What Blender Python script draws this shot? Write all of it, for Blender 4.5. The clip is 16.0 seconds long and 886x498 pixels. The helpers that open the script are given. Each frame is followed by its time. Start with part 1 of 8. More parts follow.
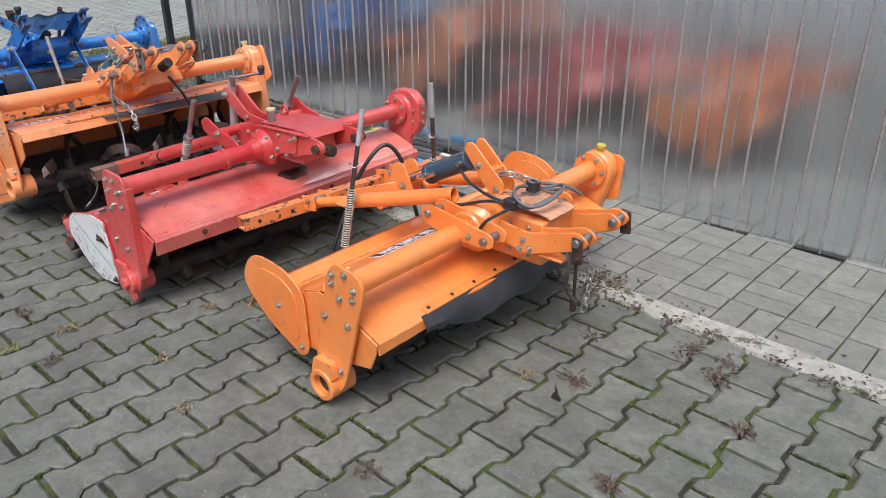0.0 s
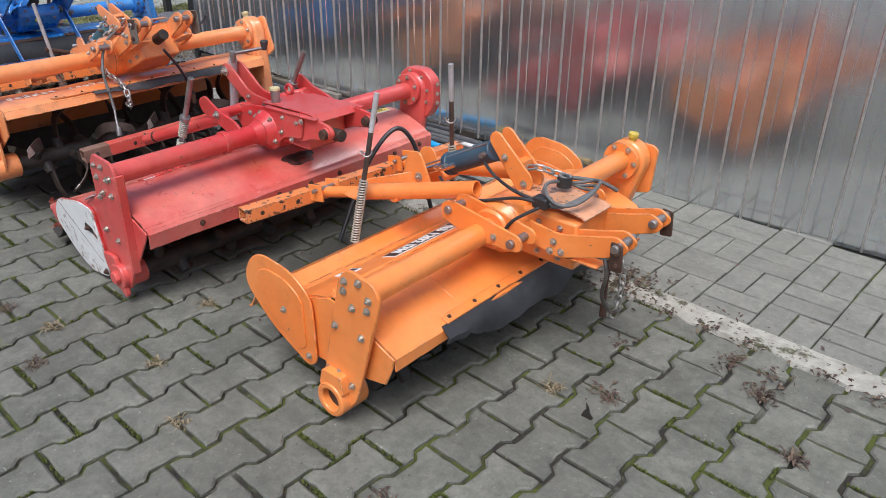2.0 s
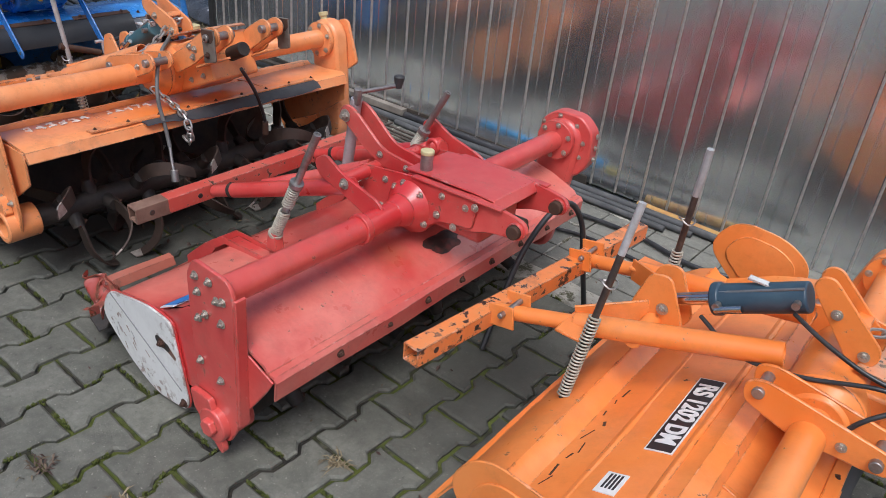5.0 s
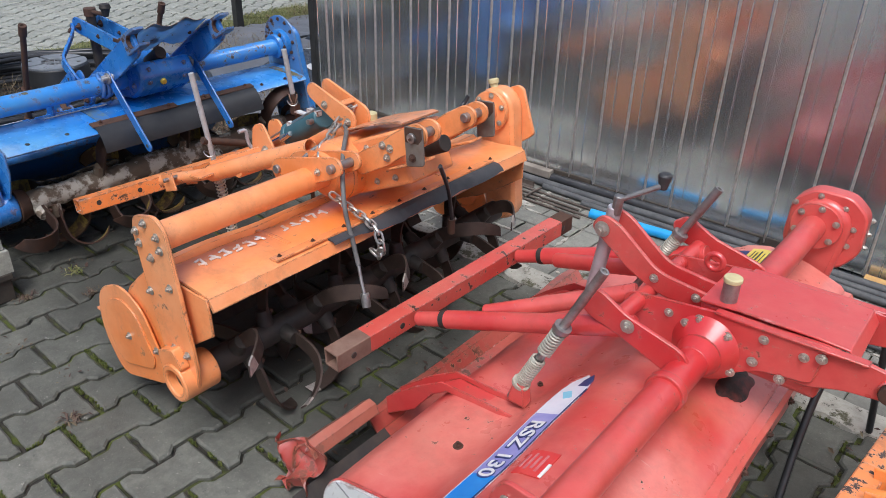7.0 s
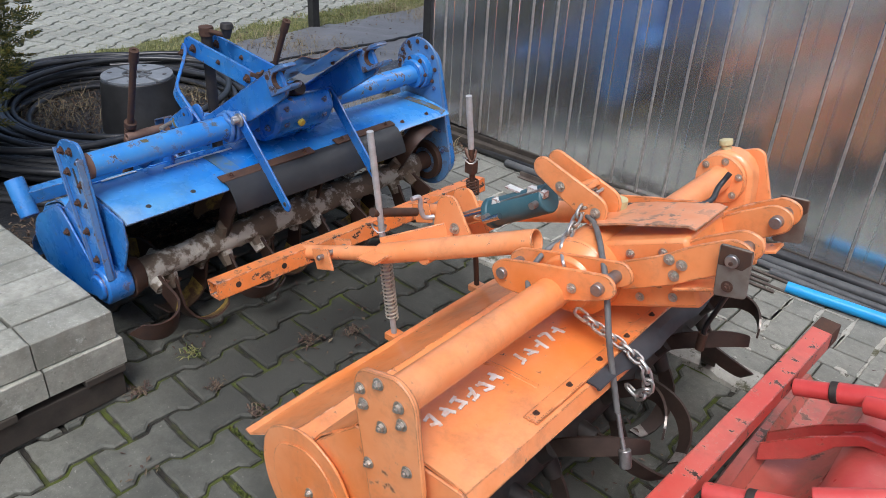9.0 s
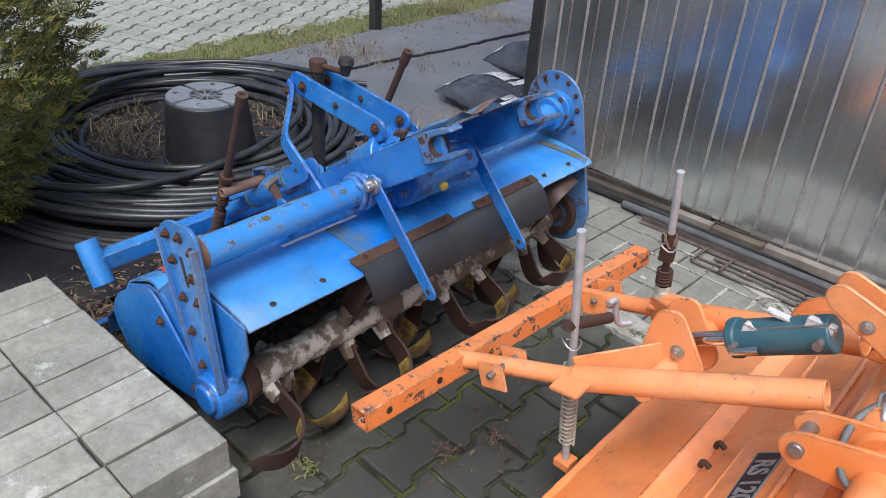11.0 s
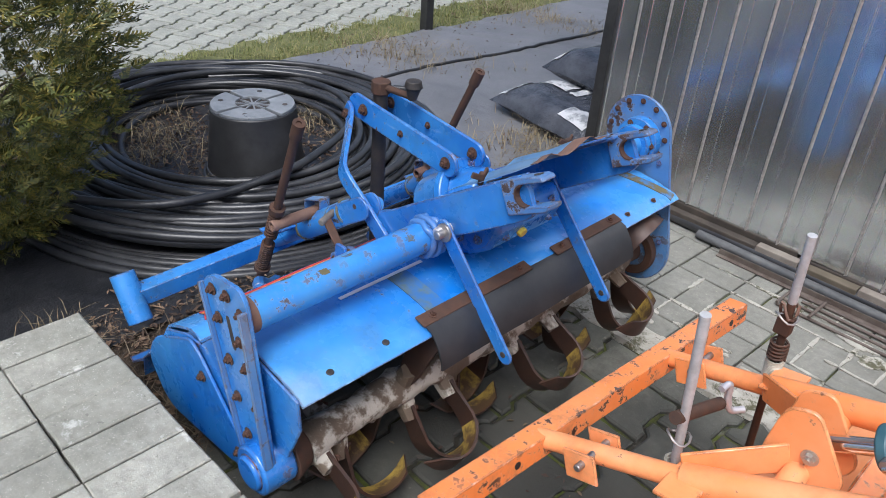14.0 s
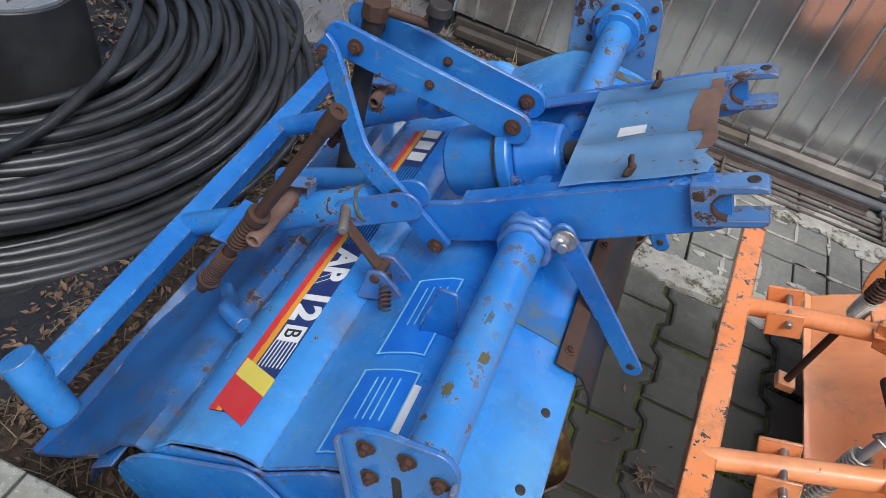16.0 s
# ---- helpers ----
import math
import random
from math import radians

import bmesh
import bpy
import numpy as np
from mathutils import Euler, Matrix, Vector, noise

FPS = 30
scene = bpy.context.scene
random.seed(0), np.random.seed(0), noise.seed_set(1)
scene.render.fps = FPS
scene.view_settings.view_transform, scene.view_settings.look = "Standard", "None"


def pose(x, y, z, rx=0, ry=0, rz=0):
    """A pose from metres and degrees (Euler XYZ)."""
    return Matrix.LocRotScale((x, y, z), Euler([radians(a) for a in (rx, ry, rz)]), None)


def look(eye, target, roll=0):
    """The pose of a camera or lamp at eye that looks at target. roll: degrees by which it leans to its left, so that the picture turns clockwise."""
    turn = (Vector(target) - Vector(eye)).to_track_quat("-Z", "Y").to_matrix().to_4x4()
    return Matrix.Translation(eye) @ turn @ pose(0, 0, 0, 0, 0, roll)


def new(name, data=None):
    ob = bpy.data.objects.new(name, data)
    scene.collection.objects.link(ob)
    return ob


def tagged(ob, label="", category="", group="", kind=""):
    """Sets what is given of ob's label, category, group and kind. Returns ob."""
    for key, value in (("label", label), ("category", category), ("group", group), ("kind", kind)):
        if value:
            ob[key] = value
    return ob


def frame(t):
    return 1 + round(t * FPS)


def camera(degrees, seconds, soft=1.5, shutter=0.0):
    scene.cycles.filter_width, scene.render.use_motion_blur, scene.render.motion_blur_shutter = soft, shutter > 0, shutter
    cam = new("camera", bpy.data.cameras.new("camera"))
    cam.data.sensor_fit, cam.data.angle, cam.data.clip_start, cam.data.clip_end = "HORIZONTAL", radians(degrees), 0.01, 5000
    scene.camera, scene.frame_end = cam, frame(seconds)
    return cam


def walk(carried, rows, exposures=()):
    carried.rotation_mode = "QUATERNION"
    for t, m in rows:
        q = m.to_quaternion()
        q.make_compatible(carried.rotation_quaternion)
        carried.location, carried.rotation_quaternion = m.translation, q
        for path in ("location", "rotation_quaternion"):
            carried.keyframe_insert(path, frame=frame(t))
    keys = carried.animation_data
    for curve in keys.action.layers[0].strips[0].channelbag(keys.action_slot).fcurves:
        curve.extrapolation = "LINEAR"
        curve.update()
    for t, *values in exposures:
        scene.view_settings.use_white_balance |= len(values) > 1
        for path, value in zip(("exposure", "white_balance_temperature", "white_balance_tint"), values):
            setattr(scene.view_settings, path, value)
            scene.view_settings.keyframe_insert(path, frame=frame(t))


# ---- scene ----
cam = camera(61.0, 16.0, soft=0.75)
METRES, EYE, TILT, LEAN, TURN = 4.95, 1.345, 0.93, 1.09, 40.5
ROWS = [
    (0.0, 0.0, 0.0, 0.0, 0.35, -26.02, -0.71),
    (0.5, 0.0003, 0.0, -0.0002, 0.04, -26.06, -0.86),
    (1.0, -0.0001, 0.0008, -0.0006, 0.45, -26.19, -1.0),
    (1.5, 0.0013, 0.0099, -0.0026, 2.28, -27.1, -1.01),
    (2.0, -0.0137, 0.0454, -0.0044, 0.6, -28.18, -1.53),
    (2.5, -0.0349, 0.0883, -0.0026, 1.04, -30.9, -2.28),
    (3.0, -0.0464, 0.1208, -0.0063, 4.55, -28.88, -3.46),
    (3.5, -0.0597, 0.158, -0.0054, 7.28, -30.22, -3.2),
    (4.0, -0.0998, 0.1785, -0.0063, 4.01, -29.46, -4.64),
    (6.5, -0.2383, 0.2832, -0.008, -4.34, -31.36, -6.66),
    (7.0, -0.263, 0.3254, -0.0097, -0.92, -29.4, -2.4),
    (7.5, -0.2862, 0.3517, -0.0125, -1.15, -31.12, -3.56),
    (8.0, -0.3247, 0.3705, -0.0089, -6.84, -30.12, -5.86),
    (8.5, -0.3538, 0.3956, -0.0108, -5.35, -31.69, -5.93),
    (9.0, -0.3695, 0.4405, -0.0118, 0.88, -30.59, -3.61),
    (9.5, -0.3911, 0.474, -0.0139, 3.54, -31.35, -3.5),
    (10.0, -0.4257, 0.4926, -0.0123, 0.04, -31.2, -4.91),
    (12.5, -0.4423, 0.5724, -0.0151, 6.0, -32.74, -3.02),
    (13.0, -0.4426, 0.5716, -0.0147, 5.87, -32.42, -3.0),
    (13.5, -0.4465, 0.5743, -0.0147, 6.1, -32.65, -3.11),
    (14.0, -0.472, 0.5856, -0.0151, 5.14, -32.8, -4.66),
    (14.5, -0.5034, 0.6072, -0.0177, 4.7, -34.06, -5.78),
    (15.0, -0.5316, 0.6524, -0.0261, 3.12, -36.69, -4.03),
    (15.5, -0.5618, 0.6853, -0.0342, -3.23, -40.55, -3.97),
    (16.0, -0.6028, 0.7176, -0.0254, -19.47, -45.72, -12.97),
]
walk(cam, [(t, pose(0, 0, EYE, TILT, LEAN, TURN) @ pose(METRES * x, METRES * y, METRES * z, 90 + pitch, roll, yaw)) for t, x, y, z, yaw, pitch, roll in ROWS],
     exposures=[(t, e, 6000, 10) for t, e in ((0.0, 0.37), (1.5, 0.37), (2.5, 0.18), (3.5, 0.03), (6.5, 0.22), (7.5, 0.34), (9.5, 0.28), (12.5, 0.60), (14.5, 0.58), (15.5, 0.40), (16.0, 0.2))])

# ---- world and light: bright overcast sky ----
world = bpy.data.worlds.new("overcast_sky")
scene.world = world
world.use_nodes = True
_nt = world.node_tree
_sky = _nt.nodes.new("ShaderNodeTexSky")
_sky.sky_type, _sky.sun_disc = "NISHITA", False
_sky.sun_elevation, _sky.sun_rotation = radians(60), radians(150)
_sky.air_density, _sky.dust_density, _sky.ozone_density = 1.0, 6.0, 3.0
_nt.links.new(_sky.outputs[0], _nt.nodes["Background"].inputs[0])
_nt.nodes["Background"].inputs[1].default_value = 0.11
sun = new("sun", bpy.data.lights.new("sun", "SUN"))
sun.data.energy, sun.data.angle, sun.data.color = 2.0, radians(30), (1.0, 0.985, 0.96)
_az, _el = radians(150), radians(60)
sun.matrix_world = look((0, 0, 5), (-math.sin(_az) * math.cos(_el), -math.cos(_az) * math.cos(_el), 5 - math.sin(_el)))


# ---- materials ----
def nodes_of(name):
    m = bpy.data.materials.new(name)
    m.use_nodes = True
    return m, m.node_tree, m.node_tree.nodes["Principled BSDF"]


def noise_of(nt, scale, detail=4.0, rough=0.6, vec=None, stretch=None):
    if vec is None:
        tc = nt.nodes.new("ShaderNodeTexCoord")
        vec = tc.outputs["Object"]
    if stretch:
        mp = nt.nodes.new("ShaderNodeMapping")
        mp.inputs["Scale"].default_value = stretch
        nt.links.new(vec, mp.inputs[0])
        vec = mp.outputs[0]
    n = nt.nodes.new("ShaderNodeTexNoise")
    n.inputs["Scale"].default_value, n.inputs["Detail"].default_value, n.inputs["Roughness"].default_value = scale, detail, rough
    nt.links.new(vec, n.inputs["Vector"])
    return n.outputs["Fac"]


def ramp_of(nt, fac, lo, hi):
    r = nt.nodes.new("ShaderNodeMapRange")
    r.inputs["From Min"].default_value, r.inputs["From Max"].default_value = lo, hi
    r.clamp = True
    nt.links.new(fac, r.inputs[0])
    return r.outputs[0]


def mix_of(nt, fac, a, b, mode="MIX"):
    m = nt.nodes.new("ShaderNodeMix")
    m.data_type, m.blend_type = "RGBA", mode
    for sock, v in ((m.inputs[0], fac), (m.inputs[6], a), (m.inputs[7], b)):
        if isinstance(v, (int, float)):
            sock.default_value = v
        elif isinstance(v, tuple):
            sock.default_value = (*v, 1)
        else:
            nt.links.new(v, sock)
    return m.outputs[2]


def bump_of(nt, bsdf, height, strength, dist=0.002):
    b = nt.nodes.new("ShaderNodeBump")
    b.inputs["Strength"].default_value, b.inputs["Distance"].default_value = strength, dist
    nt.links.new(height, b.inputs["Height"])
    nt.links.new(b.outputs[0], bsdf.inputs["Normal"])


def times_of(nt, a, b):
    m = nt.nodes.new("ShaderNodeMath")
    m.operation = "MULTIPLY"
    for s, v in zip(m.inputs, (a, b)):
        if isinstance(v, (int, float)):
            s.default_value = v
        else:
            nt.links.new(v, s)
    return m.outputs[0]


def paint(name, base, faded, rust=(0.10, 0.045, 0.02), chips=0.66, dirt=(0.12, 0.09, 0.06), soil=0.35, rough=0.36, edges=0.46, gate=(0.4, 0.62), worn=()):
    """Old machine paint: faded patches, grime, fine scratches, chips down to rust; worn: places (x, y, z, radius, colour) rubbed pale or stained."""
    m, nt, b = nodes_of(name)
    col = mix_of(nt, ramp_of(nt, noise_of(nt, 2.6, 6, 0.62), 0.34, 0.70), base, faded)
    col = mix_of(nt, times_of(nt, ramp_of(nt, noise_of(nt, 11, 7, 0.7), 0.5, 0.72), 0.30), col, tuple(0.62 * c for c in base))
    col = mix_of(nt, times_of(nt, ramp_of(nt, noise_of(nt, 6, 8, 0.75), 0.52, 0.74), soil), col, dirt)
    streak = ramp_of(nt, noise_of(nt, 9, 6, 0.65, stretch=(1.0, 1.0, 0.25)), 0.58, 0.80)
    col = mix_of(nt, times_of(nt, streak, soil * 0.6), col, dirt)
    scratch = times_of(nt, ramp_of(nt, noise_of(nt, 30, 3, 0.5, stretch=(0.35, 5.0, 1.5)), 0.70, 0.74), ramp_of(nt, noise_of(nt, 5.3, 3), 0.5, 0.66))
    col = mix_of(nt, times_of(nt, scratch, 0.5), col, tuple(0.28 + 0.55 * c for c in faded))
    for x, y, z, radius, tone in worn:
        off = nt.nodes.new("ShaderNodeVectorMath")
        off.operation = "DISTANCE"
        geo0 = nt.nodes.new("ShaderNodeNewGeometry")
        nt.links.new(geo0.outputs["Position"], off.inputs[0])
        off.inputs[1].default_value = (x, y, z)
        wob = nt.nodes.new("ShaderNodeMath")
        wob.operation = "MULTIPLY_ADD"
        nt.links.new(noise_of(nt, 13, 8, 0.75), wob.inputs[0])
        wob.inputs[1].default_value = radius * 1.9
        nt.links.new(off.outputs["Value"], wob.inputs[2])
        col = mix_of(nt, times_of(nt, ramp_of(nt, wob.outputs[0], radius * 1.9, radius * 0.7), 0.55), col, tone)
    spots = noise_of(nt, 34, 6, 0.70)
    patch = ramp_of(nt, noise_of(nt, 4.5, 2), *gate)
    chip = times_of(nt, ramp_of(nt, spots, chips, chips + 0.02), patch)
    halo = times_of(nt, ramp_of(nt, spots, chips - 0.035, chips), patch)
    col = mix_of(nt, times_of(nt, halo, 0.5), col, tuple(0.22 * h + 0.42 * c for h, c in zip((1.0, 0.88, 0.66), faded)))
    col = mix_of(nt, chip, col, mix_of(nt, ramp_of(nt, noise_of(nt, 90, 3), 0.4, 0.6), rust, tuple(0.45 * c for c in rust)))
    # rubbed edges: bare, rusty metal where sheets and plates turn
    bev = nt.nodes.new("ShaderNodeBevel")
    bev.samples = 4
    bev.inputs["Radius"].default_value = 0.006
    geo = nt.nodes.new("ShaderNodeNewGeometry")
    dot = nt.nodes.new("ShaderNodeVectorMath")
    dot.operation = "DOT_PRODUCT"
    nt.links.new(bev.outputs[0], dot.inputs[0])
    nt.links.new(geo.outputs["Normal"], dot.inputs[1])
    edge = ramp_of(nt, dot.outputs["Value"], 0.985, 0.90)
    rub = times_of(nt, edge, ramp_of(nt, noise_of(nt, 17, 6, 0.7), edges, edges + 0.10))
    col = mix_of(nt, rub, col, mix_of(nt, ramp_of(nt, noise_of(nt, 33, 3), 0.56, 0.68), rust, tuple(0.30 + 0.5 * c for c in faded)))
    nt.links.new(col, b.inputs["Base Color"])
    r = nt.nodes.new("ShaderNodeMapRange")
    r.inputs["To Min"].default_value, r.inputs["To Max"].default_value = rough - 0.1, rough + 0.22
    nt.links.new(noise_of(nt, 14, 6), r.inputs[0])
    nt.links.new(r.outputs[0], b.inputs["Roughness"])
    b.inputs["Coat Weight"].default_value, b.inputs["Coat Roughness"].default_value = 0.45, 0.14
    bump_of(nt, b, noise_of(nt, 60, 5), 0.18, 0.001)
    return m


def plain(name, base, alt, scale=20, rough=0.6, metal=0.0, bump=0.3, dist=0.002, detail=6, lo=0.35, hi=0.7):
    """Two tones mixed by a fractal noise, with fine relief."""
    m, nt, b = nodes_of(name)
    f = noise_of(nt, scale, detail, 0.65)
    col = mix_of(nt, ramp_of(nt, f, lo, hi), base, alt)
    col = mix_of(nt, times_of(nt, ramp_of(nt, noise_of(nt, scale * 0.17, 4), 0.4, 0.7), 0.45), col, tuple(c * 0.6 for c in base))
    nt.links.new(col, b.inputs["Base Color"])
    b.inputs["Roughness"].default_value, b.inputs["Metallic"].default_value = rough, metal
    bump_of(nt, b, noise_of(nt, scale * 2.2, 6), bump, dist)
    return m


# duller pinkish zinc for the rib crests, standing in for their sky glint
GLINTZINC = plain("rib_glint_zinc", (0.76, 0.715, 0.69), (0.46, 0.425, 0.41), 70, 0.36, 0.85, 0.35)
ORANGE = paint("orange_paint", (0.84, 0.215, 0.034), (0.86, 0.310, 0.085), soil=0.26, chips=0.665, edges=0.47, rough=0.28)
ORANGE_OLD = paint("weathered_orange_paint", (0.80, 0.228, 0.048), (0.86, 0.385, 0.175), soil=0.45, chips=0.635, edges=0.43, rough=0.30)
RED = paint("red_paint", (0.54, 0.030, 0.032), (0.64, 0.130, 0.105), soil=0.28, chips=0.65, edges=0.45, rough=0.27)
RED_HOOD = paint("faded_red_hood_paint", (0.54, 0.040, 0.038), (0.71, 0.245, 0.19), dirt=(0.16, 0.10, 0.075), soil=0.36, chips=0.655, edges=0.45, rough=0.26,
                 worn=((-2.83, 1.30, 0.24, 0.16, (0.60, 0.22, 0.16)), (-2.40, 1.62, 0.33, 0.09, (0.27, 0.15, 0.06)), (-2.29, 2.30, 0.31, 0.05, (0.25, 0.13, 0.08))))
RED_DIRTY = paint("grimy_red_paint", (0.34, 0.038, 0.030), (0.48, 0.14, 0.10), soil=0.85, chips=0.55, edges=0.40)
RED_BAR = paint("rubbed_red_paint", (0.52, 0.048, 0.036), (0.60, 0.15, 0.11), rust=(0.075, 0.042, 0.032), soil=0.4, chips=0.59, edges=0.36, gate=(0.25, 0.42))
ORANGE_BAR = paint("rubbed_orange_paint", (0.76, 0.195, 0.030), (0.76, 0.28, 0.10), rust=(0.06, 0.036, 0.028), soil=0.85, chips=0.56, edges=0.34, gate=(0.25, 0.42))
ORANGE_COVER = paint("scuffed_orange_paint", (0.70, 0.21, 0.05), (0.74, 0.42, 0.27), rust=(0.17, 0.11, 0.065), soil=0.6, chips=0.55, edges=0.35, worn=((-1.20, 1.80, 0.50, 0.07, (0.22, 0.11, 0.055)), (-1.13, 1.84, 0.48, 0.05, (0.30, 0.15, 0.07))))
BLUE = paint("blue_paint", (0.006, 0.106, 0.44), (0.055, 0.265, 0.61), dirt=(0.07, 0.105, 0.085), soil=0.50, chips=0.63, edges=0.37, rough=0.22)
BLUE_FLAP = paint("grimy_blue_paint", (0.012, 0.12, 0.40), (0.05, 0.20, 0.46), dirt=(0.055, 0.05, 0.028), soil=0.95, chips=0.57, edges=0.33, rough=0.3,
                  worn=((-5.00, 1.30, 0.25, 0.08, (0.045, 0.040, 0.026)), (-5.02, 1.55, 0.25, 0.09, (0.045, 0.040, 0.026)), (-5.00, 1.82, 0.25, 0.10, (0.05, 0.042, 0.026)), (-5.03, 2.10, 0.24, 0.10, (0.05, 0.042, 0.026)), (-5.20, 1.40, 0.06, 0.07, (0.06, 0.05, 0.03))))
# lighter copy of the blue: the sky sheen on the hood is in its colour
BLUE_HOOD = paint("blue_hood_paint", (0.011, 0.155, 0.54), (0.105, 0.37, 0.71), dirt=(0.08, 0.11, 0.08), soil=0.45, chips=0.645, edges=0.36, rough=0.20,
                  worn=((-4.47, 1.225, 0.46, 0.075, (0.42, 0.46, 0.38)), (-4.48, 1.33, 0.465, 0.07, (0.16, 0.36, 0.52)), (-4.82, 1.49, 0.38, 0.055, (0.16, 0.125, 0.05)),
                         (-4.95, 1.62, 0.33, 0.06, (0.14, 0.11, 0.05)), (-4.975, 1.30, 0.30, 0.05, (0.15, 0.12, 0.055)), (-4.62, 2.36, 0.485, 0.04, (0.18, 0.16, 0.07)), (-4.95, 2.02, 0.33, 0.05, (0.16, 0.13, 0.06)), (-4.972, 1.46, 0.30, 0.06, (0.10, 0.085, 0.045)), (-4.968, 1.85, 0.305, 0.07, (0.10, 0.085, 0.045)), (-4.55, 1.60, 0.475, 0.05, (0.12, 0.16, 0.12))))
BLUE_PALE = paint("bleached_blue_paint", (0.10, 0.33, 0.64), (0.40, 0.58, 0.74), dirt=(0.22, 0.25, 0.20), soil=0.45, chips=0.60, edges=0.80, rough=0.30)
BLUE_RUSTY = paint("rust_eaten_blue_paint", (0.022, 0.13, 0.42), (0.12, 0.25, 0.42), rust=(0.085, 0.048, 0.032), dirt=(0.14, 0.10, 0.06), soil=0.75, chips=0.535, edges=0.3)
RUST = plain("rusty_steel", (0.095, 0.045, 0.026), (0.05, 0.032, 0.025), 28, 0.75, 0.2)
SOILED = plain("soil_caked_steel", (0.155, 0.115, 0.080), (0.58, 0.54, 0.46), 13, 0.85, 0.0, 0.9, 0.008, 7, 0.50, 0.57)
DARK = plain("dark_greasy_steel", (0.022, 0.020, 0.019), (0.06, 0.045, 0.035), 22, 0.6, 0.1)
BOLT = plain("galvanised_bolt", (0.66, 0.64, 0.59), (0.34, 0.28, 0.21), 90, 0.33, 0.8)
RUSTBOLT = plain("rusted_bolt", (0.11, 0.05, 0.03), (0.05, 0.03, 0.025), 60, 0.8, 0.2)
STEEL = plain("bare_steel", (0.42, 0.41, 0.40), (0.22, 0.19, 0.17), 30, 0.4, 0.8)
CHROME = plain("chromed_rod", (0.8, 0.8, 0.8), (0.7, 0.7, 0.7), 30, 0.15, 1.0, 0.02)
BLACKRUBBER = plain("black_rubber", (0.013, 0.014, 0.016), (0.034, 0.035, 0.038), 9, 0.5, 0.0, 0.25)
RUBBER = plain("dusty_black_rubber", (0.026, 0.027, 0.031), (0.065, 0.067, 0.074), 9, 0.6, 0.0, 0.25)
PLASTIC = plain("black_plastic", (0.022, 0.022, 0.023), (0.045, 0.045, 0.045), 12, 0.42)
WHITE = paint("white_paint", (0.72, 0.72, 0.70), (0.62, 0.62, 0.60), rust=(0.2, 0.08, 0.05), soil=0.4, chips=0.57, edges=0.38)
NAVY = plain("navy_cylinder_paint", (0.028, 0.055, 0.085), (0.05, 0.09, 0.12), 14, 0.4)
TEAL = plain("teal_cylinder_paint", (0.035, 0.105, 0.13), (0.07, 0.14, 0.16), 14, 0.45)
YELLOW = plain("yellow_cap", (0.62, 0.47, 0.06), (0.45, 0.33, 0.05), 30, 0.5)
CREAM = plain("cream_cap", (0.62, 0.55, 0.30), (0.5, 0.42, 0.22), 30, 0.5)
TINEYELLOW = plain("worn_yellow_tine", (0.42, 0.29, 0.06), (0.085, 0.046, 0.026), 11, 0.55, 0.0, 0.4, 0.002, 7, 0.44, 0.54)
TINEBROWN = plain("brown_worn_tine", (0.070, 0.034, 0.022), (0.040, 0.026, 0.022), 20, 0.5, 0.2, 0.4)


def zinc():
    """Galvanised sheet: a blurred mirror with spangle, dull stains, run marks and faint waves."""
    m, nt, b = nodes_of("galvanised_sheet")
    stain = ramp_of(nt, noise_of(nt, 2.2, 7, 0.65, stretch=(1.6, 1.0, 0.5)), 0.4, 0.72)
    col = mix_of(nt, stain, (0.80, 0.825, 0.835), (0.64, 0.67, 0.68))
    streak = ramp_of(nt, noise_of(nt, 14, 6, 0.7, stretch=(1.0, 1.0, 0.06)), 0.45, 0.75)
    col = mix_of(nt, times_of(nt, streak, 0.35), col, (0.42, 0.43, 0.44))
    runs = ramp_of(nt, noise_of(nt, 60, 4, 0.6, stretch=(1.0, 1.0, 0.03)), 0.60, 0.72)
    col = mix_of(nt, times_of(nt, runs, 0.30), col, (0.82, 0.82, 0.81))
    grain = ramp_of(nt, noise_of(nt, 170, 3, 0.6), 0.35, 0.68)
    col = mix_of(nt, times_of(nt, grain, 0.18), col, (0.36, 0.375, 0.39))
    cell = nt.nodes.new("ShaderNodeTexVoronoi")
    cell.inputs["Scale"].default_value = 150
    nt.links.new(nt.nodes.new("ShaderNodeTexCoord").outputs["Object"], cell.inputs["Vector"])
    col = mix_of(nt, 0.09, col, cell.outputs["Color"])
    speck = ramp_of(nt, noise_of(nt, 70, 3, 0.6), 0.70, 0.74)
    col = mix_of(nt, times_of(nt, speck, 0.7), col, (0.85, 0.85, 0.83))
    nt.links.new(col, b.inputs["Base Color"])
    b.inputs["Metallic"].default_value = 0.92
    r = nt.nodes.new("ShaderNodeMapRange")
    r.inputs["To Min"].default_value, r.inputs["To Max"].default_value = 0.10, 0.23
    nt.links.new(noise_of(nt, 3.0, 6, 0.7), r.inputs[0])
    nt.links.new(r.outputs[0], b.inputs["Roughness"])
    bump_of(nt, b, noise_of(nt, 3.5, 2, 0.4, stretch=(1.0, 1.0, 0.6)), 0.10, 0.02)
    return m


ZINC = zinc()


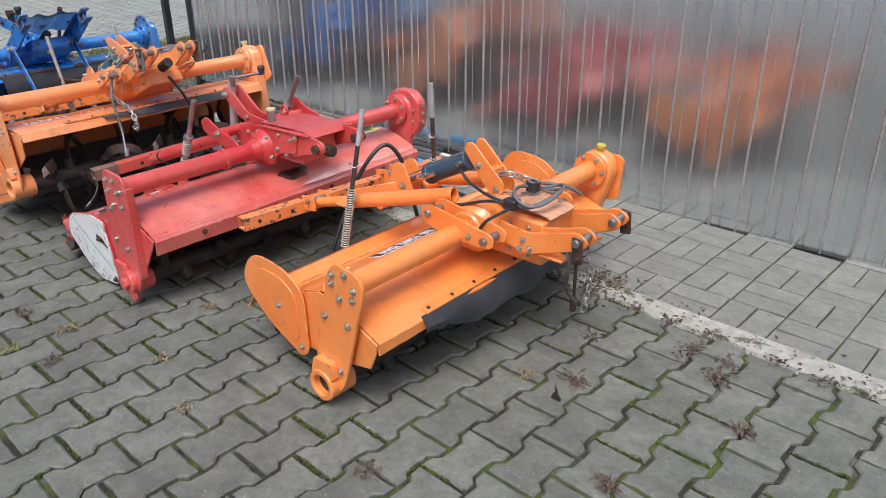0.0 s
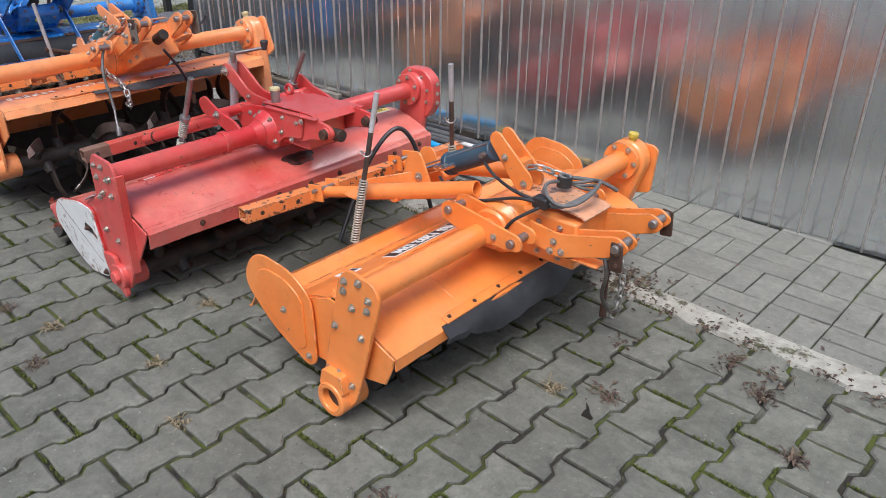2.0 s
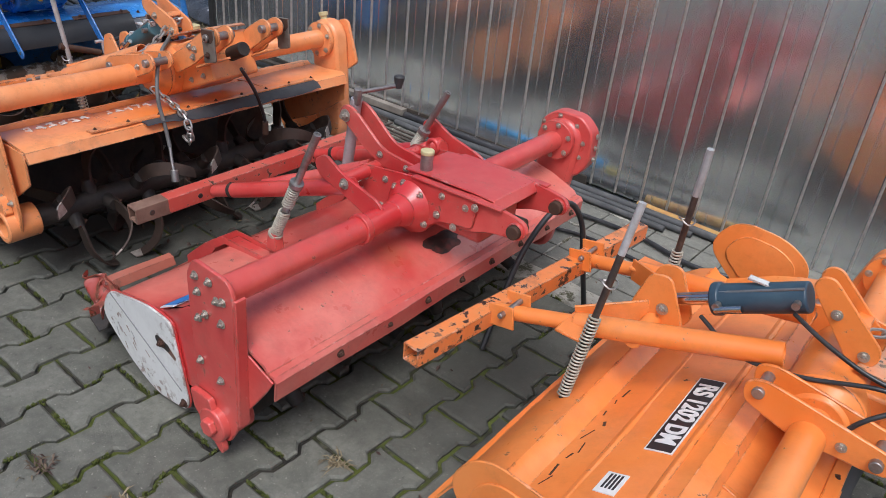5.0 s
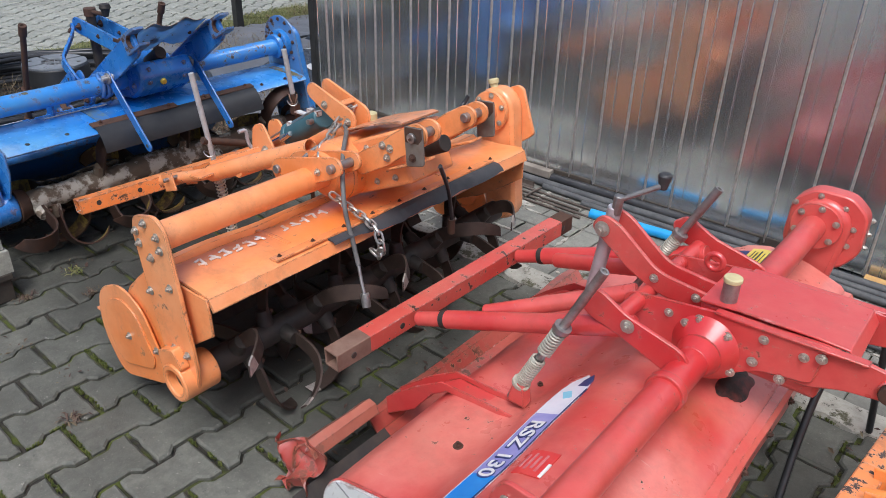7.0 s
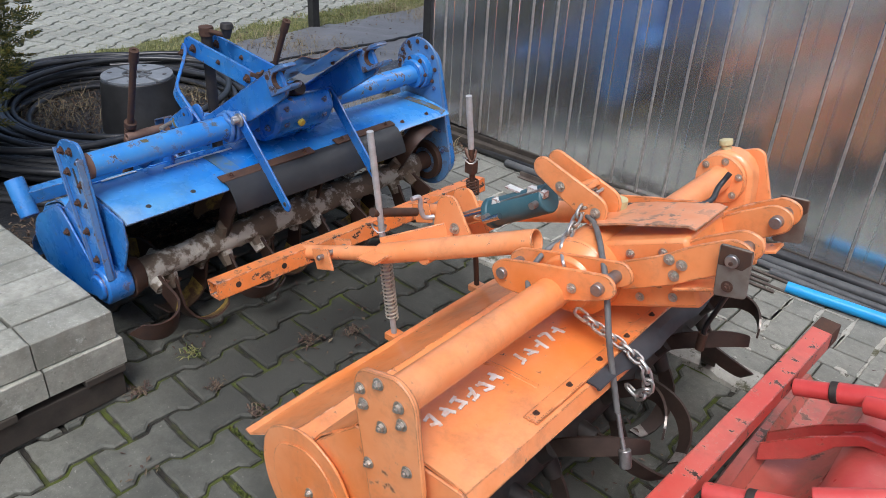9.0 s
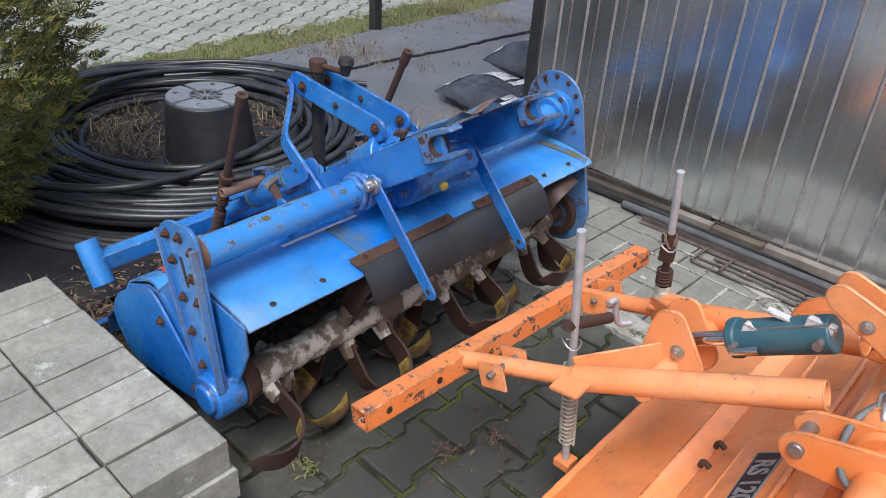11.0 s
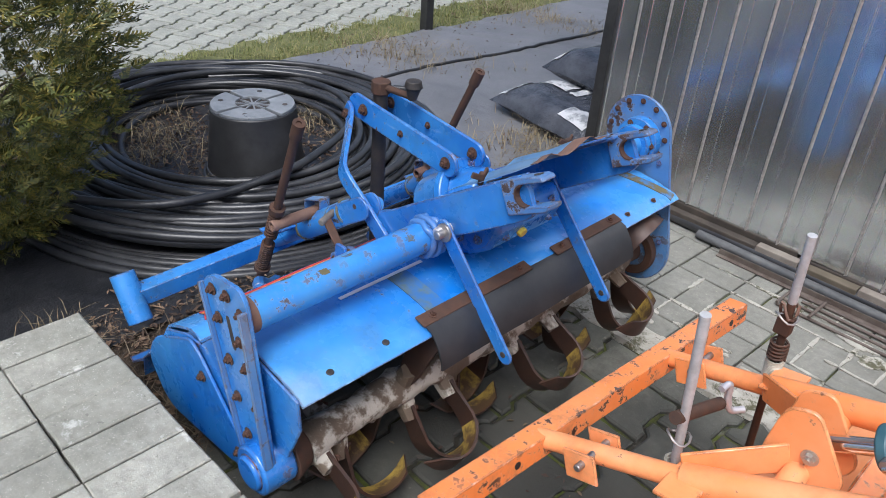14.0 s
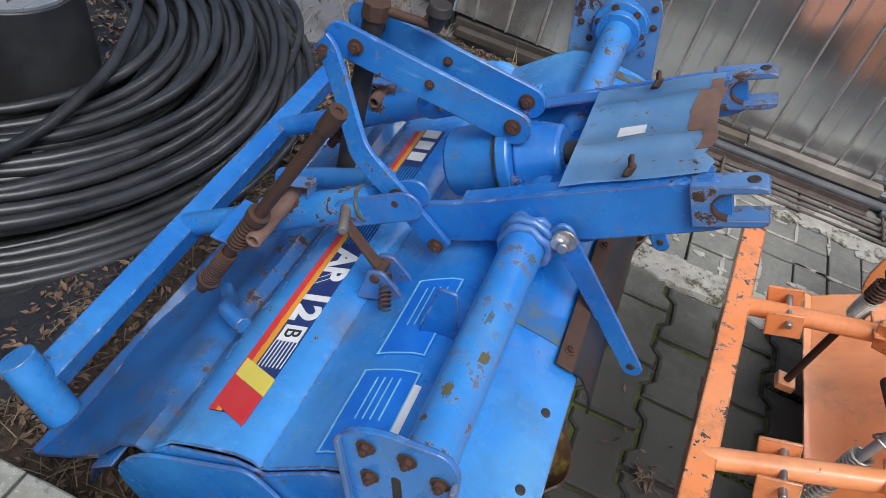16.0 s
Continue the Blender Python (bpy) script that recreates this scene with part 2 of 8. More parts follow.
def paver_material(name, base, alt, spread=0.22, scale=9.0, patchy=None, blotch=0.0):
    """Concrete blocks: each its own shade, with grit, stains and moss specks."""
    m, nt, b = nodes_of(name)
    info = nt.nodes.new("ShaderNodeObjectInfo")
    geo = nt.nodes.new("ShaderNodeNewGeometry")
    pick = nt.nodes.new("ShaderNodeMath")
    pick.operation = "ADD"
    nt.links.new(info.outputs["Random"], pick.inputs[0])
    nt.links.new(geo.outputs["Random Per Island"], pick.inputs[1])
    frac = nt.nodes.new("ShaderNodeMath")
    frac.operation = "FRACT"
    nt.links.new(pick.outputs[0], frac.inputs[0])
    pos = geo.outputs["Position"]
    col = mix_of(nt, ramp_of(nt, noise_of(nt, scale, 6, 0.65, vec=pos), 0.35, 0.7), base, alt)
    tone = mix_of(nt, frac.outputs[0], (1 - spread,) * 3, (1 + spread,) * 3)
    col = mix_of(nt, 1.0, col, tone, "MULTIPLY")
    grit = ramp_of(nt, noise_of(nt, 260, 2, 0.5, vec=pos), 0.62, 0.72)
    col = mix_of(nt, times_of(nt, grit, 0.28), col, tuple(min(1, c * 2.2) for c in alt))
    fine = ramp_of(nt, noise_of(nt, 38, 7, 0.75, vec=pos), 0.42, 0.62)
    col = mix_of(nt, times_of(nt, fine, 0.38), col, tuple(c * 0.55 for c in base))
    dust = ramp_of(nt, noise_of(nt, 6.5, 7, 0.75, vec=pos), 0.55, 0.70)
    col = mix_of(nt, times_of(nt, dust, 0.35), col, tuple(c * 1.35 for c in alt))
    dark = ramp_of(nt, noise_of(nt, 2.2, 6, 0.7, vec=pos), 0.5, 0.75)
    col = mix_of(nt, times_of(nt, dark, 0.5), col, tuple(c * 0.5 for c in base))
    specks = ramp_of(nt, noise_of(nt, 55, 4, 0.6, vec=pos), 0.66, 0.69)
    col = mix_of(nt, times_of(nt, specks, 0.45), col, tuple(c * 0.35 for c in base))
    crumbs = ramp_of(nt, noise_of(nt, 75, 3, 0.5, vec=pos, stretch=(1.0, 1.3, 1.0)), 0.69, 0.71)
    col = mix_of(nt, times_of(nt, crumbs, 0.5), col, (0.42, 0.40, 0.34))
    if blotch:
        white = ramp_of(nt, noise_of(nt, 12, 6, 0.75, vec=pos), 0.60, 0.68)
        col = mix_of(nt, times_of(nt, white, blotch), col, (0.72, 0.71, 0.66))
    if patchy:
        # darker paving under and between the parked machines: uneven, ragged-edged ellipses
        for cx, cy, rx, ry in patchy:
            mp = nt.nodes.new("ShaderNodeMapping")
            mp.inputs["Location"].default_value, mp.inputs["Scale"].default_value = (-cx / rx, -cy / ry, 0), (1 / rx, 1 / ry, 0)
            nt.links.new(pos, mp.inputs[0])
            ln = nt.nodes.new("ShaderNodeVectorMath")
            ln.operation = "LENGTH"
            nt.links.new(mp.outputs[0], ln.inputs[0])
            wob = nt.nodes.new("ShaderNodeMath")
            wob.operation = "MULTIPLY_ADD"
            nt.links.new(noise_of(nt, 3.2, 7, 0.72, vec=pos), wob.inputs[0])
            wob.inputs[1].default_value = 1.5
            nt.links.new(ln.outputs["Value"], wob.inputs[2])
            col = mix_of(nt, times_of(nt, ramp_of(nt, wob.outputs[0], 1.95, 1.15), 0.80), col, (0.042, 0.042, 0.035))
    nt.links.new(col, b.inputs["Base Color"])
    b.inputs["Roughness"].default_value = 0.8
    bump_of(nt, b, noise_of(nt, 90, 7, 0.8, vec=pos), 0.8, 0.003)
    return m


PAVER = paver_material("grey_concrete_block", (0.118, 0.118, 0.096), (0.198, 0.196, 0.163), 0.16, patchy=((-3.85, 1.62, 1.25, 0.75), (-4.15, 1.80, 0.75, 0.60), (-2.0, 1.80, 0.55, 0.50)))
SLAB = paver_material("pale_concrete_block", (0.182, 0.180, 0.154), (0.236, 0.232, 0.200), 0.07)
STACKED = paver_material("stacked_concrete_block", (0.265, 0.262, 0.216), (0.41, 0.40, 0.34), 0.16, 9, blotch=0.5)
FARPAVER = paver_material("far_concrete_block", (0.27, 0.275, 0.235), (0.345, 0.35, 0.30), 0.1)


def joint_material():
    m, nt, b = nodes_of("mossy_joint_soil")
    geo = nt.nodes.new("ShaderNodeNewGeometry")
    pos = geo.outputs["Position"]
    col = mix_of(nt, ramp_of(nt, noise_of(nt, 40, 6, vec=pos), 0.35, 0.65), (0.018, 0.016, 0.013), (0.042, 0.036, 0.026))
    col = mix_of(nt, ramp_of(nt, noise_of(nt, 4.0, 6, 0.7, vec=pos), 0.46, 0.56), col, (0.072, 0.088, 0.012))
    col = mix_of(nt, ramp_of(nt, noise_of(nt, 5.5, 5, 0.7, vec=pos, stretch=(1.3, 0.8, 1.0)), 0.60, 0.66), col, (0.12, 0.115, 0.095))
    nt.links.new(col, b.inputs["Base Color"])
    b.inputs["Roughness"].default_value = 0.95
    bump_of(nt, b, noise_of(nt, 220, 4, vec=pos), 1.0, 0.004)
    return m


JOINT = joint_material()
def mortar():
    """Rough pale mortar with gaps of soil and moss."""
    m, nt, b = nodes_of("rough_mortar")
    geo = nt.nodes.new("ShaderNodeNewGeometry")
    pos = geo.outputs["Position"]
    col = mix_of(nt, ramp_of(nt, noise_of(nt, 18, 7, 0.7, vec=pos), 0.35, 0.65), (0.47, 0.45, 0.39), (0.30, 0.285, 0.24))
    col = mix_of(nt, ramp_of(nt, noise_of(nt, 7, 7, 0.75, vec=pos), 0.54, 0.60), col, (0.085, 0.082, 0.045))
    col = mix_of(nt, ramp_of(nt, noise_of(nt, 45, 4, 0.7, vec=pos), 0.60, 0.66), col, (0.10, 0.09, 0.07))
    nt.links.new(col, b.inputs["Base Color"])
    b.inputs["Roughness"].default_value = 0.9
    bump_of(nt, b, noise_of(nt, 60, 7, 0.8, vec=pos), 0.9, 0.006)
    return m


KERB = mortar()
FABRIC_DUSTY = plain("dusty_weed_fabric", (0.125, 0.127, 0.135), (0.175, 0.177, 0.185), 4, 0.5, 0, 0.7, 0.010)
FABRIC = plain("black_weed_fabric", (0.011, 0.0115, 0.013), (0.028, 0.0285, 0.031), 5, 0.46, 0, 0.9, 0.014)
LITTER = plain("leaf_litter", (0.030, 0.022, 0.015), (0.080, 0.055, 0.034), 45, 0.95, 0, 1.0, 0.01)
WOOD = plain("weathered_wood", (0.16, 0.135, 0.11), (0.28, 0.25, 0.21), 12, 0.85)
BROWNWOOD = plain("wet_brown_wood", (0.085, 0.068, 0.045), (0.14, 0.115, 0.08), 12, 0.85)
DARKWOOD = plain("wet_dark_wood", (0.035, 0.028, 0.022), (0.075, 0.06, 0.045), 12, 0.85)
HOSE = plain("black_polyethylene", (0.020, 0.0205, 0.022), (0.055, 0.0555, 0.057), 9, 0.33)
GREYPIPE = plain("grey_conduit", (0.055, 0.057, 0.06), (0.115, 0.117, 0.116), 14, 0.6)
OLDROD = plain("dull_brown_steel", (0.085, 0.062, 0.050), (0.15, 0.125, 0.105), 22, 0.7, 0.2)
BLUEPIPE = plain("blue_water_pipe", (0.02, 0.30, 0.68), (0.03, 0.36, 0.72), 14, 0.35)
BLACKPOST = plain("black_coated_steel", (0.018, 0.018, 0.018), (0.04, 0.04, 0.038), 20, 0.5)


# ---- mesh helpers ----
ORG = {}


def root(name, loc, label, category, group=""):
    ob = new(name)
    ob.empty_display_size = 0.05
    ob.location = loc
    ORG[ob.name] = Vector(loc)
    return tagged(ob, label, category, group)


def finish(me, smooth):
    if smooth:
        me.polygons.foreach_set("use_smooth", [True] * len(me.polygons))
        me.set_sharp_from_angle(angle=radians(smooth))


def part(name, bm, material, parent, label="", bevel=0.0, smooth=38, M=None):
    """One mesh object under a thing or a part; its vertices come in world metres (before M)."""
    if M is not None:
        bmesh.ops.transform(bm, matrix=M, verts=bm.verts)
    bmesh.ops.recalc_face_normals(bm, faces=bm.faces)
    off = ORG[parent.name]
    bmesh.ops.translate(bm, vec=-off, verts=bm.verts)
    me = bpy.data.meshes.new(name)
    bm.to_mesh(me)
    bm.free()
    me.materials.append(material)
    finish(me, smooth)
    ob = new(name, me)
    ob.parent = parent
    ORG[ob.name] = off
    if bevel:
        mod = ob.modifiers.new("edges", "BEVEL")
        mod.width, mod.segments, mod.limit_method, mod.angle_limit = bevel, 2, "ANGLE", radians(40)
    if label:
        ob["label"] = label
    return ob


def thing(name, bm, material, label="", category="", group="", kind="", bevel=0.0, smooth=38, origin=None):
    bmesh.ops.recalc_face_normals(bm, faces=bm.faces)
    o = Vector(origin) if origin else Vector((0, 0, 0))
    bmesh.ops.translate(bm, vec=-o, verts=bm.verts)
    me = bpy.data.meshes.new(name)
    bm.to_mesh(me)
    bm.free()
    me.materials.append(material)
    finish(me, smooth)
    ob = new(name, me)
    ob.location = o
    ORG[ob.name] = o
    if bevel:
        mod = ob.modifiers.new("edges", "BEVEL")
        mod.width, mod.segments, mod.limit_method, mod.angle_limit = bevel, 2, "ANGLE", radians(40)
    return tagged(ob, label, category, group, kind)


def B():
    return bmesh.new()


def box(bm, lo, hi):
    m = Matrix.Translation([(a + b) / 2 for a, b in zip(lo, hi)]) @ Matrix.Diagonal([b - a for a, b in zip(lo, hi)] + [1])
    bmesh.ops.create_cube(bm, size=1, matrix=m)
    return bm


def basis(d):
    d = Vector(d).normalized()
    a = d.cross(Vector((0, 0, 1)) if abs(d.z) < 0.9 else Vector((0, 1, 0))).normalized()
    return a, d.cross(a)


def rod(bm, p, q, r, r2=None, n=18, bore=0.0):
    """A round bar or, with a bore, an open pipe from p to q."""
    p, q = Vector(p), Vector(q)
    a, b = basis(q - p)
    r2 = r if r2 is None else r2
    ring = lambda c, rr: [bm.verts.new(c + (a * math.cos(k * 2 * math.pi / n) + b * math.sin(k * 2 * math.pi / n)) * rr) for k in range(n)]
    v0, v1 = ring(p, r), ring(q, r2)
    for k in range(n):
        bm.faces.new((v0[k], v0[(k + 1) % n], v1[(k + 1) % n], v1[k]))
    if bore:
        w0, w1 = ring(p, bore), ring(q, bore)
        for k in range(n):
            j = (k + 1) % n
            bm.faces.new((w0[k], w1[k], w1[j], w0[j]))
            bm.faces.new((v0[k], w0[k], w0[j], v0[j]))
            bm.faces.new((v1[k], v1[j], w1[j], w1[k]))
    else:
        bm.faces.new(v0[::-1])
        bm.faces.new(v1)
    return bm


def beam(bm, p, q, w, h, up=(0, 0, 1), wall=0.0):
    """A bar of rectangular section from p to q (w across, h along up); hollow with a wall."""
    p, q, up = Vector(p), Vector(q), Vector(up)
    d = (q - p).normalized()
    s = d.cross(up).normalized()
    u = s.cross(d)
    ring = lambda c, ww, hh: [bm.verts.new(c + s * x * ww / 2 + u * y * hh / 2) for x, y in ((-1, -1), (1, -1), (1, 1), (-1, 1))]
    v0, v1 = ring(p, w, h), ring(q, w, h)
    for k in range(4):
        bm.faces.new((v0[k], v0[(k + 1) % 4], v1[(k + 1) % 4], v1[k]))
    if wall:
        w0, w1 = ring(p, w - 2 * wall, h - 2 * wall), ring(q, w - 2 * wall, h - 2 * wall)
        for k in range(4):
            j = (k + 1) % 4
            bm.faces.new((w0[k], w1[k], w1[j], w0[j]))
            bm.faces.new((v0[k], w0[k], w0[j], v0[j]))
            bm.faces.new((v1[k], v1[j], w1[j], w1[k]))
    else:
        bm.faces.new(v0[::-1])
        bm.faces.new(v1)
    return bm


def plate(bm, pts, y0, y1):
    """A flat plate: an outline in (x, z), from y0 to y1."""
    a = [bm.verts.new((x, y0, z)) for x, z in pts]
    b = [bm.verts.new((x, y1, z)) for x, z in pts]
    n = len(pts)
    bm.faces.new(a)
    bm.faces.new(b[::-1])
    for k in range(n):
        bm.faces.new((a[k], b[k], b[(k + 1) % n], a[(k + 1) % n]))
    return bm


def rounded(pts, r, n=4):
    """The outline with its corners rounded; r is one radius or one for each corner."""
    out, m = [], len(pts)
    rs = r if isinstance(r, (list, tuple)) else [r] * m
    for i in range(m):
        p, a, b = Vector(pts[i]), Vector(pts[i - 1]), Vector(pts[(i + 1) % m])
        da, db = a - p, b - p
        k = min(rs[i], da.length * 0.48, db.length * 0.48)
        if k <= 1e-5:
            out.append(tuple(p))
            continue
        s, e = p + da.normalized() * k, p + db.normalized() * k
        for j in range(n + 1):
            t = j / n
            q = s * (1 - t) ** 2 + p * 2 * t * (1 - t) + e * t * t
            out.append(tuple(q))
    return out


def capsule(p, q, r, r2=None, n=9):
    """The outline in (x, z) round two discs."""
    r2 = r if r2 is None else r2
    p, q = Vector(p), Vector(q)
    a = math.atan2(q.y - p.y, q.x - p.x)
    out = [(q.x + r2 * math.cos(a - math.pi / 2 + math.pi * k / n), q.y + r2 * math.sin(a - math.pi / 2 + math.pi * k / n)) for k in range(n + 1)]
    out += [(p.x + r * math.cos(a + math.pi / 2 + math.pi * k / n), p.y + r * math.sin(a + math.pi / 2 + math.pi * k / n)) for k in range(n + 1)]
    return out


def flex(pts, n=6, closed=False):
    """A smooth line through the points (Catmull-Rom)."""
    P = [Vector(p) for p in pts]
    m = len(P)
    out = []
    for i in range(m if closed else m - 1):
        g = (lambda k: P[k % m]) if closed else (lambda k: P[min(max(k, 0), m - 1)])
        p0, p1, p2, p3 = g(i - 1), g(i), g(i + 1), g(i + 2)
        for j in range(n):
            t = j / n
            out.append(0.5 * (2 * p1 + (p2 - p0) * t + (2 * p0 - 5 * p1 + 4 * p2 - p3) * t * t + (3 * p1 - p0 - 3 * p2 + p3) * t ** 3))
    if not closed:
        out.append(P[-1])
    return out


def hose(bm, path, r, n=8, closed=False):
    """A round cord along a line of points."""
    path = [Vector(p) for p in path]
    m = len(path)
    rings, a = [], None
    for i, p in enumerate(path):
        d = (path[(i + 1) % m] - path[i - 1]) if closed else (path[min(i + 1, m - 1)] - path[max(i - 1, 0)])
        d.normalize()
        if a is None:
            a, _ = basis(d)
        a = (a - d * a.dot(d)).normalized()
        b = d.cross(a)
        rings.append([bm.verts.new(p + (a * math.cos(k * 2 * math.pi / n) + b * math.sin(k * 2 * math.pi / n)) * r) for k in range(n)])
    for i in range(m if closed else m - 1):
        r0, r1 = rings[i], rings[(i + 1) % m]
        for k in range(n):
            bm.faces.new((r0[k], r0[(k + 1) % n], r1[(k + 1) % n], r1[k]))
    if not closed:
        bm.faces.new(rings[0][::-1])
        bm.faces.new(rings[-1])
    return bm


def coil(bm, p, q, R, r, turns, n=10):
    """A coil spring from p to q."""
    p, q = Vector(p), Vector(q)
    a, b = basis(q - p)
    path = [p.lerp(q, k / (turns * n)) + (a * math.cos(k * 2 * math.pi / n) + b * math.sin(k * 2 * math.pi / n)) * R for k in range(int(turns * n) + 1)]
    return hose(bm, path, r, 5)


def sheet(bm, prof, y0, y1, t, ny=1, wave=0.0):
    """A bent sheet: a line in (x, z) with thickness t, from y0 to y1."""
    P = [Vector(p) for p in prof]
    N = []
    for i in range(len(P)):
        d = (P[min(i + 1, len(P) - 1)] - P[max(i - 1, 0)]).normalized()
        N.append(Vector((-d.y, d.x)))
    ys = [y0 + (y1 - y0) * k / ny for k in range(ny + 1)]
    top, low = [], []
    for j, y in enumerate(ys):
        w = [wave * noise.noise((p.x * 9, y * 5, p.y * 9 + 3.1)) for p in P]
        top.append([bm.verts.new((p.x + n.x * (t / 2 + v), y, p.y + n.y * (t / 2 + v))) for p, n, v in zip(P, N, w)])
        low.append([bm.verts.new((p.x - n.x * (t / 2 - v), y, p.y - n.y * (t / 2 - v))) for p, n, v in zip(P, N, w)])
    m = len(P)
    for j in range(ny):
        for i in range(m - 1):
            bm.faces.new((top[j][i], top[j][i + 1], top[j + 1][i + 1], top[j + 1][i]))
            bm.faces.new((low[j][i], low[j + 1][i], low[j + 1][i + 1], low[j][i + 1]))
        for i in (0, m - 1):
            bm.faces.new((top[j][i], top[j + 1][i], low[j + 1][i], low[j][i]))
    for j in (0, ny):
        for i in range(m - 1):
            bm.faces.new((top[j][i], low[j][i], low[j][i + 1], top[j][i + 1]))
    return bm


def tine_mesh(name, material, reach=0.25, sweep=-70, side=1, w=0.042, t=0.008, scoop=130, inner=None, tip=None):
    """A rotary blade: a flat bar that leaves the shaft (along y, through the origin) upwards, sweeps back in its plane and scoops sideways; inner: the coat left on its hollow face, tip: bare end."""
    bm = B()
    n = 16
    p, d, wd = Vector((0, 0, 0.045)), Vector((0, 0, 1)), Vector((1, 0, 0))
    rings = []
    for i in range(n + 1):
        f = i / n
        nv = d.cross(wd)
        ww = w * (0.72 + 0.50 * math.sin(math.pi * min(1.0, 0.12 + 0.80 * f))) * (0.80 if i == n else 1.0)
        skew = d * (0.35 * ww if i == n else 0.0)
        rings.append([bm.verts.new(p + wd * a * ww / 2 + nv * b * t / 2 * (1 - 0.45 * f) + skew * a) for a, b in ((-1, -1), (0, -1.12), (1, -1), (1, 1), (0, 1.12), (-1, 1))])
        q = Matrix.Rotation(radians(-sweep * (0.6 + 0.8 * f) / n), 3, nv)
        d, wd = q @ d, q @ wd
        if f > 0.30:
            q = Matrix.Rotation(radians(side * scoop / (0.70 * n)), 3, wd)
            d = q @ d
        p = p + d * reach / n
    hollow = (3, 4) if side < 0 else (0, 1)
    for i in range(n):
        for k in range(6):
            f = bm.faces.new((rings[i][k], rings[i][(k + 1) % 6], rings[i + 1][(k + 1) % 6], rings[i + 1][k]))
            f.material_index = 1 if inner and i >= 6 and k in hollow else (2 if tip and i >= n - 2 else 0)
    bm.faces.new(rings[0][::-1])
    bm.faces.new(rings[n])
    bmesh.ops.recalc_face_normals(bm, faces=bm.faces)
    me = bpy.data.meshes.new(name)
    bm.to_mesh(me)
    bm.free()
    me.materials.append(material)
    me.materials.append(inner or material)
    me.materials.append(tip or material)
    finish(me, 50)
    return me


def shared(name, me, parent, M):
    """One more object on a shared mesh under a thing; M is its pose in the world."""
    ob = new(name, me)
    ob.parent = parent
    ob.matrix_basis = Matrix.Translation(-ORG[parent.name]) @ M
    ORG[ob.name] = ORG[parent.name]
    return ob


def bolt_mesh(name, material):
    bm = B()
    rod(bm, (0, 0, 0), (0, 0, 0.12), 0.95, n=14)
    rod(bm, (0, 0, 0.12), (0, 0, 0.62), 0.62, n=6)
    rod(bm, (0, 0, 0.62), (0, 0, 0.95), 0.32, n=8)
    bmesh.ops.recalc_face_normals(bm, faces=bm.faces)
    me = bpy.data.meshes.new(name)
    bm.to_mesh(me)
    bm.free()
    me.materials.append(material)
    return me


BOLT_ME, RUSTBOLT_ME, BLUEBOLT_ME = bolt_mesh("bolt", BOLT), bolt_mesh("rusted_bolt", RUSTBOLT), bolt_mesh("painted_bolt", BLUE)


def bolts(parent, places, way=(0, -1, 0), r=0.011, rusty=False, M=None, me=None):
    q = Vector(way).to_track_quat("Z", "Y").to_matrix().to_4x4()
    for i, p in enumerate(places):
        m = Matrix.Translation(p) @ q @ Matrix.Rotation(i * 0.7, 4, "Z") @ Matrix.Diagonal((r, r, r, 1))
        shared("bolt", me or (RUSTBOLT_ME if rusty else BOLT_ME), parent, m if M is None else M @ m)


def link_mesh(name, material, a=0.021, b=0.012, r=0.0042):
    bm = B()
    pts = [((a - b) * s + b * math.cos(t), b * math.sin(t), 0) for s, lo in ((1, -90), (-1, 90)) for t in [radians(lo + 30 * k) for k in range(7)]]
    hose(bm, pts, r, 6, closed=True)
    me = bpy.data.meshes.new(name)
    bm.to_mesh(me)
    bm.free()
    me.materials.append(material)
    finish(me, 60)
    return me


LINK_ME = link_mesh("chain_link", plain("zinc_chain", (0.62, 0.61, 0.58), (0.40, 0.38, 0.34), 40, 0.35, 0.8), 0.0158, 0.0092, 0.0036)


def chain(parent, path, step=0.0235, M=None):
    """Links threaded along a line."""
    P = flex(path, 24)
    if M is not None:
        P = [M @ p for p in P]
    acc, k = 0.0, 0
    for a, b in zip(P, P[1:]):
        acc += (b - a).length
        if acc >= step:
            acc = 0.0
            d = (b - a).normalized()
            m = Matrix.Translation(b) @ d.to_track_quat("X", "Z").to_matrix().to_4x4() @ Matrix.Rotation(radians(90 * (k % 2) + 20), 4, "X")
            shared("chain_link", LINK_ME, parent, m)
            k += 1


def words(name, text, material, parent, M, size, bold=0.0):
    """Lettering that lies in the plane of M, as thin raised mesh letters."""
    cu = bpy.data.curves.new(name, "FONT")
    cu.body, cu.size, cu.extrude, cu.align_x, cu.align_y = text, size, 0.0006, "CENTER", "CENTER"
    cu.offset = bold
    ob = bpy.data.objects.new(name, cu)
    scene.collection.objects.link(ob)
    me = bpy.data.meshes.new_from_object(ob.evaluated_get(bpy.context.evaluated_depsgraph_get()))
    bpy.data.objects.remove(ob)
    me.materials.append(material)
    me.materials.clear()
    me.materials.append(material)
    return shared(name, me, parent, M)


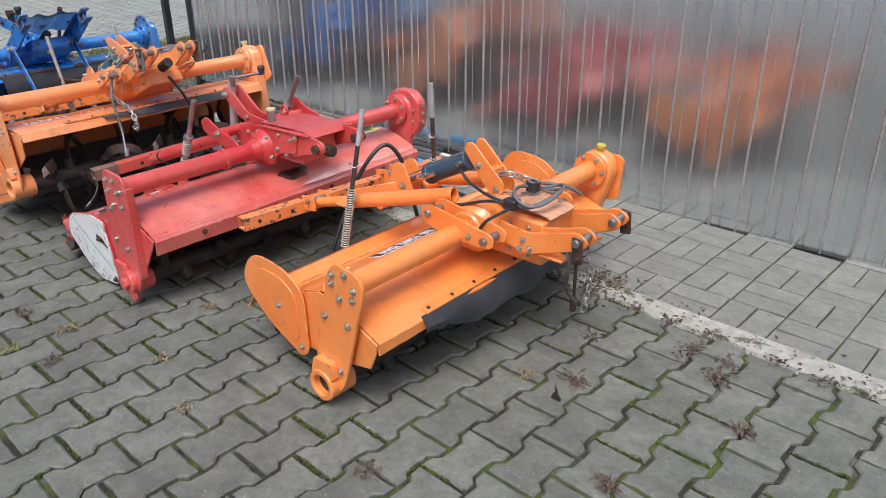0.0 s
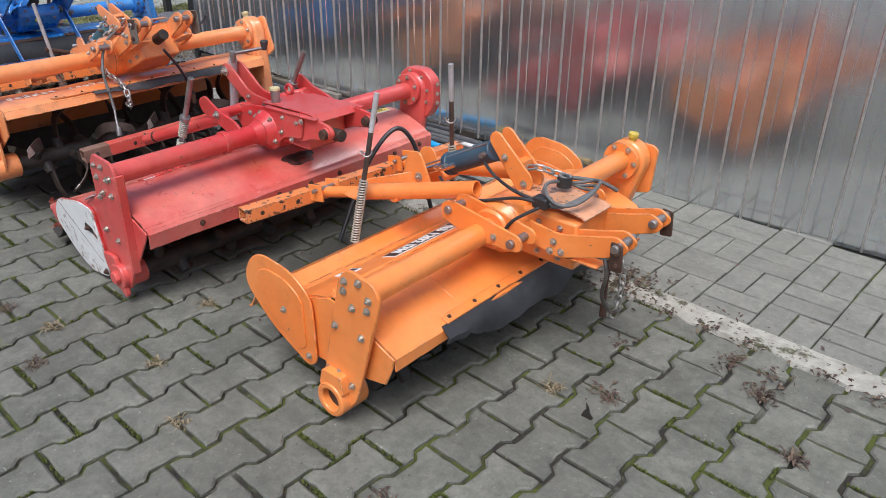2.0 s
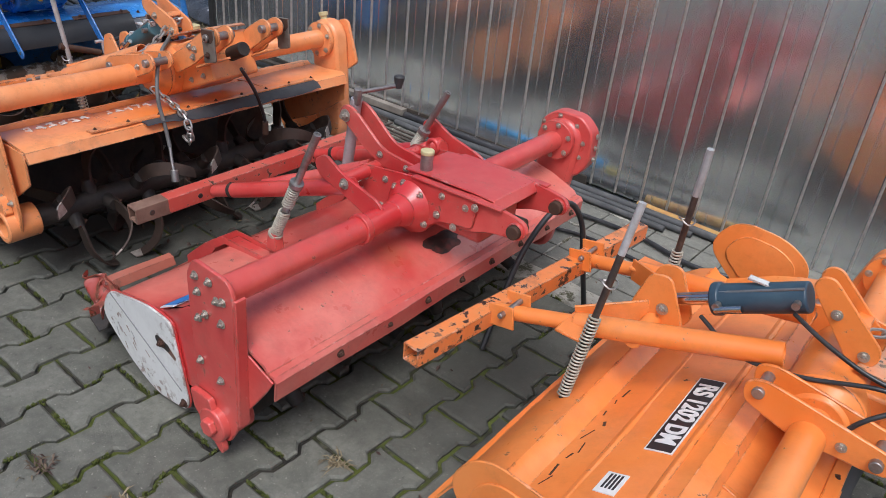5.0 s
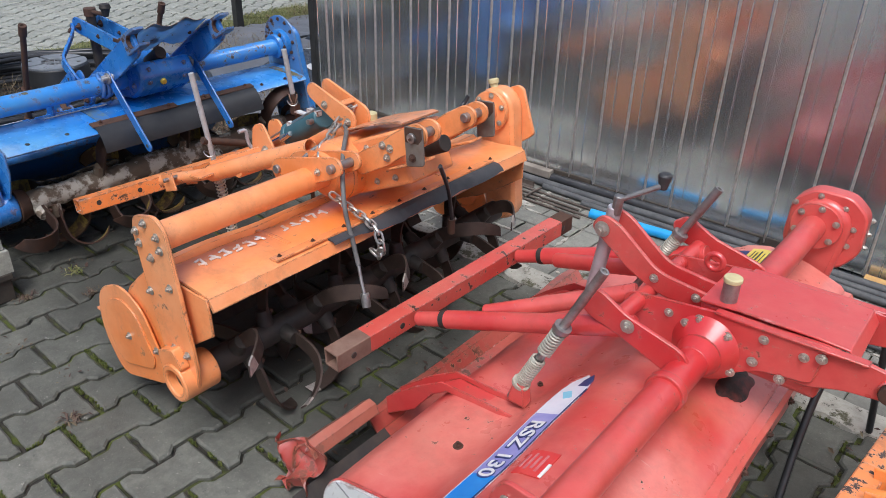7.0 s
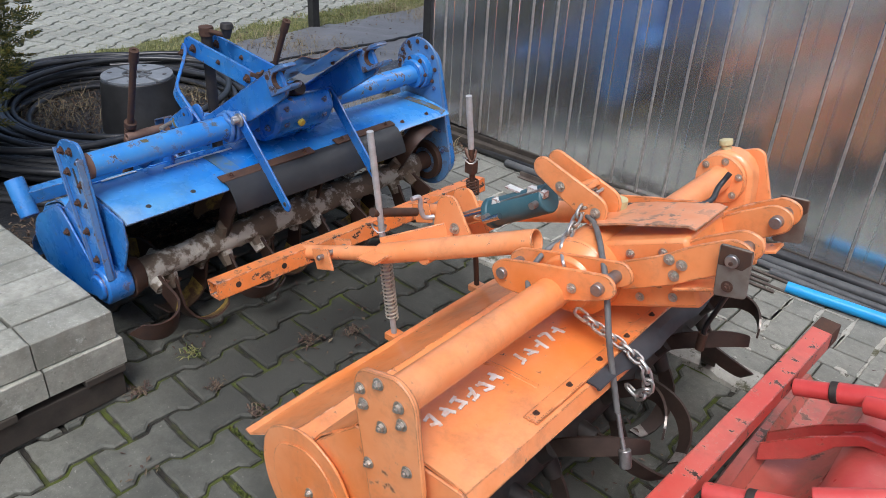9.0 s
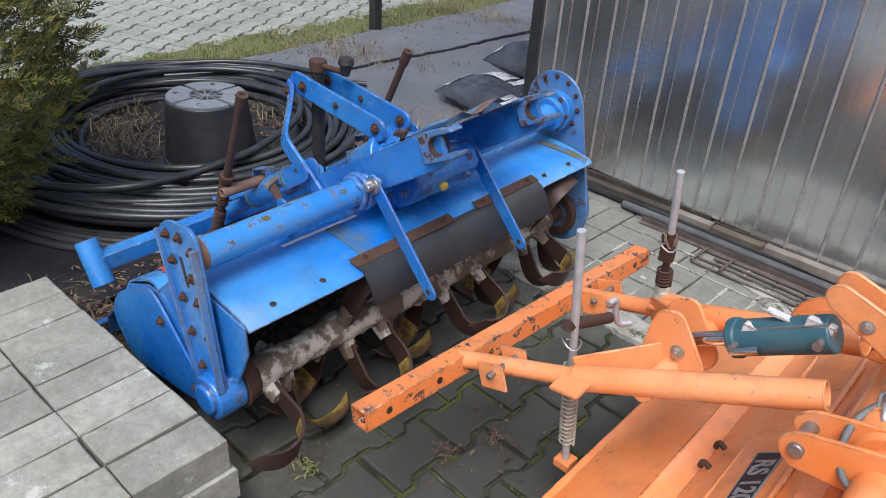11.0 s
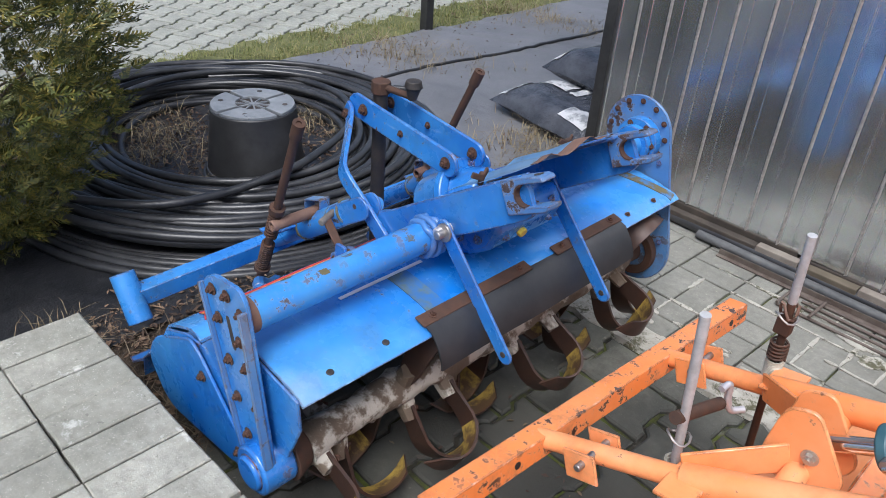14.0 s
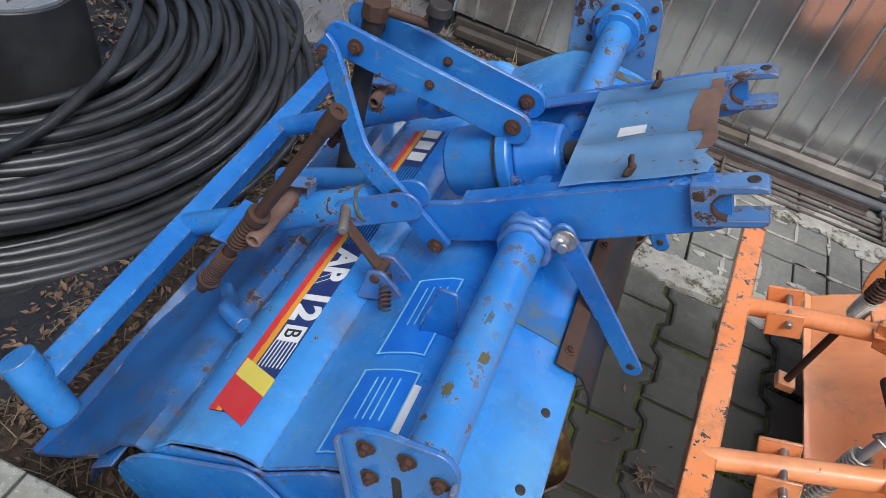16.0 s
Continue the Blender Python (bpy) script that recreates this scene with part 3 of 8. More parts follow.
class Skin:
    """The outer face of a bent sheet, for labels that lie on it: x and y on the plan, in the frame of M."""

    def __init__(self, prof, wave, t, M=None):
        self.p = [Vector(q) for q in sorted(prof)]
        self.wave, self.t, self.M = wave, t, M or Matrix()

    def at(self, x, y, lift):
        P = self.p
        i = 0
        while i < len(P) - 2 and P[i + 1].x < x:
            i += 1
        f = (x - P[i].x) / max(1e-6, P[i + 1].x - P[i].x)
        q = P[i].lerp(P[i + 1], f)
        d = (P[i + 1] - P[i]).normalized()
        h = self.t / 2 + lift - self.wave * noise.noise((q.x * 9, y * 5, q.y * 9 + 3.1))
        return self.M @ Vector((q.x - d.y * h, y, q.y + d.x * h))

    def strip(self, name, material, parent, x, y, w, h, lift=0.0025, label="", lean=0.0, turn=0.0, taper=0.0):
        """A label w long against y and h wide along x, its end leaning or the whole turned."""
        bm = B()
        nu, nv = max(2, int(w / 0.03)), max(2, int(h / 0.015))
        rows = []
        for j in range(nv + 1):
            line = []
            for i in range(nu + 1):
                u, v = (i / nu - 0.5) * w, (j / nv - 0.5) * h
                u += lean * v
                if taper and u < taper - w / 2:
                    v *= math.sqrt(max(0.002, 1 - ((taper - w / 2 - u) / taper) ** 2))
                c, s = math.cos(turn), math.sin(turn)
                line.append([bm.verts.new(self.at(x + c * v + s * u, y - c * u + s * v, lift - k)) for k in (0.0, 0.0022)])
            rows.append(line)
        for j in range(nv):
            for i in range(nu):
                a, b, c, d = rows[j][i], rows[j][i + 1], rows[j + 1][i + 1], rows[j + 1][i]
                bm.faces.new((a[0], b[0], c[0], d[0]))
                bm.faces.new((a[1], d[1], c[1], b[1]))
        edge = [rows[0][i] for i in range(nu + 1)] + [rows[j][nu] for j in range(1, nv + 1)] + [rows[nv][i] for i in range(nu - 1, -1, -1)] + [rows[j][0] for j in range(nv - 1, 0, -1)]
        for a, b in zip(edge, edge[1:] + edge[:1]):
            bm.faces.new((a[0], a[1], b[1], b[0]))
        return part(name, bm, material, parent, label)

    def words(self, name, text, material, parent, x, y, size, lift=0.0035, wide=1.0, bold=0.0):
        ob = words(name, text, material, parent, Matrix(), size, bold)
        org = ORG[parent.name]
        ob.matrix_basis = Matrix()
        for v in ob.data.vertices:
            v.co = self.at(x + v.co.y, y - v.co.x * wide, lift + v.co.z) - org
        return ob


# ---- structure: ground, paving, shed ----
def rough_grid(x0, x1, y0, y1, nx, ny):
    bm = B()
    rows = [[bm.verts.new((x0 + (x1 - x0) * i / nx, y0 + (y1 - y0) * j / ny, -0.013 + 0.004 * noise.noise((i * 0.7, j * 0.7, 0)))) for i in range(nx + 1)] for j in range(ny + 1)]
    for j in range(ny):
        for i in range(nx):
            bm.faces.new((rows[j][i], rows[j][i + 1], rows[j + 1][i + 1], rows[j + 1][i]))
    return bm


bm = B()
bmesh.ops.create_grid(bm, x_segments=8, y_segments=8, size=60, matrix=Matrix.Translation((0, 0, -0.045)))
thing("ground", bm, paver_material("worn_yard_concrete", (0.20, 0.195, 0.18), (0.28, 0.27, 0.25), 0.05, 2.0), "grey worn yard surface out to the horizon", "ground", kind="structure")
thing("joint_bed", rough_grid(-5.5, 3.0, -3.8, 3.3, 60, 50), JOINT, "dark mossy soil between the paving blocks", "ground", kind="structure")

# the galvanised front of the shed: narrow pressed ribs every 12 cm
WALL_Y, CORNER_X, PITCH = 3.15, -5.18, 0.1187


def ribbed(x0, x1, z_low, z_high):
    """A pressed sheet in the plane y = 0 between two lines of height."""
    bm = B()
    xs = []
    for k in range(-60, 90):
        for anchor, lo_x, hi_x in ((-1.737, -2.75, 99), (-3.909, -99, -2.75)):
            c = anchor + k * PITCH
            if lo_x <= c < hi_x:
                xs += [(c - 0.0075, 0.0), (c - 0.0030, -0.0075), (c + 0.0012, -0.0076), (c + 0.0055, -0.0002), (c + 0.044, 0.0), (c + 0.0465, 0.0030), (c + 0.0495, 0.0030), (c + 0.052, 0.0)]
    xs.sort()
    xs = [(x0, 0.0)] + [p for p in xs if x0 < p[0] < x1] + [(x1, 0.0)]
    rows = []
    for j in range(13):
        f = j / 12
        rows.append([bm.verts.new((x, y + 0.004 * noise.noise((x * 1.3, f * 2.2, 5.0)), z_low(x) * (1 - f) + z_high * f)) for x, y in xs])
    for a, b in zip(rows, rows[1:]):
        for i in range(len(xs) - 1):
            f = bm.faces.new((a[i], a[i + 1], b[i + 1], b[i]))
            if xs[i][1] < -0.007:
                f.material_index = 1
    geom = bmesh.ops.extrude_face_region(bm, geom=bm.faces[:])
    bmesh.ops.translate(bm, vec=(0, 0.003, 0), verts=[v for v in geom["geom"] if isinstance(v, bmesh.types.BMVert)])
    return bm


base_z = lambda x: -0.006 + max(0.0, -1.6 - x) * 0.0275
bm = ribbed(CORNER_X, 4.5, base_z, 2.35)
bmesh.ops.translate(bm, vec=(0, WALL_Y, 0), verts=bm.verts)
thing("wall_south", bm, ZINC, "galvanised ribbed sheet-metal shed wall with blurred reflections", "wall", kind="structure", smooth=0).data.materials.append(GLINTZINC)
bm = ribbed(-2.6, 2.6, lambda x: 0.05, 2.35)
bmesh.ops.transform(bm, matrix=Matrix.Translation((CORNER_X + 0.004, WALL_Y + 2.62, 0)) @ Matrix.Rotation(radians(-90), 4, "Z"), verts=bm.verts)
thing("wall_west", bm, ZINC, "galvanised ribbed side of the shed", "wall", kind="structure", smooth=0).data.materials.append(GLINTZINC)
thing("shed_roof", box(B(), (CORNER_X - 0.1, WALL_Y - 0.12, 2.35), (4.6, WALL_Y + 5.3, 2.39)), ZINC, "galvanised flat shed roof", "roof", kind="structure")
thing("corner_trim", box(B(), (CORNER_X - 0.045, WALL_Y - 0.016, 0.03), (CORNER_X - 0.001, WALL_Y + 0.03, 2.34)), BLACKPOST, "black steel corner edge of the shed", "trim", kind="structure", bevel=0.002)
for i in range(3):
    x0 = CORNER_X + 0.02 + i * 0.86
    thing("base_plank", box(B(), (x0, WALL_Y - 0.006, 0.004 - 0.01 * i), (x0 + 0.852, WALL_Y + 0.07, 0.075 - 0.014 * i)), DARKWOOD, "dark damp plank under the sheet wall", "plank", kind="structure", bevel=0.004)
for x0, x1, top, deep, mat in ((-5.14, -4.44, 0.054, 0.046, DARKWOOD), (-4.436, -4.287, 0.060, 0.048, WOOD), (-4.283, -4.088, 0.056, 0.050, BROWNWOOD), (-4.084, -3.63, 0.060, 0.048, WOOD)):
    bd = box(B(), (x0, WALL_Y - deep, 0.026), (x1, WALL_Y - 0.010, top))
    thing("base_board", bd, mat, "weathered narrow board along the foot of the sheet wall", "plank", kind="structure", bevel=0.003)
    thing("board_packing", box(B(), (x0 + 0.01, WALL_Y - deep + 0.012, 0.002), (x1 - 0.01, WALL_Y - 0.012, 0.0255)), DARKWOOD, "dark damp packing under a board", "plank", kind="structure")
thing("base_board", box(B(), (-3.62, WALL_Y - 0.022, 0.006), (-3.36, WALL_Y - 0.007, 0.040)), WOOD, "short weathered grey board at the foot of the wall", "plank", kind="structure", bevel=0.003)

# wavy interlocking blocks, 20 cm long, in columns 14 cm apart; the paving lies 2 degrees askew to the shed
COL, LEN, U_PH, V_PH, SKEW = 0.1391, 0.1998, 0.62, 0.45, radians(2.0)
KERB_LO, KERB_HI = 2.185, 2.295


def askew(u, v):
    return u * math.cos(SKEW) + v * math.sin(SKEW), -u * math.sin(SKEW) + v * math.cos(SKEW)


W1, W2 = 0.0800 - 0.0056, 0.0591 - 0.0056
OUT = [(W1, 0.0943), (W1, 0.061), (W2, 0.041), (W2, -0.041), (W1, -0.061), (W1, -0.0943)]
OUT = OUT + [(-x, y) for x, y in OUT[::-1]]


def block_data(outline, depth, chamfer):
    """Vertices and faces of one paving block, its top at z = 0."""
    n = len(outline)
    ins = []
    for i in range(n):
        p, a, b = Vector(outline[i]), Vector(outline[i - 1]), Vector(outline[(i + 1) % n])
        na, nb = (p - a).normalized(), (b - p).normalized()
        off = Vector((na.y, -na.x)) + Vector((nb.y, -nb.x))
        ins.append(p + off.normalized() * chamfer * 1.2)
    cen = sum((Vector(p) for p in outline), Vector((0, 0))) / n
    if (ins[0] - cen).length > (Vector(outline[0]) - cen).length:
        ins = [Vector(p) * 2 - q for p, q in zip(outline, ins)]
    vs = [(p.x, p.y, 0) for p in ins] + [(x, y, -chamfer) for x, y in outline] + [(x, y, -depth) for x, y in outline]
    fs = [tuple(range(n))[::-1]]
    for k in range(n):
        j = (k + 1) % n
        fs += [(k, j, n + j, n + k), (n + k, n + j, 2 * n + j, 2 * n + k)]
    return vs, fs


def chipped(outline, seed, amp, step=0.022):
    """The outline with more points, its edge crumbled a little."""
    rnd = random.Random(seed)
    out = []
    for a, b in zip(outline, outline[1:] + outline[:1]):
        a, b = Vector(a), Vector(b)
        n = max(1, round((b - a).length / step))
        for k in range(n):
            p = a.lerp(b, k / n)
            out.append(tuple(p * (1 - abs(rnd.gauss(0, amp)) / max(0.03, p.length))))
    return out


def mesh_from(name, vs, fs, material):
    me = bpy.data.meshes.new(name)
    me.from_pydata(vs, [], fs)
    bm = bmesh.new()
    bm.from_mesh(me)
    bmesh.ops.recalc_face_normals(bm, faces=bm.faces)
    bm.to_mesh(me)
    bm.free()
    me.materials.append(material)
    return me


def lay(root_ob, name, poses, variants, material, stuff_name, near):
    """Blocks at the poses: those that near() picks become pieces of their own, the rest one joined mesh."""
    mes = [mesh_from(name, vs, fs, material) for vs, fs in variants]
    V, F, n = [], [], 0
    for i, m in enumerate(poses):
        k = (i * 7 + i // 5) % len(variants)
        vs, fs = variants[k]
        if near(m.translation) and n < 300:
            shared(name, mes[k], root_ob, m)
            n += 1
        else:
            o = len(V)
            V += [tuple(m @ Vector(v)) for v in vs]
            F += [tuple(o + i for i in f) for f in fs]
    if V:
        me2 = mesh_from(stuff_name, V, F, material)
        ob = new(stuff_name, me2)
        ob.parent = root_ob
        ob.matrix_basis = Matrix.Translation(-ORG[root_ob.name])
        tagged(ob, kind="stuff")


def uneven(x, y, amp=0.0022, rz=0.0):
    rnd = random.Random(int(x * 1000) * 7919 + int(y * 1000))
    return pose(x + rnd.uniform(-0.0015, 0.0015), y + rnd.uniform(-0.0015, 0.0015), rnd.uniform(-amp, amp * 0.4), rnd.uniform(-0.5, 0.5), rnd.uniform(-0.5, 0.5), rz + rnd.uniform(-0.6, 0.6))


yard = root("pavement", (0, 0, 0), "grey wavy interlocking concrete paving with mossy joints", "paving")
yard["kind"] = "structure"
poses = []
for i in range(-38, 22):
    for j in range(-19, 14):
        v = (j + 0.5 * (i % 2) + V_PH + 0.5) * LEN
        x, y = askew((i + U_PH) * COL, v)
        if v < KERB_HI - 0.105 and -5.0 < x < 2.9:
            poses.append(uneven(x, y, rz=-2.0))
poses.sort(key=lambda m: (m.translation - Vector((-1.6, 1.0, 0))).length)
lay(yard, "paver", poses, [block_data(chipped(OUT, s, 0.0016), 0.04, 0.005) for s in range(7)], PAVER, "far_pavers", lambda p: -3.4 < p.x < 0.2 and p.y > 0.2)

# rectangular blocks between the mortar strip and the shed, laid in pairs
walkway = root("walkway", (0, 0, 0), "pale rectangular concrete blocks along the shed wall", "paving")
walkway["kind"] = "structure"
poses = []
WALK_PH = 0.02
rect = [(0.0975, 0.0475), (0.0975, -0.0475), (-0.0975, -0.0475), (-0.0975, 0.0475)]
for i in range(-28, 20):
    for j in range(5):
        cu, cv = i * 0.2 + WALK_PH, KERB_HI + j * 0.2 + 0.1
        if (i + j) % 2:
            cells = ((cu, cv - 0.05, -2), (cu, cv + 0.05, -2))
        else:
            cells = ((cu - 0.05, cv, 88), (cu + 0.05, cv, 88))
        for u, v, rz in cells:
            x, y = askew(u, v)
            if -5.32 < x < 3.5:
                poses.append(uneven(x, y, 0.0012, rz))
poses = [m for m in poses if m.translation.y < WALL_Y + 0.06]
poses.sort(key=lambda m: (m.translation - Vector((-2.4, 2.7, 0))).length)
lay(walkway, "paver", poses, [block_data(chipped(rect, s + 20, 0.0008), 0.04, 0.0025) for s in range(4)], SLAB, "far_pavers", lambda p: -5.2 < p.x < 0.4)

# ragged mortar strip between the two pavings
bm = B()
rnd = random.Random(5)
N = 330


def strip_row(v, wob, z, seed):
    out = []
    for k in range(N + 1):
        x, y = askew(-5.2 + 8.4 * k / N, v + wob * noise.noise((k * 0.21, seed, 0)) + wob * 0.5 * noise.noise((k * 0.9, seed, 4)))
        out.append(bm.verts.new((x, y, z + 0.003 * noise.noise((k * 0.33, seed, 9)))))
    return out


lo, mid, hi = strip_row(KERB_LO + 0.012, 0.036, 0.004, 1), strip_row((KERB_LO + KERB_HI) / 2, 0.01, 0.009, 5), strip_row(KERB_HI + 0.004, 0.006, 0.004, 8)
lo2 = [bm.verts.new((v.co.x, v.co.y - 0.006, -0.012)) for v in lo]
for r0, r1 in ((lo2, lo), (lo, mid), (mid, hi)):
    for k in range(N):
        bm.faces.new((r0[k], r0[k + 1], r1[k + 1], r1[k]))
thing("mortar_strip", bm, KERB, "pale rough mortar strip between the pavings", "kerb", kind="structure")

# smears of old mortar on the walkway
bm = B()
rnd = random.Random(31)
for k in range(104):
    u, v, r = rnd.uniform(-4.6, -2.6), KERB_HI + abs(rnd.gauss(0, 0.13)), rnd.uniform(0.003, 0.012)
    if k >= 90:
        u, v, r = rnd.uniform(-4.20, -3.72), rnd.gauss(2.72, 0.035), rnd.uniform(0.014, 0.032)
    elif k % 2:
        v = KERB_HI + 0.1 * round((v - KERB_HI) * 10)
    ring, ph = [], rnd.uniform(0, 9)
    n = 16
    for i in range(n):
        a = i * 2 * math.pi / n
        q = r * (1 + 0.55 * noise.noise((math.cos(a) * 1.6 + ph, math.sin(a) * 1.6, k * 3.1)))
        x, y = askew(u + q * (2.4 if k % 2 else 1.5) * math.cos(a), v + q * math.sin(a))
        ring.append((x, y))
    top = [bm.verts.new((x, y, 0.0035)) for x, y in ring]
    low = [bm.verts.new((x, y, -0.004)) for x, y in ring]
    x, y = askew(u, v)
    mid = bm.verts.new((x, y, 0.006))
    for i in range(n):
        j = (i + 1) % n
        bm.faces.new((top[i], top[j], mid))
        bm.faces.new((low[i], low[j], top[j], top[i]))
for k in range(120):
    along = k % 2
    u0, v0 = WALK_PH + 0.1 * rnd.randint(-46, -24), KERB_HI + 0.1 * rnd.randint(0, 6)
    ln, w0, ph = 0.1 * rnd.choice((1, 1, 2)), rnd.uniform(0.0025, 0.006), rnd.uniform(0, 50)
    prev = None
    for i in range(13):
        f = i / 12
        wd = w0 * (0.4 + math.sin(math.pi * f)) * (1 + 0.8 * noise.noise((f * 7, ph, 0)))
        mid_off = 0.003 * noise.noise((f * 5, ph, 4))
        pts = [(u0 + ln * f, v0 + mid_off + e * wd) if along else (u0 + mid_off + e * wd, v0 + ln * f) for e in (-1, 1)]
        ring = [bm.verts.new((*askew(*p), 0.0030)) for p in pts] + [bm.verts.new((*askew(*p), -0.004)) for p in pts]
        if prev:
            bm.faces.new((prev[0], prev[1], ring[1], ring[0]))
            bm.faces.new((prev[0], ring[0], ring[2], prev[2]))
            bm.faces.new((prev[1], prev[3], ring[3], ring[1]))
        prev = ring
thing("mortar_smears", bm, KERB, "pale smears of old mortar on the walkway", "mortar", kind="structure")


# ---- rotary tillers ----
GREYPLATE = plain("stained_grey_steel", (0.24, 0.22, 0.19), (0.12, 0.075, 0.05), 20, 0.6, 0.4)
WORNTIP = plain("bare_worn_tip", (0.50, 0.47, 0.43), (0.22, 0.17, 0.14), 40, 0.4, 0.5)
RODSTEEL = plain("bare_grey_rod", (0.50, 0.51, 0.52), (0.33, 0.33, 0.32), 40, 0.45, 0.1)
SPRING = plain("pale_spring_wire", (0.56, 0.55, 0.46), (0.30, 0.28, 0.21), 40, 0.45, 0.2)
DARKTINE = plain("dark_worn_tine", (0.040, 0.027, 0.022), (0.085, 0.055, 0.042), 14, 0.55, 0.3)
TINE_A = tine_mesh("tine", DARKTINE, 0.24, -68, 1, 0.034, scoop=78, tip=WORNTIP)
TINE_B = tine_mesh("tine", DARKTINE, 0.24, -68, -1, 0.034, scoop=78)
TINE_C = tine_mesh("tine", TINEBROWN, 0.275, 24, 1, 0.050, scoop=138, inner=TINEYELLOW)
TINE_D = tine_mesh("tine", TINEBROWN, 0.275, 24, -1, 0.050, scoop=138, inner=TINEYELLOW)


DARKSTEEL = plain("dark_oiled_steel", (0.075, 0.068, 0.062), (0.15, 0.13, 0.115), 30, 0.45, 0.6)


def rotor(parent, centre, y0, y1, meshes, places, material, r=0.034):
    """The tine shaft with its sockets and blades; places: (y, angle) of each blade."""
    cx, cz = centre
    bm = hose(B(), [Vector((cx, y0 + (y1 - y0) * k / 110, cz)) for k in range(111)], r, 20)
    if material is SOILED:
        for v in bm.verts:
            d = Vector((v.co.x - cx, 0, v.co.z - cz))
            v.co += d * (0.24 * noise.noise(v.co * 11) + 0.16 * noise.noise(v.co * 42))
    part("rotor_shaft", bm, material, parent, "tine shaft caked with soil", bevel=0)
    for k, (y, a) in enumerate(places):
        d = Vector((math.sin(radians(a)), 0, math.cos(radians(a))))
        c = Vector((cx, y, cz))
        so = rod(B(), c + d * r * 0.7, c + d * (r + 0.034), 0.024, 0.018, n=10)
        if material is SOILED:
            for v in so.verts:
                v.co += Vector((noise.noise(v.co * 60), noise.noise(v.co * 55 + Vector((3, 0, 0))), noise.noise(v.co * 50))) * 0.007
        sk = part("tine_socket", so, material, parent)
        bolts(sk, [tuple(c + d * (r + 0.020) + Vector((0, 0.018, 0)))], (0, 1, 0), 0.012, True)
        if meshes:
            shared("tine", meshes[k % len(meshes)], parent, Matrix.Translation((cx, y + 0.004, cz)) @ Matrix.Rotation(radians(a), 4, "Y"))


def orange_tiller(name, boss, yc, tilt, frame_turn, label, coat, cylinder, cap, seed, tines, rods, letter, disc, flap, flap_y, rear, reach):
    th = root(name, (boss[0], yc, 0), label, "rotary tiller", "row of rotary tillers")
    A = Matrix.Translation((boss[0], yc, boss[1])) @ Matrix.Rotation(radians(-tilt), 4, "Y")
    P = lambda nm, bm, mat=coat, par=None, lab="", bev=0.002: part(nm, bm, mat, par or th, lab, bev, M=A)
    # hood
    prof = [(0.186, 0.150), (0.186, 0.182), (0.178, 0.190), (0.10, 0.222), (0.04, 0.248), (0.012, 0.252), (0.0, 0.268), (-0.035, 0.274), (-0.055, 0.262),
            (-0.10, 0.250), (-0.17, 0.224), (-0.24, 0.186), (-0.29, 0.160), (-0.315, 0.166), (-0.335, 0.182)]
    dent = 0.004 if tilt == 0 else 0.009
    hood = P("hood", sheet(B(), prof, -0.635, 0.575, 0.005, 30, dent), bev=0)
    lip = B()
    beam(lip, (0.172, -0.44, 0.198), (0.172, 0.42, 0.198), 0.030, 0.007, up=(0.3, 0, 1))
    P("lip_strip", lip)
    bolts(hood, [(0.172, -0.42 + 0.105 * k, 0.201) for k in range(9)], (0.3, 0, 1), 0.007, True, A)
    rub = sheet(B(), flap, flap_y[0], flap_y[1], 0.006, 40, 0.006)
    edge_z = flap[-1][1]
    for v in rub.verts:
        f = max(0.0, (0.185 - v.co.z) / (0.185 - edge_z))
        torn = 0.22 * noise.noise((v.co.y * 9, 1.7, seed)) + 0.10 * noise.noise((v.co.y * 31, 4.2, seed))
        if v.co.y - flap_y[0] < 0.22:
            torn -= (0.22 - v.co.y + flap_y[0]) * 3.2
        v.co.z += f * (0.185 - edge_z) * min(0.7, max(0.0, 0.18 - torn))
        v.co.x += f * 0.02 * noise.noise((v.co.y * 7, 8.3, seed))
    P("rubber_flap", rub, RUBBER, None, "torn black rubber flap", 0)
    P("rear_flap", sheet(B(), rear, -0.60, 0.56, 0.004, 20, 0.006), bev=0)
    # added dark sheet: closes the rear so the inside of the hood stays black
    P("shade_sheet", sheet(B(), [(-0.325, 0.165), (-0.345, 0.10), (-0.35, 0.04), (-0.34, 0.0)], -0.59, 0.54, 0.006, 12, 0.006), DARK, None, "dark sheet added to keep the inside of the hood black", 0)
    # side panels of the hood
    side = [(0.186, 0.182), (0.178, 0.150), (0.155, 0.095), (0.06, 0.075), (-0.05, 0.06), (-0.25, 0.06), (-0.30, 0.14), (-0.295, 0.158), (-0.24, 0.183), (-0.17, 0.221), (-0.10, 0.247), (-0.04, 0.268), (0.0, 0.262), (0.04, 0.246)]
    P("side_panel", plate(B(), side, -0.640, -0.634))
    P("side_panel", plate(B(), side, 0.570, 0.576))
    for y in (-0.36, 0.22):
        P("pressed_ridge", sheet(B(), [(0.01, 0.256), (0.06, 0.240), (0.13, 0.211)], y, y + 0.012, 0.008))
    for x, z in ((-0.075, 0.259), (-0.205, 0.206)):
        P("pressed_ridge", sheet(B(), [(x - 0.008, z - 0.004), (x, z + 0.003), (x + 0.008, z + 0.001)], -0.60, 0.54, 0.005))
    # left end: bearing plate and round shield
    end = rounded([(0.030, 0.366), (0.060, 0.402), (0.150, 0.388), (0.172, 0.352), (0.075, 0.02), (0.03, -0.045), (-0.03, -0.045), (-0.055, 0.03)], [0.03, 0.03, 0.03, 0.02, 0.03, 0.03, 0.03, 0.03])
    ep = P("end_plate", plate(B(), end, -0.666, -0.656))
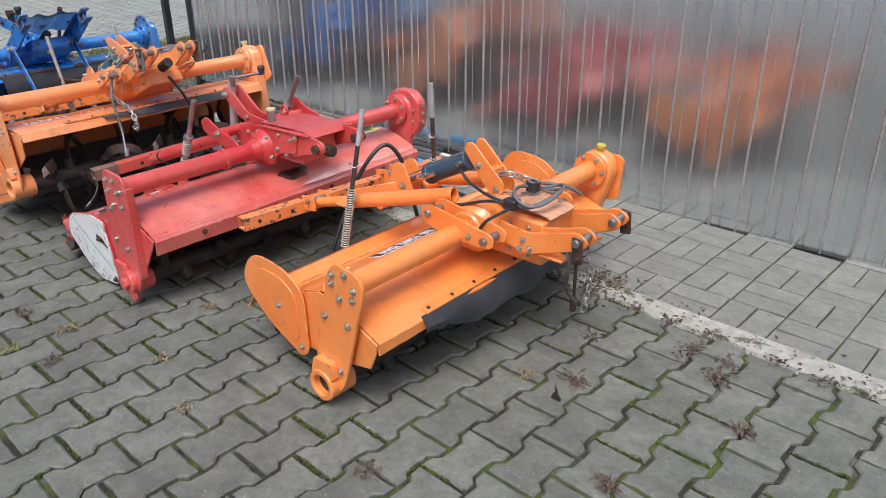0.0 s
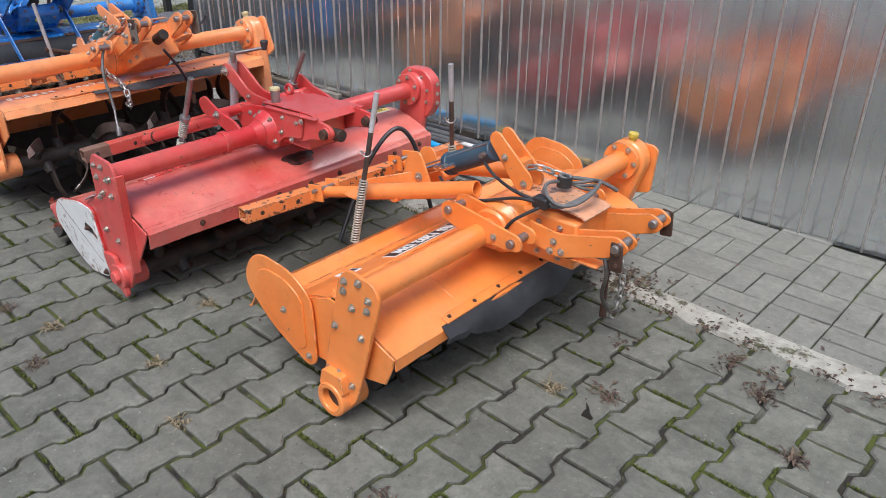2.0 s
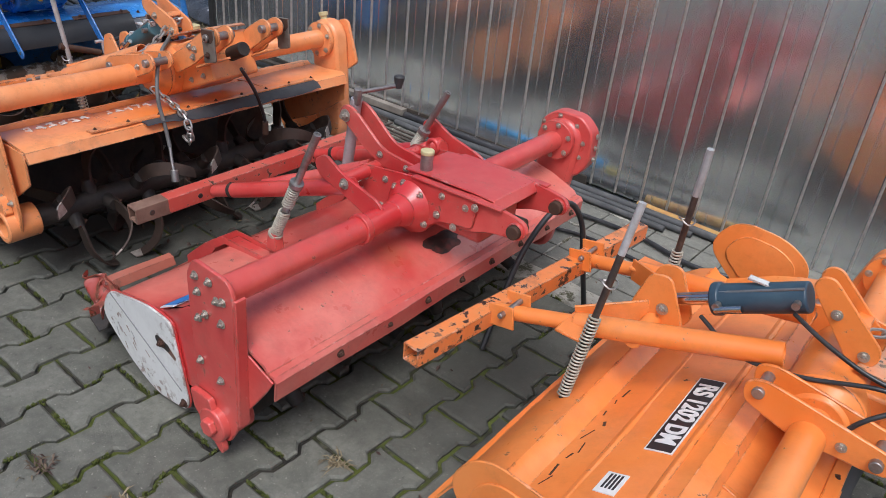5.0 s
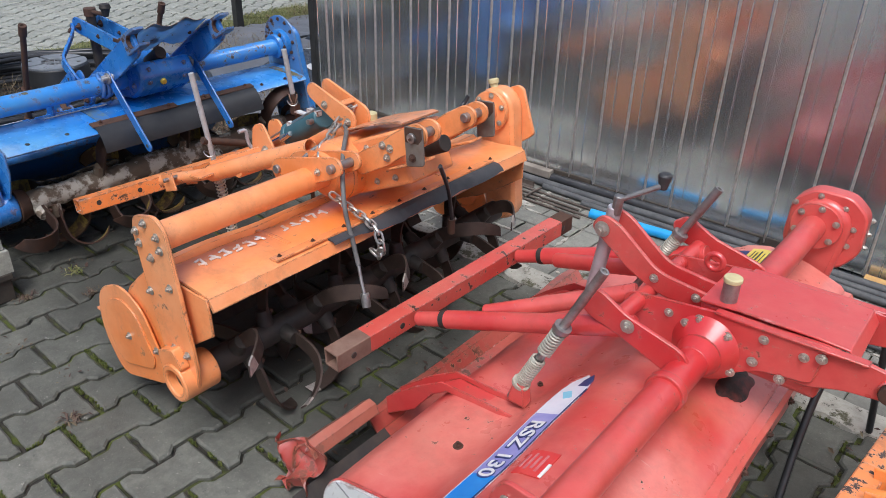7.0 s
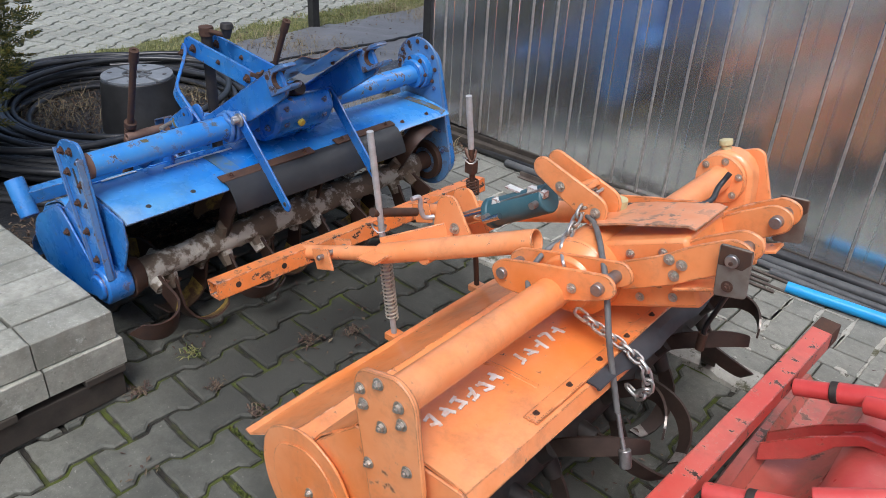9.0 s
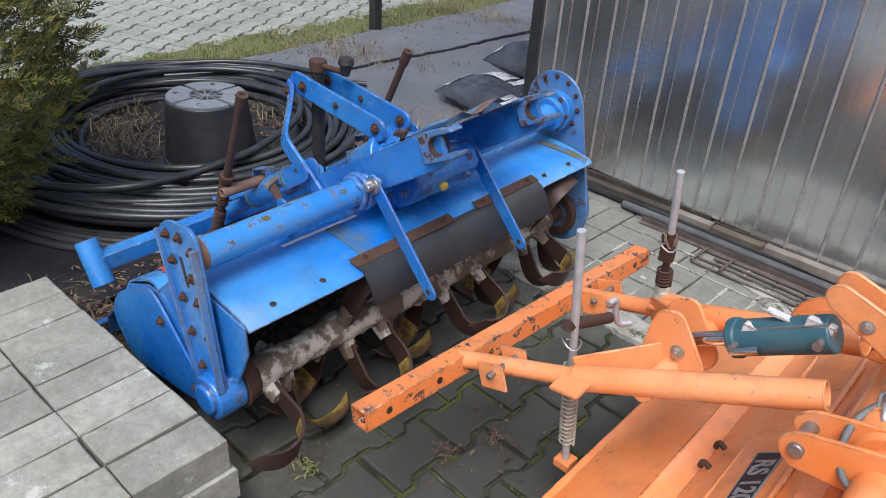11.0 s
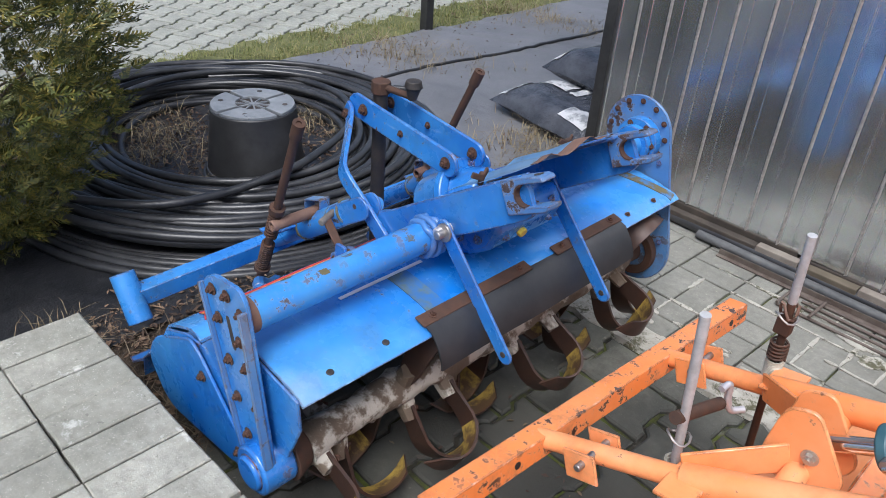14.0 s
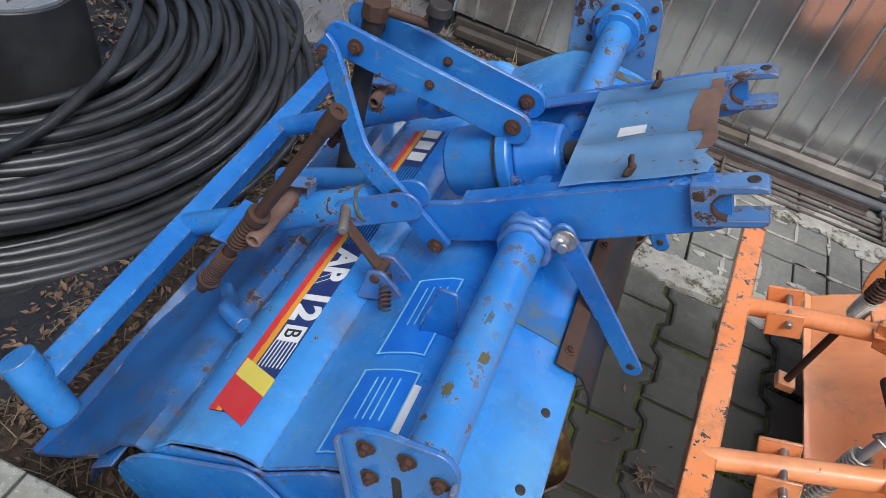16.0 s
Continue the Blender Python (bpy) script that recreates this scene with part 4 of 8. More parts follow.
    bolts(ep, [(x, -0.667, z) for x, z in ((0.053, 0.366), (0.102, 0.378), (0.134, 0.342), (0.128, 0.312), (0.048, 0.338), (0.076, 0.300), (0.009, 0.224), (0.104, 0.225), (-0.028, 0.075), (0.012, 0.080), (0.06, 0.06))], r=0.0115, M=A)
    hub = P("bearing_hub", rod(B(), (0, -0.695, 0), (0, -0.60, 0), 0.050, n=28, bore=0.032), bev=0.004)
    P("hub_bore", rod(B(), (0, -0.672, 0), (0, -0.61, 0), 0.0325, n=24), DARK, hub, "dark greasy bearing bore")
    P("hub_lug", plate(B(), rounded([(-0.045, 0.03), (0.05, 0.03), (0.04, 0.085), (-0.03, 0.085)], 0.01), -0.690, -0.664), par=hub)
    disc = rounded(disc, [0.04, 0.08, 0.11, 0.10, 0.05, 0.02, 0.02], 7)
    mx, mz = sum(p[0] for p in disc) / len(disc), sum(p[1] for p in disc) / len(disc)
    for y, nm in ((-0.652, "side_shield"), (0.672, "side_shield")):
        s = P(nm, plate(B(), disc, y, y + 0.006))
        inner = [((x - mx) * 0.72 + mx - 0.003, (z - mz) * 0.72 + mz + 0.003) for x, z in disc]
        P("pressed_panel", plate(B(), inner, y - 0.004, y + 0.001), par=s)
        if y < 0:
            bolts(s, [(mx, -0.656, mz), (-0.125, -0.653, 0.06)], r=0.011, M=A)
    # cross tube and right chain case
    P("main_tube", rod(B(), (0.098, -0.66, 0.338), (0.098, 0.60, 0.338), 0.034, n=32))
    bm = rod(B(), (0.098, 0.572, 0.335), (0.098, 0.590, 0.335), 0.066, n=32)
    fl = P("flange", bm)
    bolts(fl, [(0.098 + 0.053 * math.cos(k * 1.047), 0.571, 0.335 + 0.053 * math.sin(k * 1.047)) for k in range(6)], r=0.0105, M=A)
    case = capsule((0.01, 0.02), (0.105, 0.335), 0.062, 0.072)
    P("chain_case", plate(B(), case, 0.591, 0.655), bev=0.012)
    cov = [(0.078, 0.24), (0.098, 0.388), (0.176, 0.388), (0.194, 0.372), (0.184, 0.215), (0.12, 0.200)]
    cv = P("case_cover", plate(B(), rounded(cov, 0.015), 0.655, 0.667))
    bolts(cv, [(x, 0.668, z) for x, z in ((0.108, 0.376), (0.174, 0.374), (0.178, 0.32), (0.172, 0.235), (0.094, 0.28))], (0, 1, 0), 0.009, M=A)
    P("filler_cap", rod(rod(B(), (0.112, 0.615, 0.395), (0.115, 0.615, 0.416), 0.013), (0.115, 0.615, 0.416), (0.117, 0.615, 0.431), 0.018, n=10), cap, None, "yellow plastic filler cap")
    # middle gearbox, drawbar channel and hitch arms
    bm = rod(B(), (0.098, -0.125, 0.335), (0.098, 0.125, 0.335), 0.082, n=32)
    gb = P("gearbox", bm, bev=0.008)
    P("gearbox_collar", rod(B(), (0.098, -0.165, 0.335), (0.098, -0.125, 0.335), 0.055, 0.082, n=32), par=gb)
    P("gearbox_collar", rod(B(), (0.098, 0.125, 0.335), (0.098, 0.165, 0.335), 0.082, 0.055, n=32), par=gb)
    P("gearbox_housing", box(B(), (0.10, -0.085, 0.255), (0.33, 0.085, 0.395)), par=gb, bev=0.008)
    bolts(gb, [(0.14 + 0.07 * k, -0.087, z) for k in range(3) for z in (0.28, 0.37)], r=0.010, M=A)
    bolts(gb, [(0.098 + 0.07 * math.cos(a), -0.127, 0.335 + 0.07 * math.sin(a)) for a in (1.0, 2.0, 3.0, 4.2)], r=0.010, M=A)
    top = sheet(B(), [(0.12, 0.428), (0.20, 0.425), (0.33, 0.412), (0.345, 0.405)], -0.070, 0.070, 0.004, 8, 0.004)
    P("cover_plate", top, ORANGE_COVER, None, "bent cover plate with scuffed paint", 0)
    P("input_shaft", rod(B(), (0.32, 0, 0.325), (0.40, 0, 0.328), 0.022), DARK)
    for s in (-1, 1):
        for y in (-0.152, -0.215):
            P("tube_bracket", plate(B(), rounded([(-0.035, 0.40), (0.0, 0.415), (0.10, 0.400), (0.245, 0.375), (0.25, 0.335), (0.21, 0.325), (0.06, 0.325), (-0.03, 0.355)], 0.02), s * y - 0.004, s * y + 0.004))
        pin = P("pin", rod(B(), (0.215, s * 0.232, 0.352), (0.215, s * 0.14, 0.352), 0.012), STEEL)
        P("pin", rod(B(), (-0.005, s * 0.228, 0.385), (-0.005, s * 0.14, 0.385), 0.012), STEEL)
        bolts(pin, [(0.155, s * 0.22, 0.352)], (0, s * -1 * -1, 0), 0.011, M=A)
        arm = B()
        o = [(0.19, 0.385), (0.30, 0.372), (0.40, 0.398), (0.47, 0.420), (0.505, 0.395), (0.49, 0.368), (0.40, 0.335), (0.30, 0.300), (0.20, 0.322)]
        tip, trio = (0.478, 0.395), ((0.285, 0.345), (0.31, 0.322), (0.275, 0.315))
        if tilt:
            o = [(0.180, 0.364), (0.30, 0.378), (0.36, 0.394), (0.440, 0.404), (0.468, 0.380), (0.455, 0.348), (0.38, 0.335), (0.30, 0.318), (0.19, 0.308)]
            tip, trio = (0.436, 0.372), ((0.310, 0.370), (0.332, 0.358), (0.312, 0.338))
        o = rounded(o, 0.02)
        plate(arm, o, s * 0.118 - 0.004, s * 0.118 + 0.004)
        plate(arm, [p for p in o if p[0] > 0.29], s * 0.070 - 0.004, s * 0.070 + 0.004)
        box(arm, (0.30, min(s * 0.07, s * 0.118), 0.305), (0.42, max(s * 0.07, s * 0.118), 0.312))
        am = P("hitch_arm", arm)
        bolts(am, [(x, s * 0.123, z) for x, z in trio], (0, s, 0), 0.0115, M=A)
        P("pin", rod(B(), (tip[0], s * 0.05, tip[1]), (tip[0], s * 0.15, tip[1]), 0.012), STEEL)
        hk = P("hook_plate", plate(B(), rounded([(0.462, 0.412), (0.496, 0.408), (0.502, 0.335), (0.466, 0.33)] if tilt == 0 else [(0.420, 0.404), (0.474, 0.386), (0.444, 0.300), (0.388, 0.309)], 0.008), s * 0.136, s * 0.142), RUST if tilt == 0 else GREYPLATE, None, "worn hook plate")
        if tilt:
            P("rust_patch", plate(B(), [(0.4215, 0.4025), (0.4725, 0.385), (0.465, 0.362), (0.448, 0.352), (0.430, 0.360), (0.408, 0.366)], s * 0.1355, s * 0.1425), RUST, hk)
        bolts(hk, [(0.483, s * 0.143, 0.385), (0.485, s * 0.143, 0.352)] if tilt == 0 else [(0.436, s * 0.143, 0.370), (0.418, s * 0.143, 0.326)], (0, s, 0), 0.011, True, A)
    # ears for the top link
    for y in (-0.042, 0.012):
        ear = P("top_link_ear", plate(B(), capsule((0.022, 0.552), (0.118, 0.452), 0.024, 0.034), y - 0.004, y + 0.004))
    bolts(ear, [(0.125, -0.047, 0.445), (0.055, -0.047, 0.508)], r=0.012, M=A)
    P("spacer", box(B(), (0.085, -0.04, 0.49), (0.115, 0.01, 0.505)))
    # rear linkage, hinged behind the gearbox
    Fm = A @ Matrix.Translation((-0.003, 0, 0.400)) @ Matrix.Rotation(radians(tilt - frame_turn), 4, "Y") @ Matrix.Translation((0.003, 0, -0.400))
    F = lambda nm, bm, mat=coat, par=None, lab="", bev=0.002: part(nm, bm, mat, par or th, lab, bev, M=Fm)
    bar = F("rear_bar", beam(B(), (reach[0], -0.468, 0.252), (reach[1], 0.490, 0.252), 0.046, 0.046, wall=0.004), ORANGE_BAR, None, "square rear bar with rubbed paint")
    for k in (0.06, 0.2, 0.32, 0.68, 0.8, 0.93):
        bm = B()
        p = Vector((reach[0], -0.468, 0.252)).lerp(Vector((reach[1], 0.490, 0.252)), k)
        rod(bm, p + Vector((0.0215, -0.001, 0)), p + Vector((0.0238, -0.001, 0)), 0.008, n=10)
        F("bolt_hole", bm, DARK, bar, bev=0)
    for s in (-1, 1):
        F("link_tube", rod(B(), (0.0, s * 0.098, 0.410), (-0.42, s * 0.165, 0.305), 0.026, n=20, bore=0.021))
        F("inner_tube", rod(B(), (-0.42, s * 0.165, 0.305), ((reach[0] + reach[1]) / 2 + s * 0.02, s * 0.195, 0.256), 0.019))
        bm = B()
        beam(bm, (-0.405, s * 0.135, 0.318), (-0.405, s * 0.232, 0.312), 0.062, 0.007)
        F("rod_guide", bm)
        F("side_stay", beam(B(), (-0.30, s * 0.05, 0.345), (-0.43, s * 0.150, 0.312), 0.007, 0.056))
        F("bar_bracket", beam(B(), (-0.545, s * 0.150, 0.280), (-0.61, s * 0.150, 0.268), 0.006, 0.058))
        F("bar_bracket", beam(B(), (-0.545, s * 0.225, 0.280), (-0.61, s * 0.225, 0.268), 0.006, 0.058))
        F("retaining_pin", rod(B(), (-0.572, s * 0.135, 0.285), (-0.572, s * 0.245, 0.285), 0.007, n=10), STEEL)
    for y in (-0.05, 0.01):
        br = F("cylinder_bracket", plate(B(), rounded([(-0.318, 0.438), (-0.268, 0.448), (-0.215, 0.335), (-0.235, 0.300), (-0.350, 0.300), (-0.345, 0.35)], 0.020), y - 0.004, y + 0.004))
    bolts(br, [(-0.27, -0.056, 0.365)], r=0.015, M=Fm)
    F("cross_tube", rod(B(), (-0.285, -0.16, 0.325), (-0.285, 0.16, 0.325), 0.02))
    # hydraulic cylinder between the ear and the bracket
    e0 = A @ Vector((0.012, -0.016, 0.515 if tilt == 0 else 0.480))
    e1 = Fm @ Vector((-0.275, -0.02, 0.372))
    ax = lambda f: e0.lerp(e1, f)
    cy = part("hydraulic_cylinder", rod(rod(B(), ax(0.05), ax(0.62), 0.033, n=28), ax(0.62), ax(0.66), 0.029), cylinder, th, "dark blue hydraulic cylinder", 0.004)
    part("piston_rod", rod(B(), ax(0.66), ax(0.99), 0.014), CHROME, cy)
    part("cylinder_head", rod(B(), ax(0.60), ax(0.665), 0.037, n=20), cylinder, cy, bevel=0.004)
    part("guide_rod", rod(B(), ax(0.10) + Vector((0, -0.022, 0.030)), ax(0.97) + Vector((0, -0.018, 0.022)), 0.0032, n=8), STEEL, cy)
    for f, q in ((0.14, 0.045), (0.54, 0.030)) if tilt else ():
        part("label_strip", box(B(), ax(f) + Vector((-q / 2, -0.024, 0.018)), ax(f) + Vector((q / 2, -0.006, 0.0325))), WHITE, cy, "torn white label")
    part("hose_fitting", rod(B(), ax(0.60) + Vector((0, -0.045, -0.008)), ax(0.42) + Vector((0, -0.050, -0.004)), 0.0075, n=12), CHROME, cy)
    part("label_strip", box(B(), ax(0.32) + Vector((-0.045, -0.013, 0.0305)), ax(0.32) + Vector((0.045, 0.008, 0.034))), WHITE, cy, "white label")
    for f in (0.1, 0.6):
        part("oil_port", rod(B(), ax(f) + Vector((0, -0.03, 0)), ax(f) + Vector((0, -0.050, 0.0)), 0.008), STEEL, cy)
    # upright spring rods
    for top_p, low_p, s0, s1 in rods:
        t, l = Vector(top_p), Vector(low_p)
        rp = part("spring_rod", rod(B(), t, l, 0.0082, n=12), DARKSTEEL if tilt == 0 else (RODSTEEL if s1 > 0.6 else RUST), th, "steel rod with a bare worn tip")
        part("bare_tip", rod(B(), t + (t - l).normalized() * 0.002, t.lerp(l, 0.24), 0.0086, n=12), RODSTEEL, rp)
        part("spring", coil(B(), t.lerp(l, s0), t.lerp(l, s1), 0.0130 if tilt == 0 else 0.0160, 0.0024, 25 if tilt == 0 else 15), SPRING, rp, "coil spring")
        if tilt:
            part("spring", coil(B(), t.lerp(l, s0 - 0.075), t.lerp(l, s0 - 0.005), 0.0165, 0.0028, 5), SPRING if s1 > 0.6 else RUST, rp, "short coil spring")
            part("rod_foot", box(B(), l + Vector((-0.02, -0.02, -0.012)), l + Vector((0.02, 0.02, 0.010))), coat, rp, bevel=0.003)
        c = t.lerp(l, s0 - 0.18)
        ring = [c + Vector((0.02 * math.cos(a), 0.016 * math.sin(a) - 0.008, 0.006 * math.sin(2 * a))) for a in [k * math.pi / 6 for k in range(12)]]
        part("spring_clip", hose(B(), ring, 0.0022, 6, True), STEEL, rp)
    # lettering strip on the hood
    letter(th, Skin(prof, dent, 0.005, A))
    rotor(th, (A @ Vector((0, 0, 0))).xz, yc - 0.60, yc + 0.57, tines, [(yc - 0.53 + 1.03 * k / 29, k * 103 + 40) for k in range(30)] if tines else [(yc - 0.53 + 1.03 * k / 13, k * 137) for k in range(14)], DARK, 0.034)
    return th, A


LETTER_WHITE = plain("white_lettering", (0.78, 0.78, 0.76), (0.66, 0.66, 0.64), 40, 0.5, 0, 0.05)
LETTER_BLACK = plain("black_decal", (0.018, 0.018, 0.02), (0.03, 0.03, 0.032), 40, 0.4, 0, 0.05)
GREYDECAL = plain("worn_grey_decal", (0.20, 0.20, 0.21), (0.32, 0.31, 0.30), 30, 0.5, 0, 0.05)


def letter_new(th, skin):
    d = skin.strip("decal", LETTER_WHITE, th, -0.118, -0.200, 0.296, 0.054, label="black decal with white letters and a white edge")
    skin.strip("black_field", LETTER_BLACK, d, -0.118, -0.200, 0.290, 0.048, 0.0031)
    skin.words("lettering", "RS 1202 DM", LETTER_WHITE, d, -0.118, -0.200, 0.053, 0.0040, wide=0.90, bold=0.0018)
    rs = random.Random(12)
    for k in range(9):
        skin.strip("scuff", RUST, th, -0.268 + rs.uniform(-0.012, 0.012), -0.50 + 0.045 * k + rs.uniform(-0.01, 0.01), rs.uniform(0.015, 0.045), rs.uniform(0.002, 0.006), 0.0008, "dark scuff through the paint" if k == 0 else "", turn=rs.uniform(-0.35, 0.35))
    d = skin.strip("type_plate", LETTER_WHITE, th, -0.150, -0.475, 0.066, 0.040, label="small printed type plate")
    for k in range(4):
        skin.strip("print_bar", LETTER_BLACK, d, -0.139 - 0.007 * k, -0.471, 0.046, 0.0038, 0.0034)


def letter_old(th, skin):
    d = skin.strip("decal", GREYDECAL, th, -0.128, -0.185, 0.292, 0.052, label="black decal with faded letters")
    skin.strip("black_field", LETTER_BLACK, d, -0.128, -0.185, 0.284, 0.045, 0.0031)
    skin.words("lettering", "RS 1202 DM", GREYDECAL, d, -0.128, -0.185, 0.050, 0.0040, wide=0.92, bold=0.0012)
    # hand-chalked marks, no longer legible
    rnd = random.Random(3)
    for k in range(11):
        y = -0.55 + 0.033 * k + (0.045 if k > 5 else 0)
        skin.strip("chalk_mark", CHALK, th, 0.062 + rnd.uniform(-0.005, 0.005), y, 0.0065, rnd.uniform(0.026, 0.036), 0.0025, turn=rnd.uniform(-0.5, 0.5))
        for q in range(rnd.choice((1, 2))):
            skin.strip("chalk_mark", CHALK, th, 0.062 + rnd.uniform(-0.015, 0.015), y - 0.006, 0.019, 0.0055, 0.0026, turn=rnd.uniform(-0.4, 0.4))


CHALK = plain("faded_chalk", (0.80, 0.77, 0.72), (0.78, 0.45, 0.25), 60, 0.8, 0, 0.1, 0.002, 6, 0.50, 0.68)
o1, _ = orange_tiller("rotary_tiller", (-1.443, 0.075), 1.815, 0, 0, "bright orange rotary tiller with a black rubber flap, on the paving", ORANGE, NAVY, YELLOW, 3, None,
                           [((-1.774, 1.645, 0.719), (-1.822, 1.570, 0.235), 0.55, 0.99), ((-1.768, 1.974, 0.748), (-1.80, 2.03, 0.235), 0.55, 0.99)], letter_new,
                           [(-0.10, 0.245), (-0.18, 0.300), (-0.335, 0.312), (-0.405, 0.20), (-0.28, 0.09), (-0.13, 0.022), (-0.095, 0.05)],
                           [(0.180, 0.192), (0.196, 0.165), (0.205, 0.12), (0.200, 0.065)], (-0.46, 0.42), [(-0.335, 0.182), (-0.37, 0.165), (-0.42, 0.125), (-0.455, 0.06), (-0.47, 0.055)], (-0.650, -0.556))
o2, A2 = orange_tiller("rotary_tiller", (-3.385, 0.222), 1.765, 24, 9, "weathered orange rotary tiller with chains and rusty tines", ORANGE_OLD, TEAL, CREAM, 8, (TINE_A, TINE_B),
                           [((-3.991, 1.605, 0.729), (-3.973, 1.677, 0.127), 0.60, 0.90), ((-3.979, 1.946, 0.742), (-3.968, 2.03, 0.127), 0.47, 0.56)], letter_old,
                           [(-0.125, 0.17), (-0.19, 0.240), (-0.33, 0.240), (-0.405, 0.12), (-0.385, -0.015), (-0.155, -0.035), (-0.115, 0.0)],
                           [(0.182, 0.192), (0.199, 0.182), (0.205, 0.164), (0.205, 0.150)], (-0.28, 0.42), [(-0.335, 0.182), (-0.38, 0.172), (-0.46, 0.162), (-0.52, 0.152), (-0.535, 0.160)], (-0.712, -0.640))


def spring_rod(th, top, low, s0, s1, rusty=True, r=0.0095):
    t, l = Vector(top), Vector(low)
    rp = part("spring_rod", rod(B(), t, l, r, n=12), RUST if rusty else STEEL, th, "rusty adjusting rod" if rusty else "bare steel adjusting rod")
    part("rod_head", rod(B(), t + (t - l).normalized() * 0.004, t.lerp(l, 0.07 if rusty else 0.22), r * (1.35 if rusty else 1.06), n=12, bore=r * 0.6), RUST if rusty else STEEL, rp)
    sm = s0 + (s1 - s0) * 0.42
    part("spring", coil(B(), t.lerp(l, s0), t.lerp(l, sm), 0.0145, 0.0030, 9), RUST if rusty else SPRING, rp, "coil spring")
    part("spring", coil(B(), t.lerp(l, sm + 0.05), t.lerp(l, s1), 0.0145, 0.0030, 12), RUST if rusty else SPRING, rp, "coil spring")
    part("spring_seat", rod(B(), t.lerp(l, s1), t.lerp(l, s1 + 0.02), 0.021, n=16), RUST if rusty else SPRING, rp)
    part("collar", rod(B(), t.lerp(l, s0 - 0.03), t.lerp(l, s0), 0.019, n=16), RUST if rusty else STEEL, rp)
    return rp


def red_tiller():
    th = root("rotary_tiller", (-2.42, 1.79, 0), "faded red rotary tiller with a white side shield", "rotary tiller", "row of rotary tillers")
    P = lambda nm, bm, mat=RED, par=None, lab="", bev=0.002: part(nm, bm, mat, par or th, lab, bev)
    prof = [(-2.262, 0.238), (-2.258, 0.288), (-2.266, 0.298), (-2.285, 0.300), (-2.296, 0.312), (-2.38, 0.342), (-2.45, 0.360), (-2.50, 0.361), (-2.553, 0.346), (-2.574, 0.331),
            (-2.615, 0.310), (-2.655, 0.288), (-2.676, 0.266), (-2.70, 0.251), (-2.735, 0.242), (-2.80, 0.238), (-2.855, 0.231), (-2.893, 0.208), (-2.915, 0.165), (-2.918, 0.115)]
    hood = P("hood", sheet(B(), prof, 1.112, 2.425, 0.005, 26, 0.005), RED_HOOD, bev=0)
    bolts(hood, [(-2.257, y, 0.268) for y in (1.30, 1.466, 1.615, 1.76, 1.90, 2.05, 2.20, 2.35)], (1, 0, 0.1), 0.011, True)
    bolts(hood, [(-2.743, 1.324, 0.243), (-2.72, 1.60, 0.246)], (-0.1, 0, 1), 0.012, True)
    side = [(-2.262, 0.29), (-2.285, 0.25), (-2.36, 0.145), (-2.44, 0.13), (-2.60, 0.10), (-2.85, 0.10), (-2.912, 0.13), (-2.908, 0.172), (-2.888, 0.206), (-2.852, 0.228), (-2.735, 0.238), (-2.70, 0.248), (-2.676, 0.263), (-2.655, 0.285), (-2.574, 0.328), (-2.553, 0.343), (-2.50, 0.358), (-2.40, 0.346)]
    P("side_panel", plate(B(), side, 1.106, 1.112))
    P("side_panel", plate(B(), side, 2.425, 2.431))
    end = rounded([(-2.500, 0.47), (-2.475, 0.515), (-2.365, 0.508), (-2.345, 0.48), (-2.352, 0.12), (-2.39, 0.055), (-2.44, 0.055), (-2.492, 0.14)], 0.018)
    ep = P("end_plate", plate(B(), end, 1.080, 1.090))
    P("edge_rib", plate(B(), [(-2.345, 0.47), (-2.337, 0.47), (-2.343, 0.13), (-2.351, 0.13)], 1.080, 1.108), par=ep)
    bolts(ep, [(x, 1.079, z) for x, z in ((-2.466, 0.478), (-2.420, 0.482), (-2.378, 0.452), (-2.398, 0.445), (-2.462, 0.440), (-2.440, 0.392), (-2.385, 0.395), (-2.465, 0.372), (-2.47, 0.255), (-2.40, 0.235))], r=0.0115)
    P("bearing_hub", rod(rod(B(), (-2.425, 1.06, 0.10), (-2.425, 1.15, 0.10), 0.045, n=24), (-2.425, 1.045, 0.10), (-2.425, 1.07, 0.10), 0.024, n=6), bev=0.004)
    P("skid_bracket", plate(B(), rounded([(-2.50, 0.17), (-2.43, 0.17), (-2.385, 0.045), (-2.395, 0.030), (-2.43, 0.06), (-2.49, 0.12)], 0.01), 1.062, 1.078))
    shield = rounded([(-2.900, 0.205), (-2.865, 0.245), (-2.70, 0.282), (-2.606, 0.276), (-2.562, 0.06), (-2.575, 0.03), (-2.70, 0.012), (-2.80, 0.055), (-2.915, 0.150)], [0.03, 0.03, 0.04, 0.02, 0.02, 0.02, 0.04, 0.05, 0.03])
    sh = P("side_shield", plate(B(), shield, 1.094, 1.100), WHITE, None, "white painted side shield with red edges")
    rim = [((x + 2.74) * 1.012 - 2.74, (z - 0.15) * 1.015 + 0.15) for x, z in shield]
    P("shield_back", plate(B(), rim, 1.100, 1.106), par=sh)
    P("slot", plate(B(), capsule((-2.665, 0.200), (-2.630, 0.192), 0.011), 1.0925, 1.0945), DARK, sh)
    bolts(sh, [(-2.648, 1.092, 0.198), (-2.58, 1.094, 0.05)], r=0.013, rusty=True)
    P("fold_line", beam(B(), (-2.865, 1.0935, 0.238), (-2.585, 1.0935, 0.085), 0.0016, 0.0045, up=(0.5, 0, 0.85)), GREYDECAL, sh, "crease across the shield")
    rs = random.Random(44)
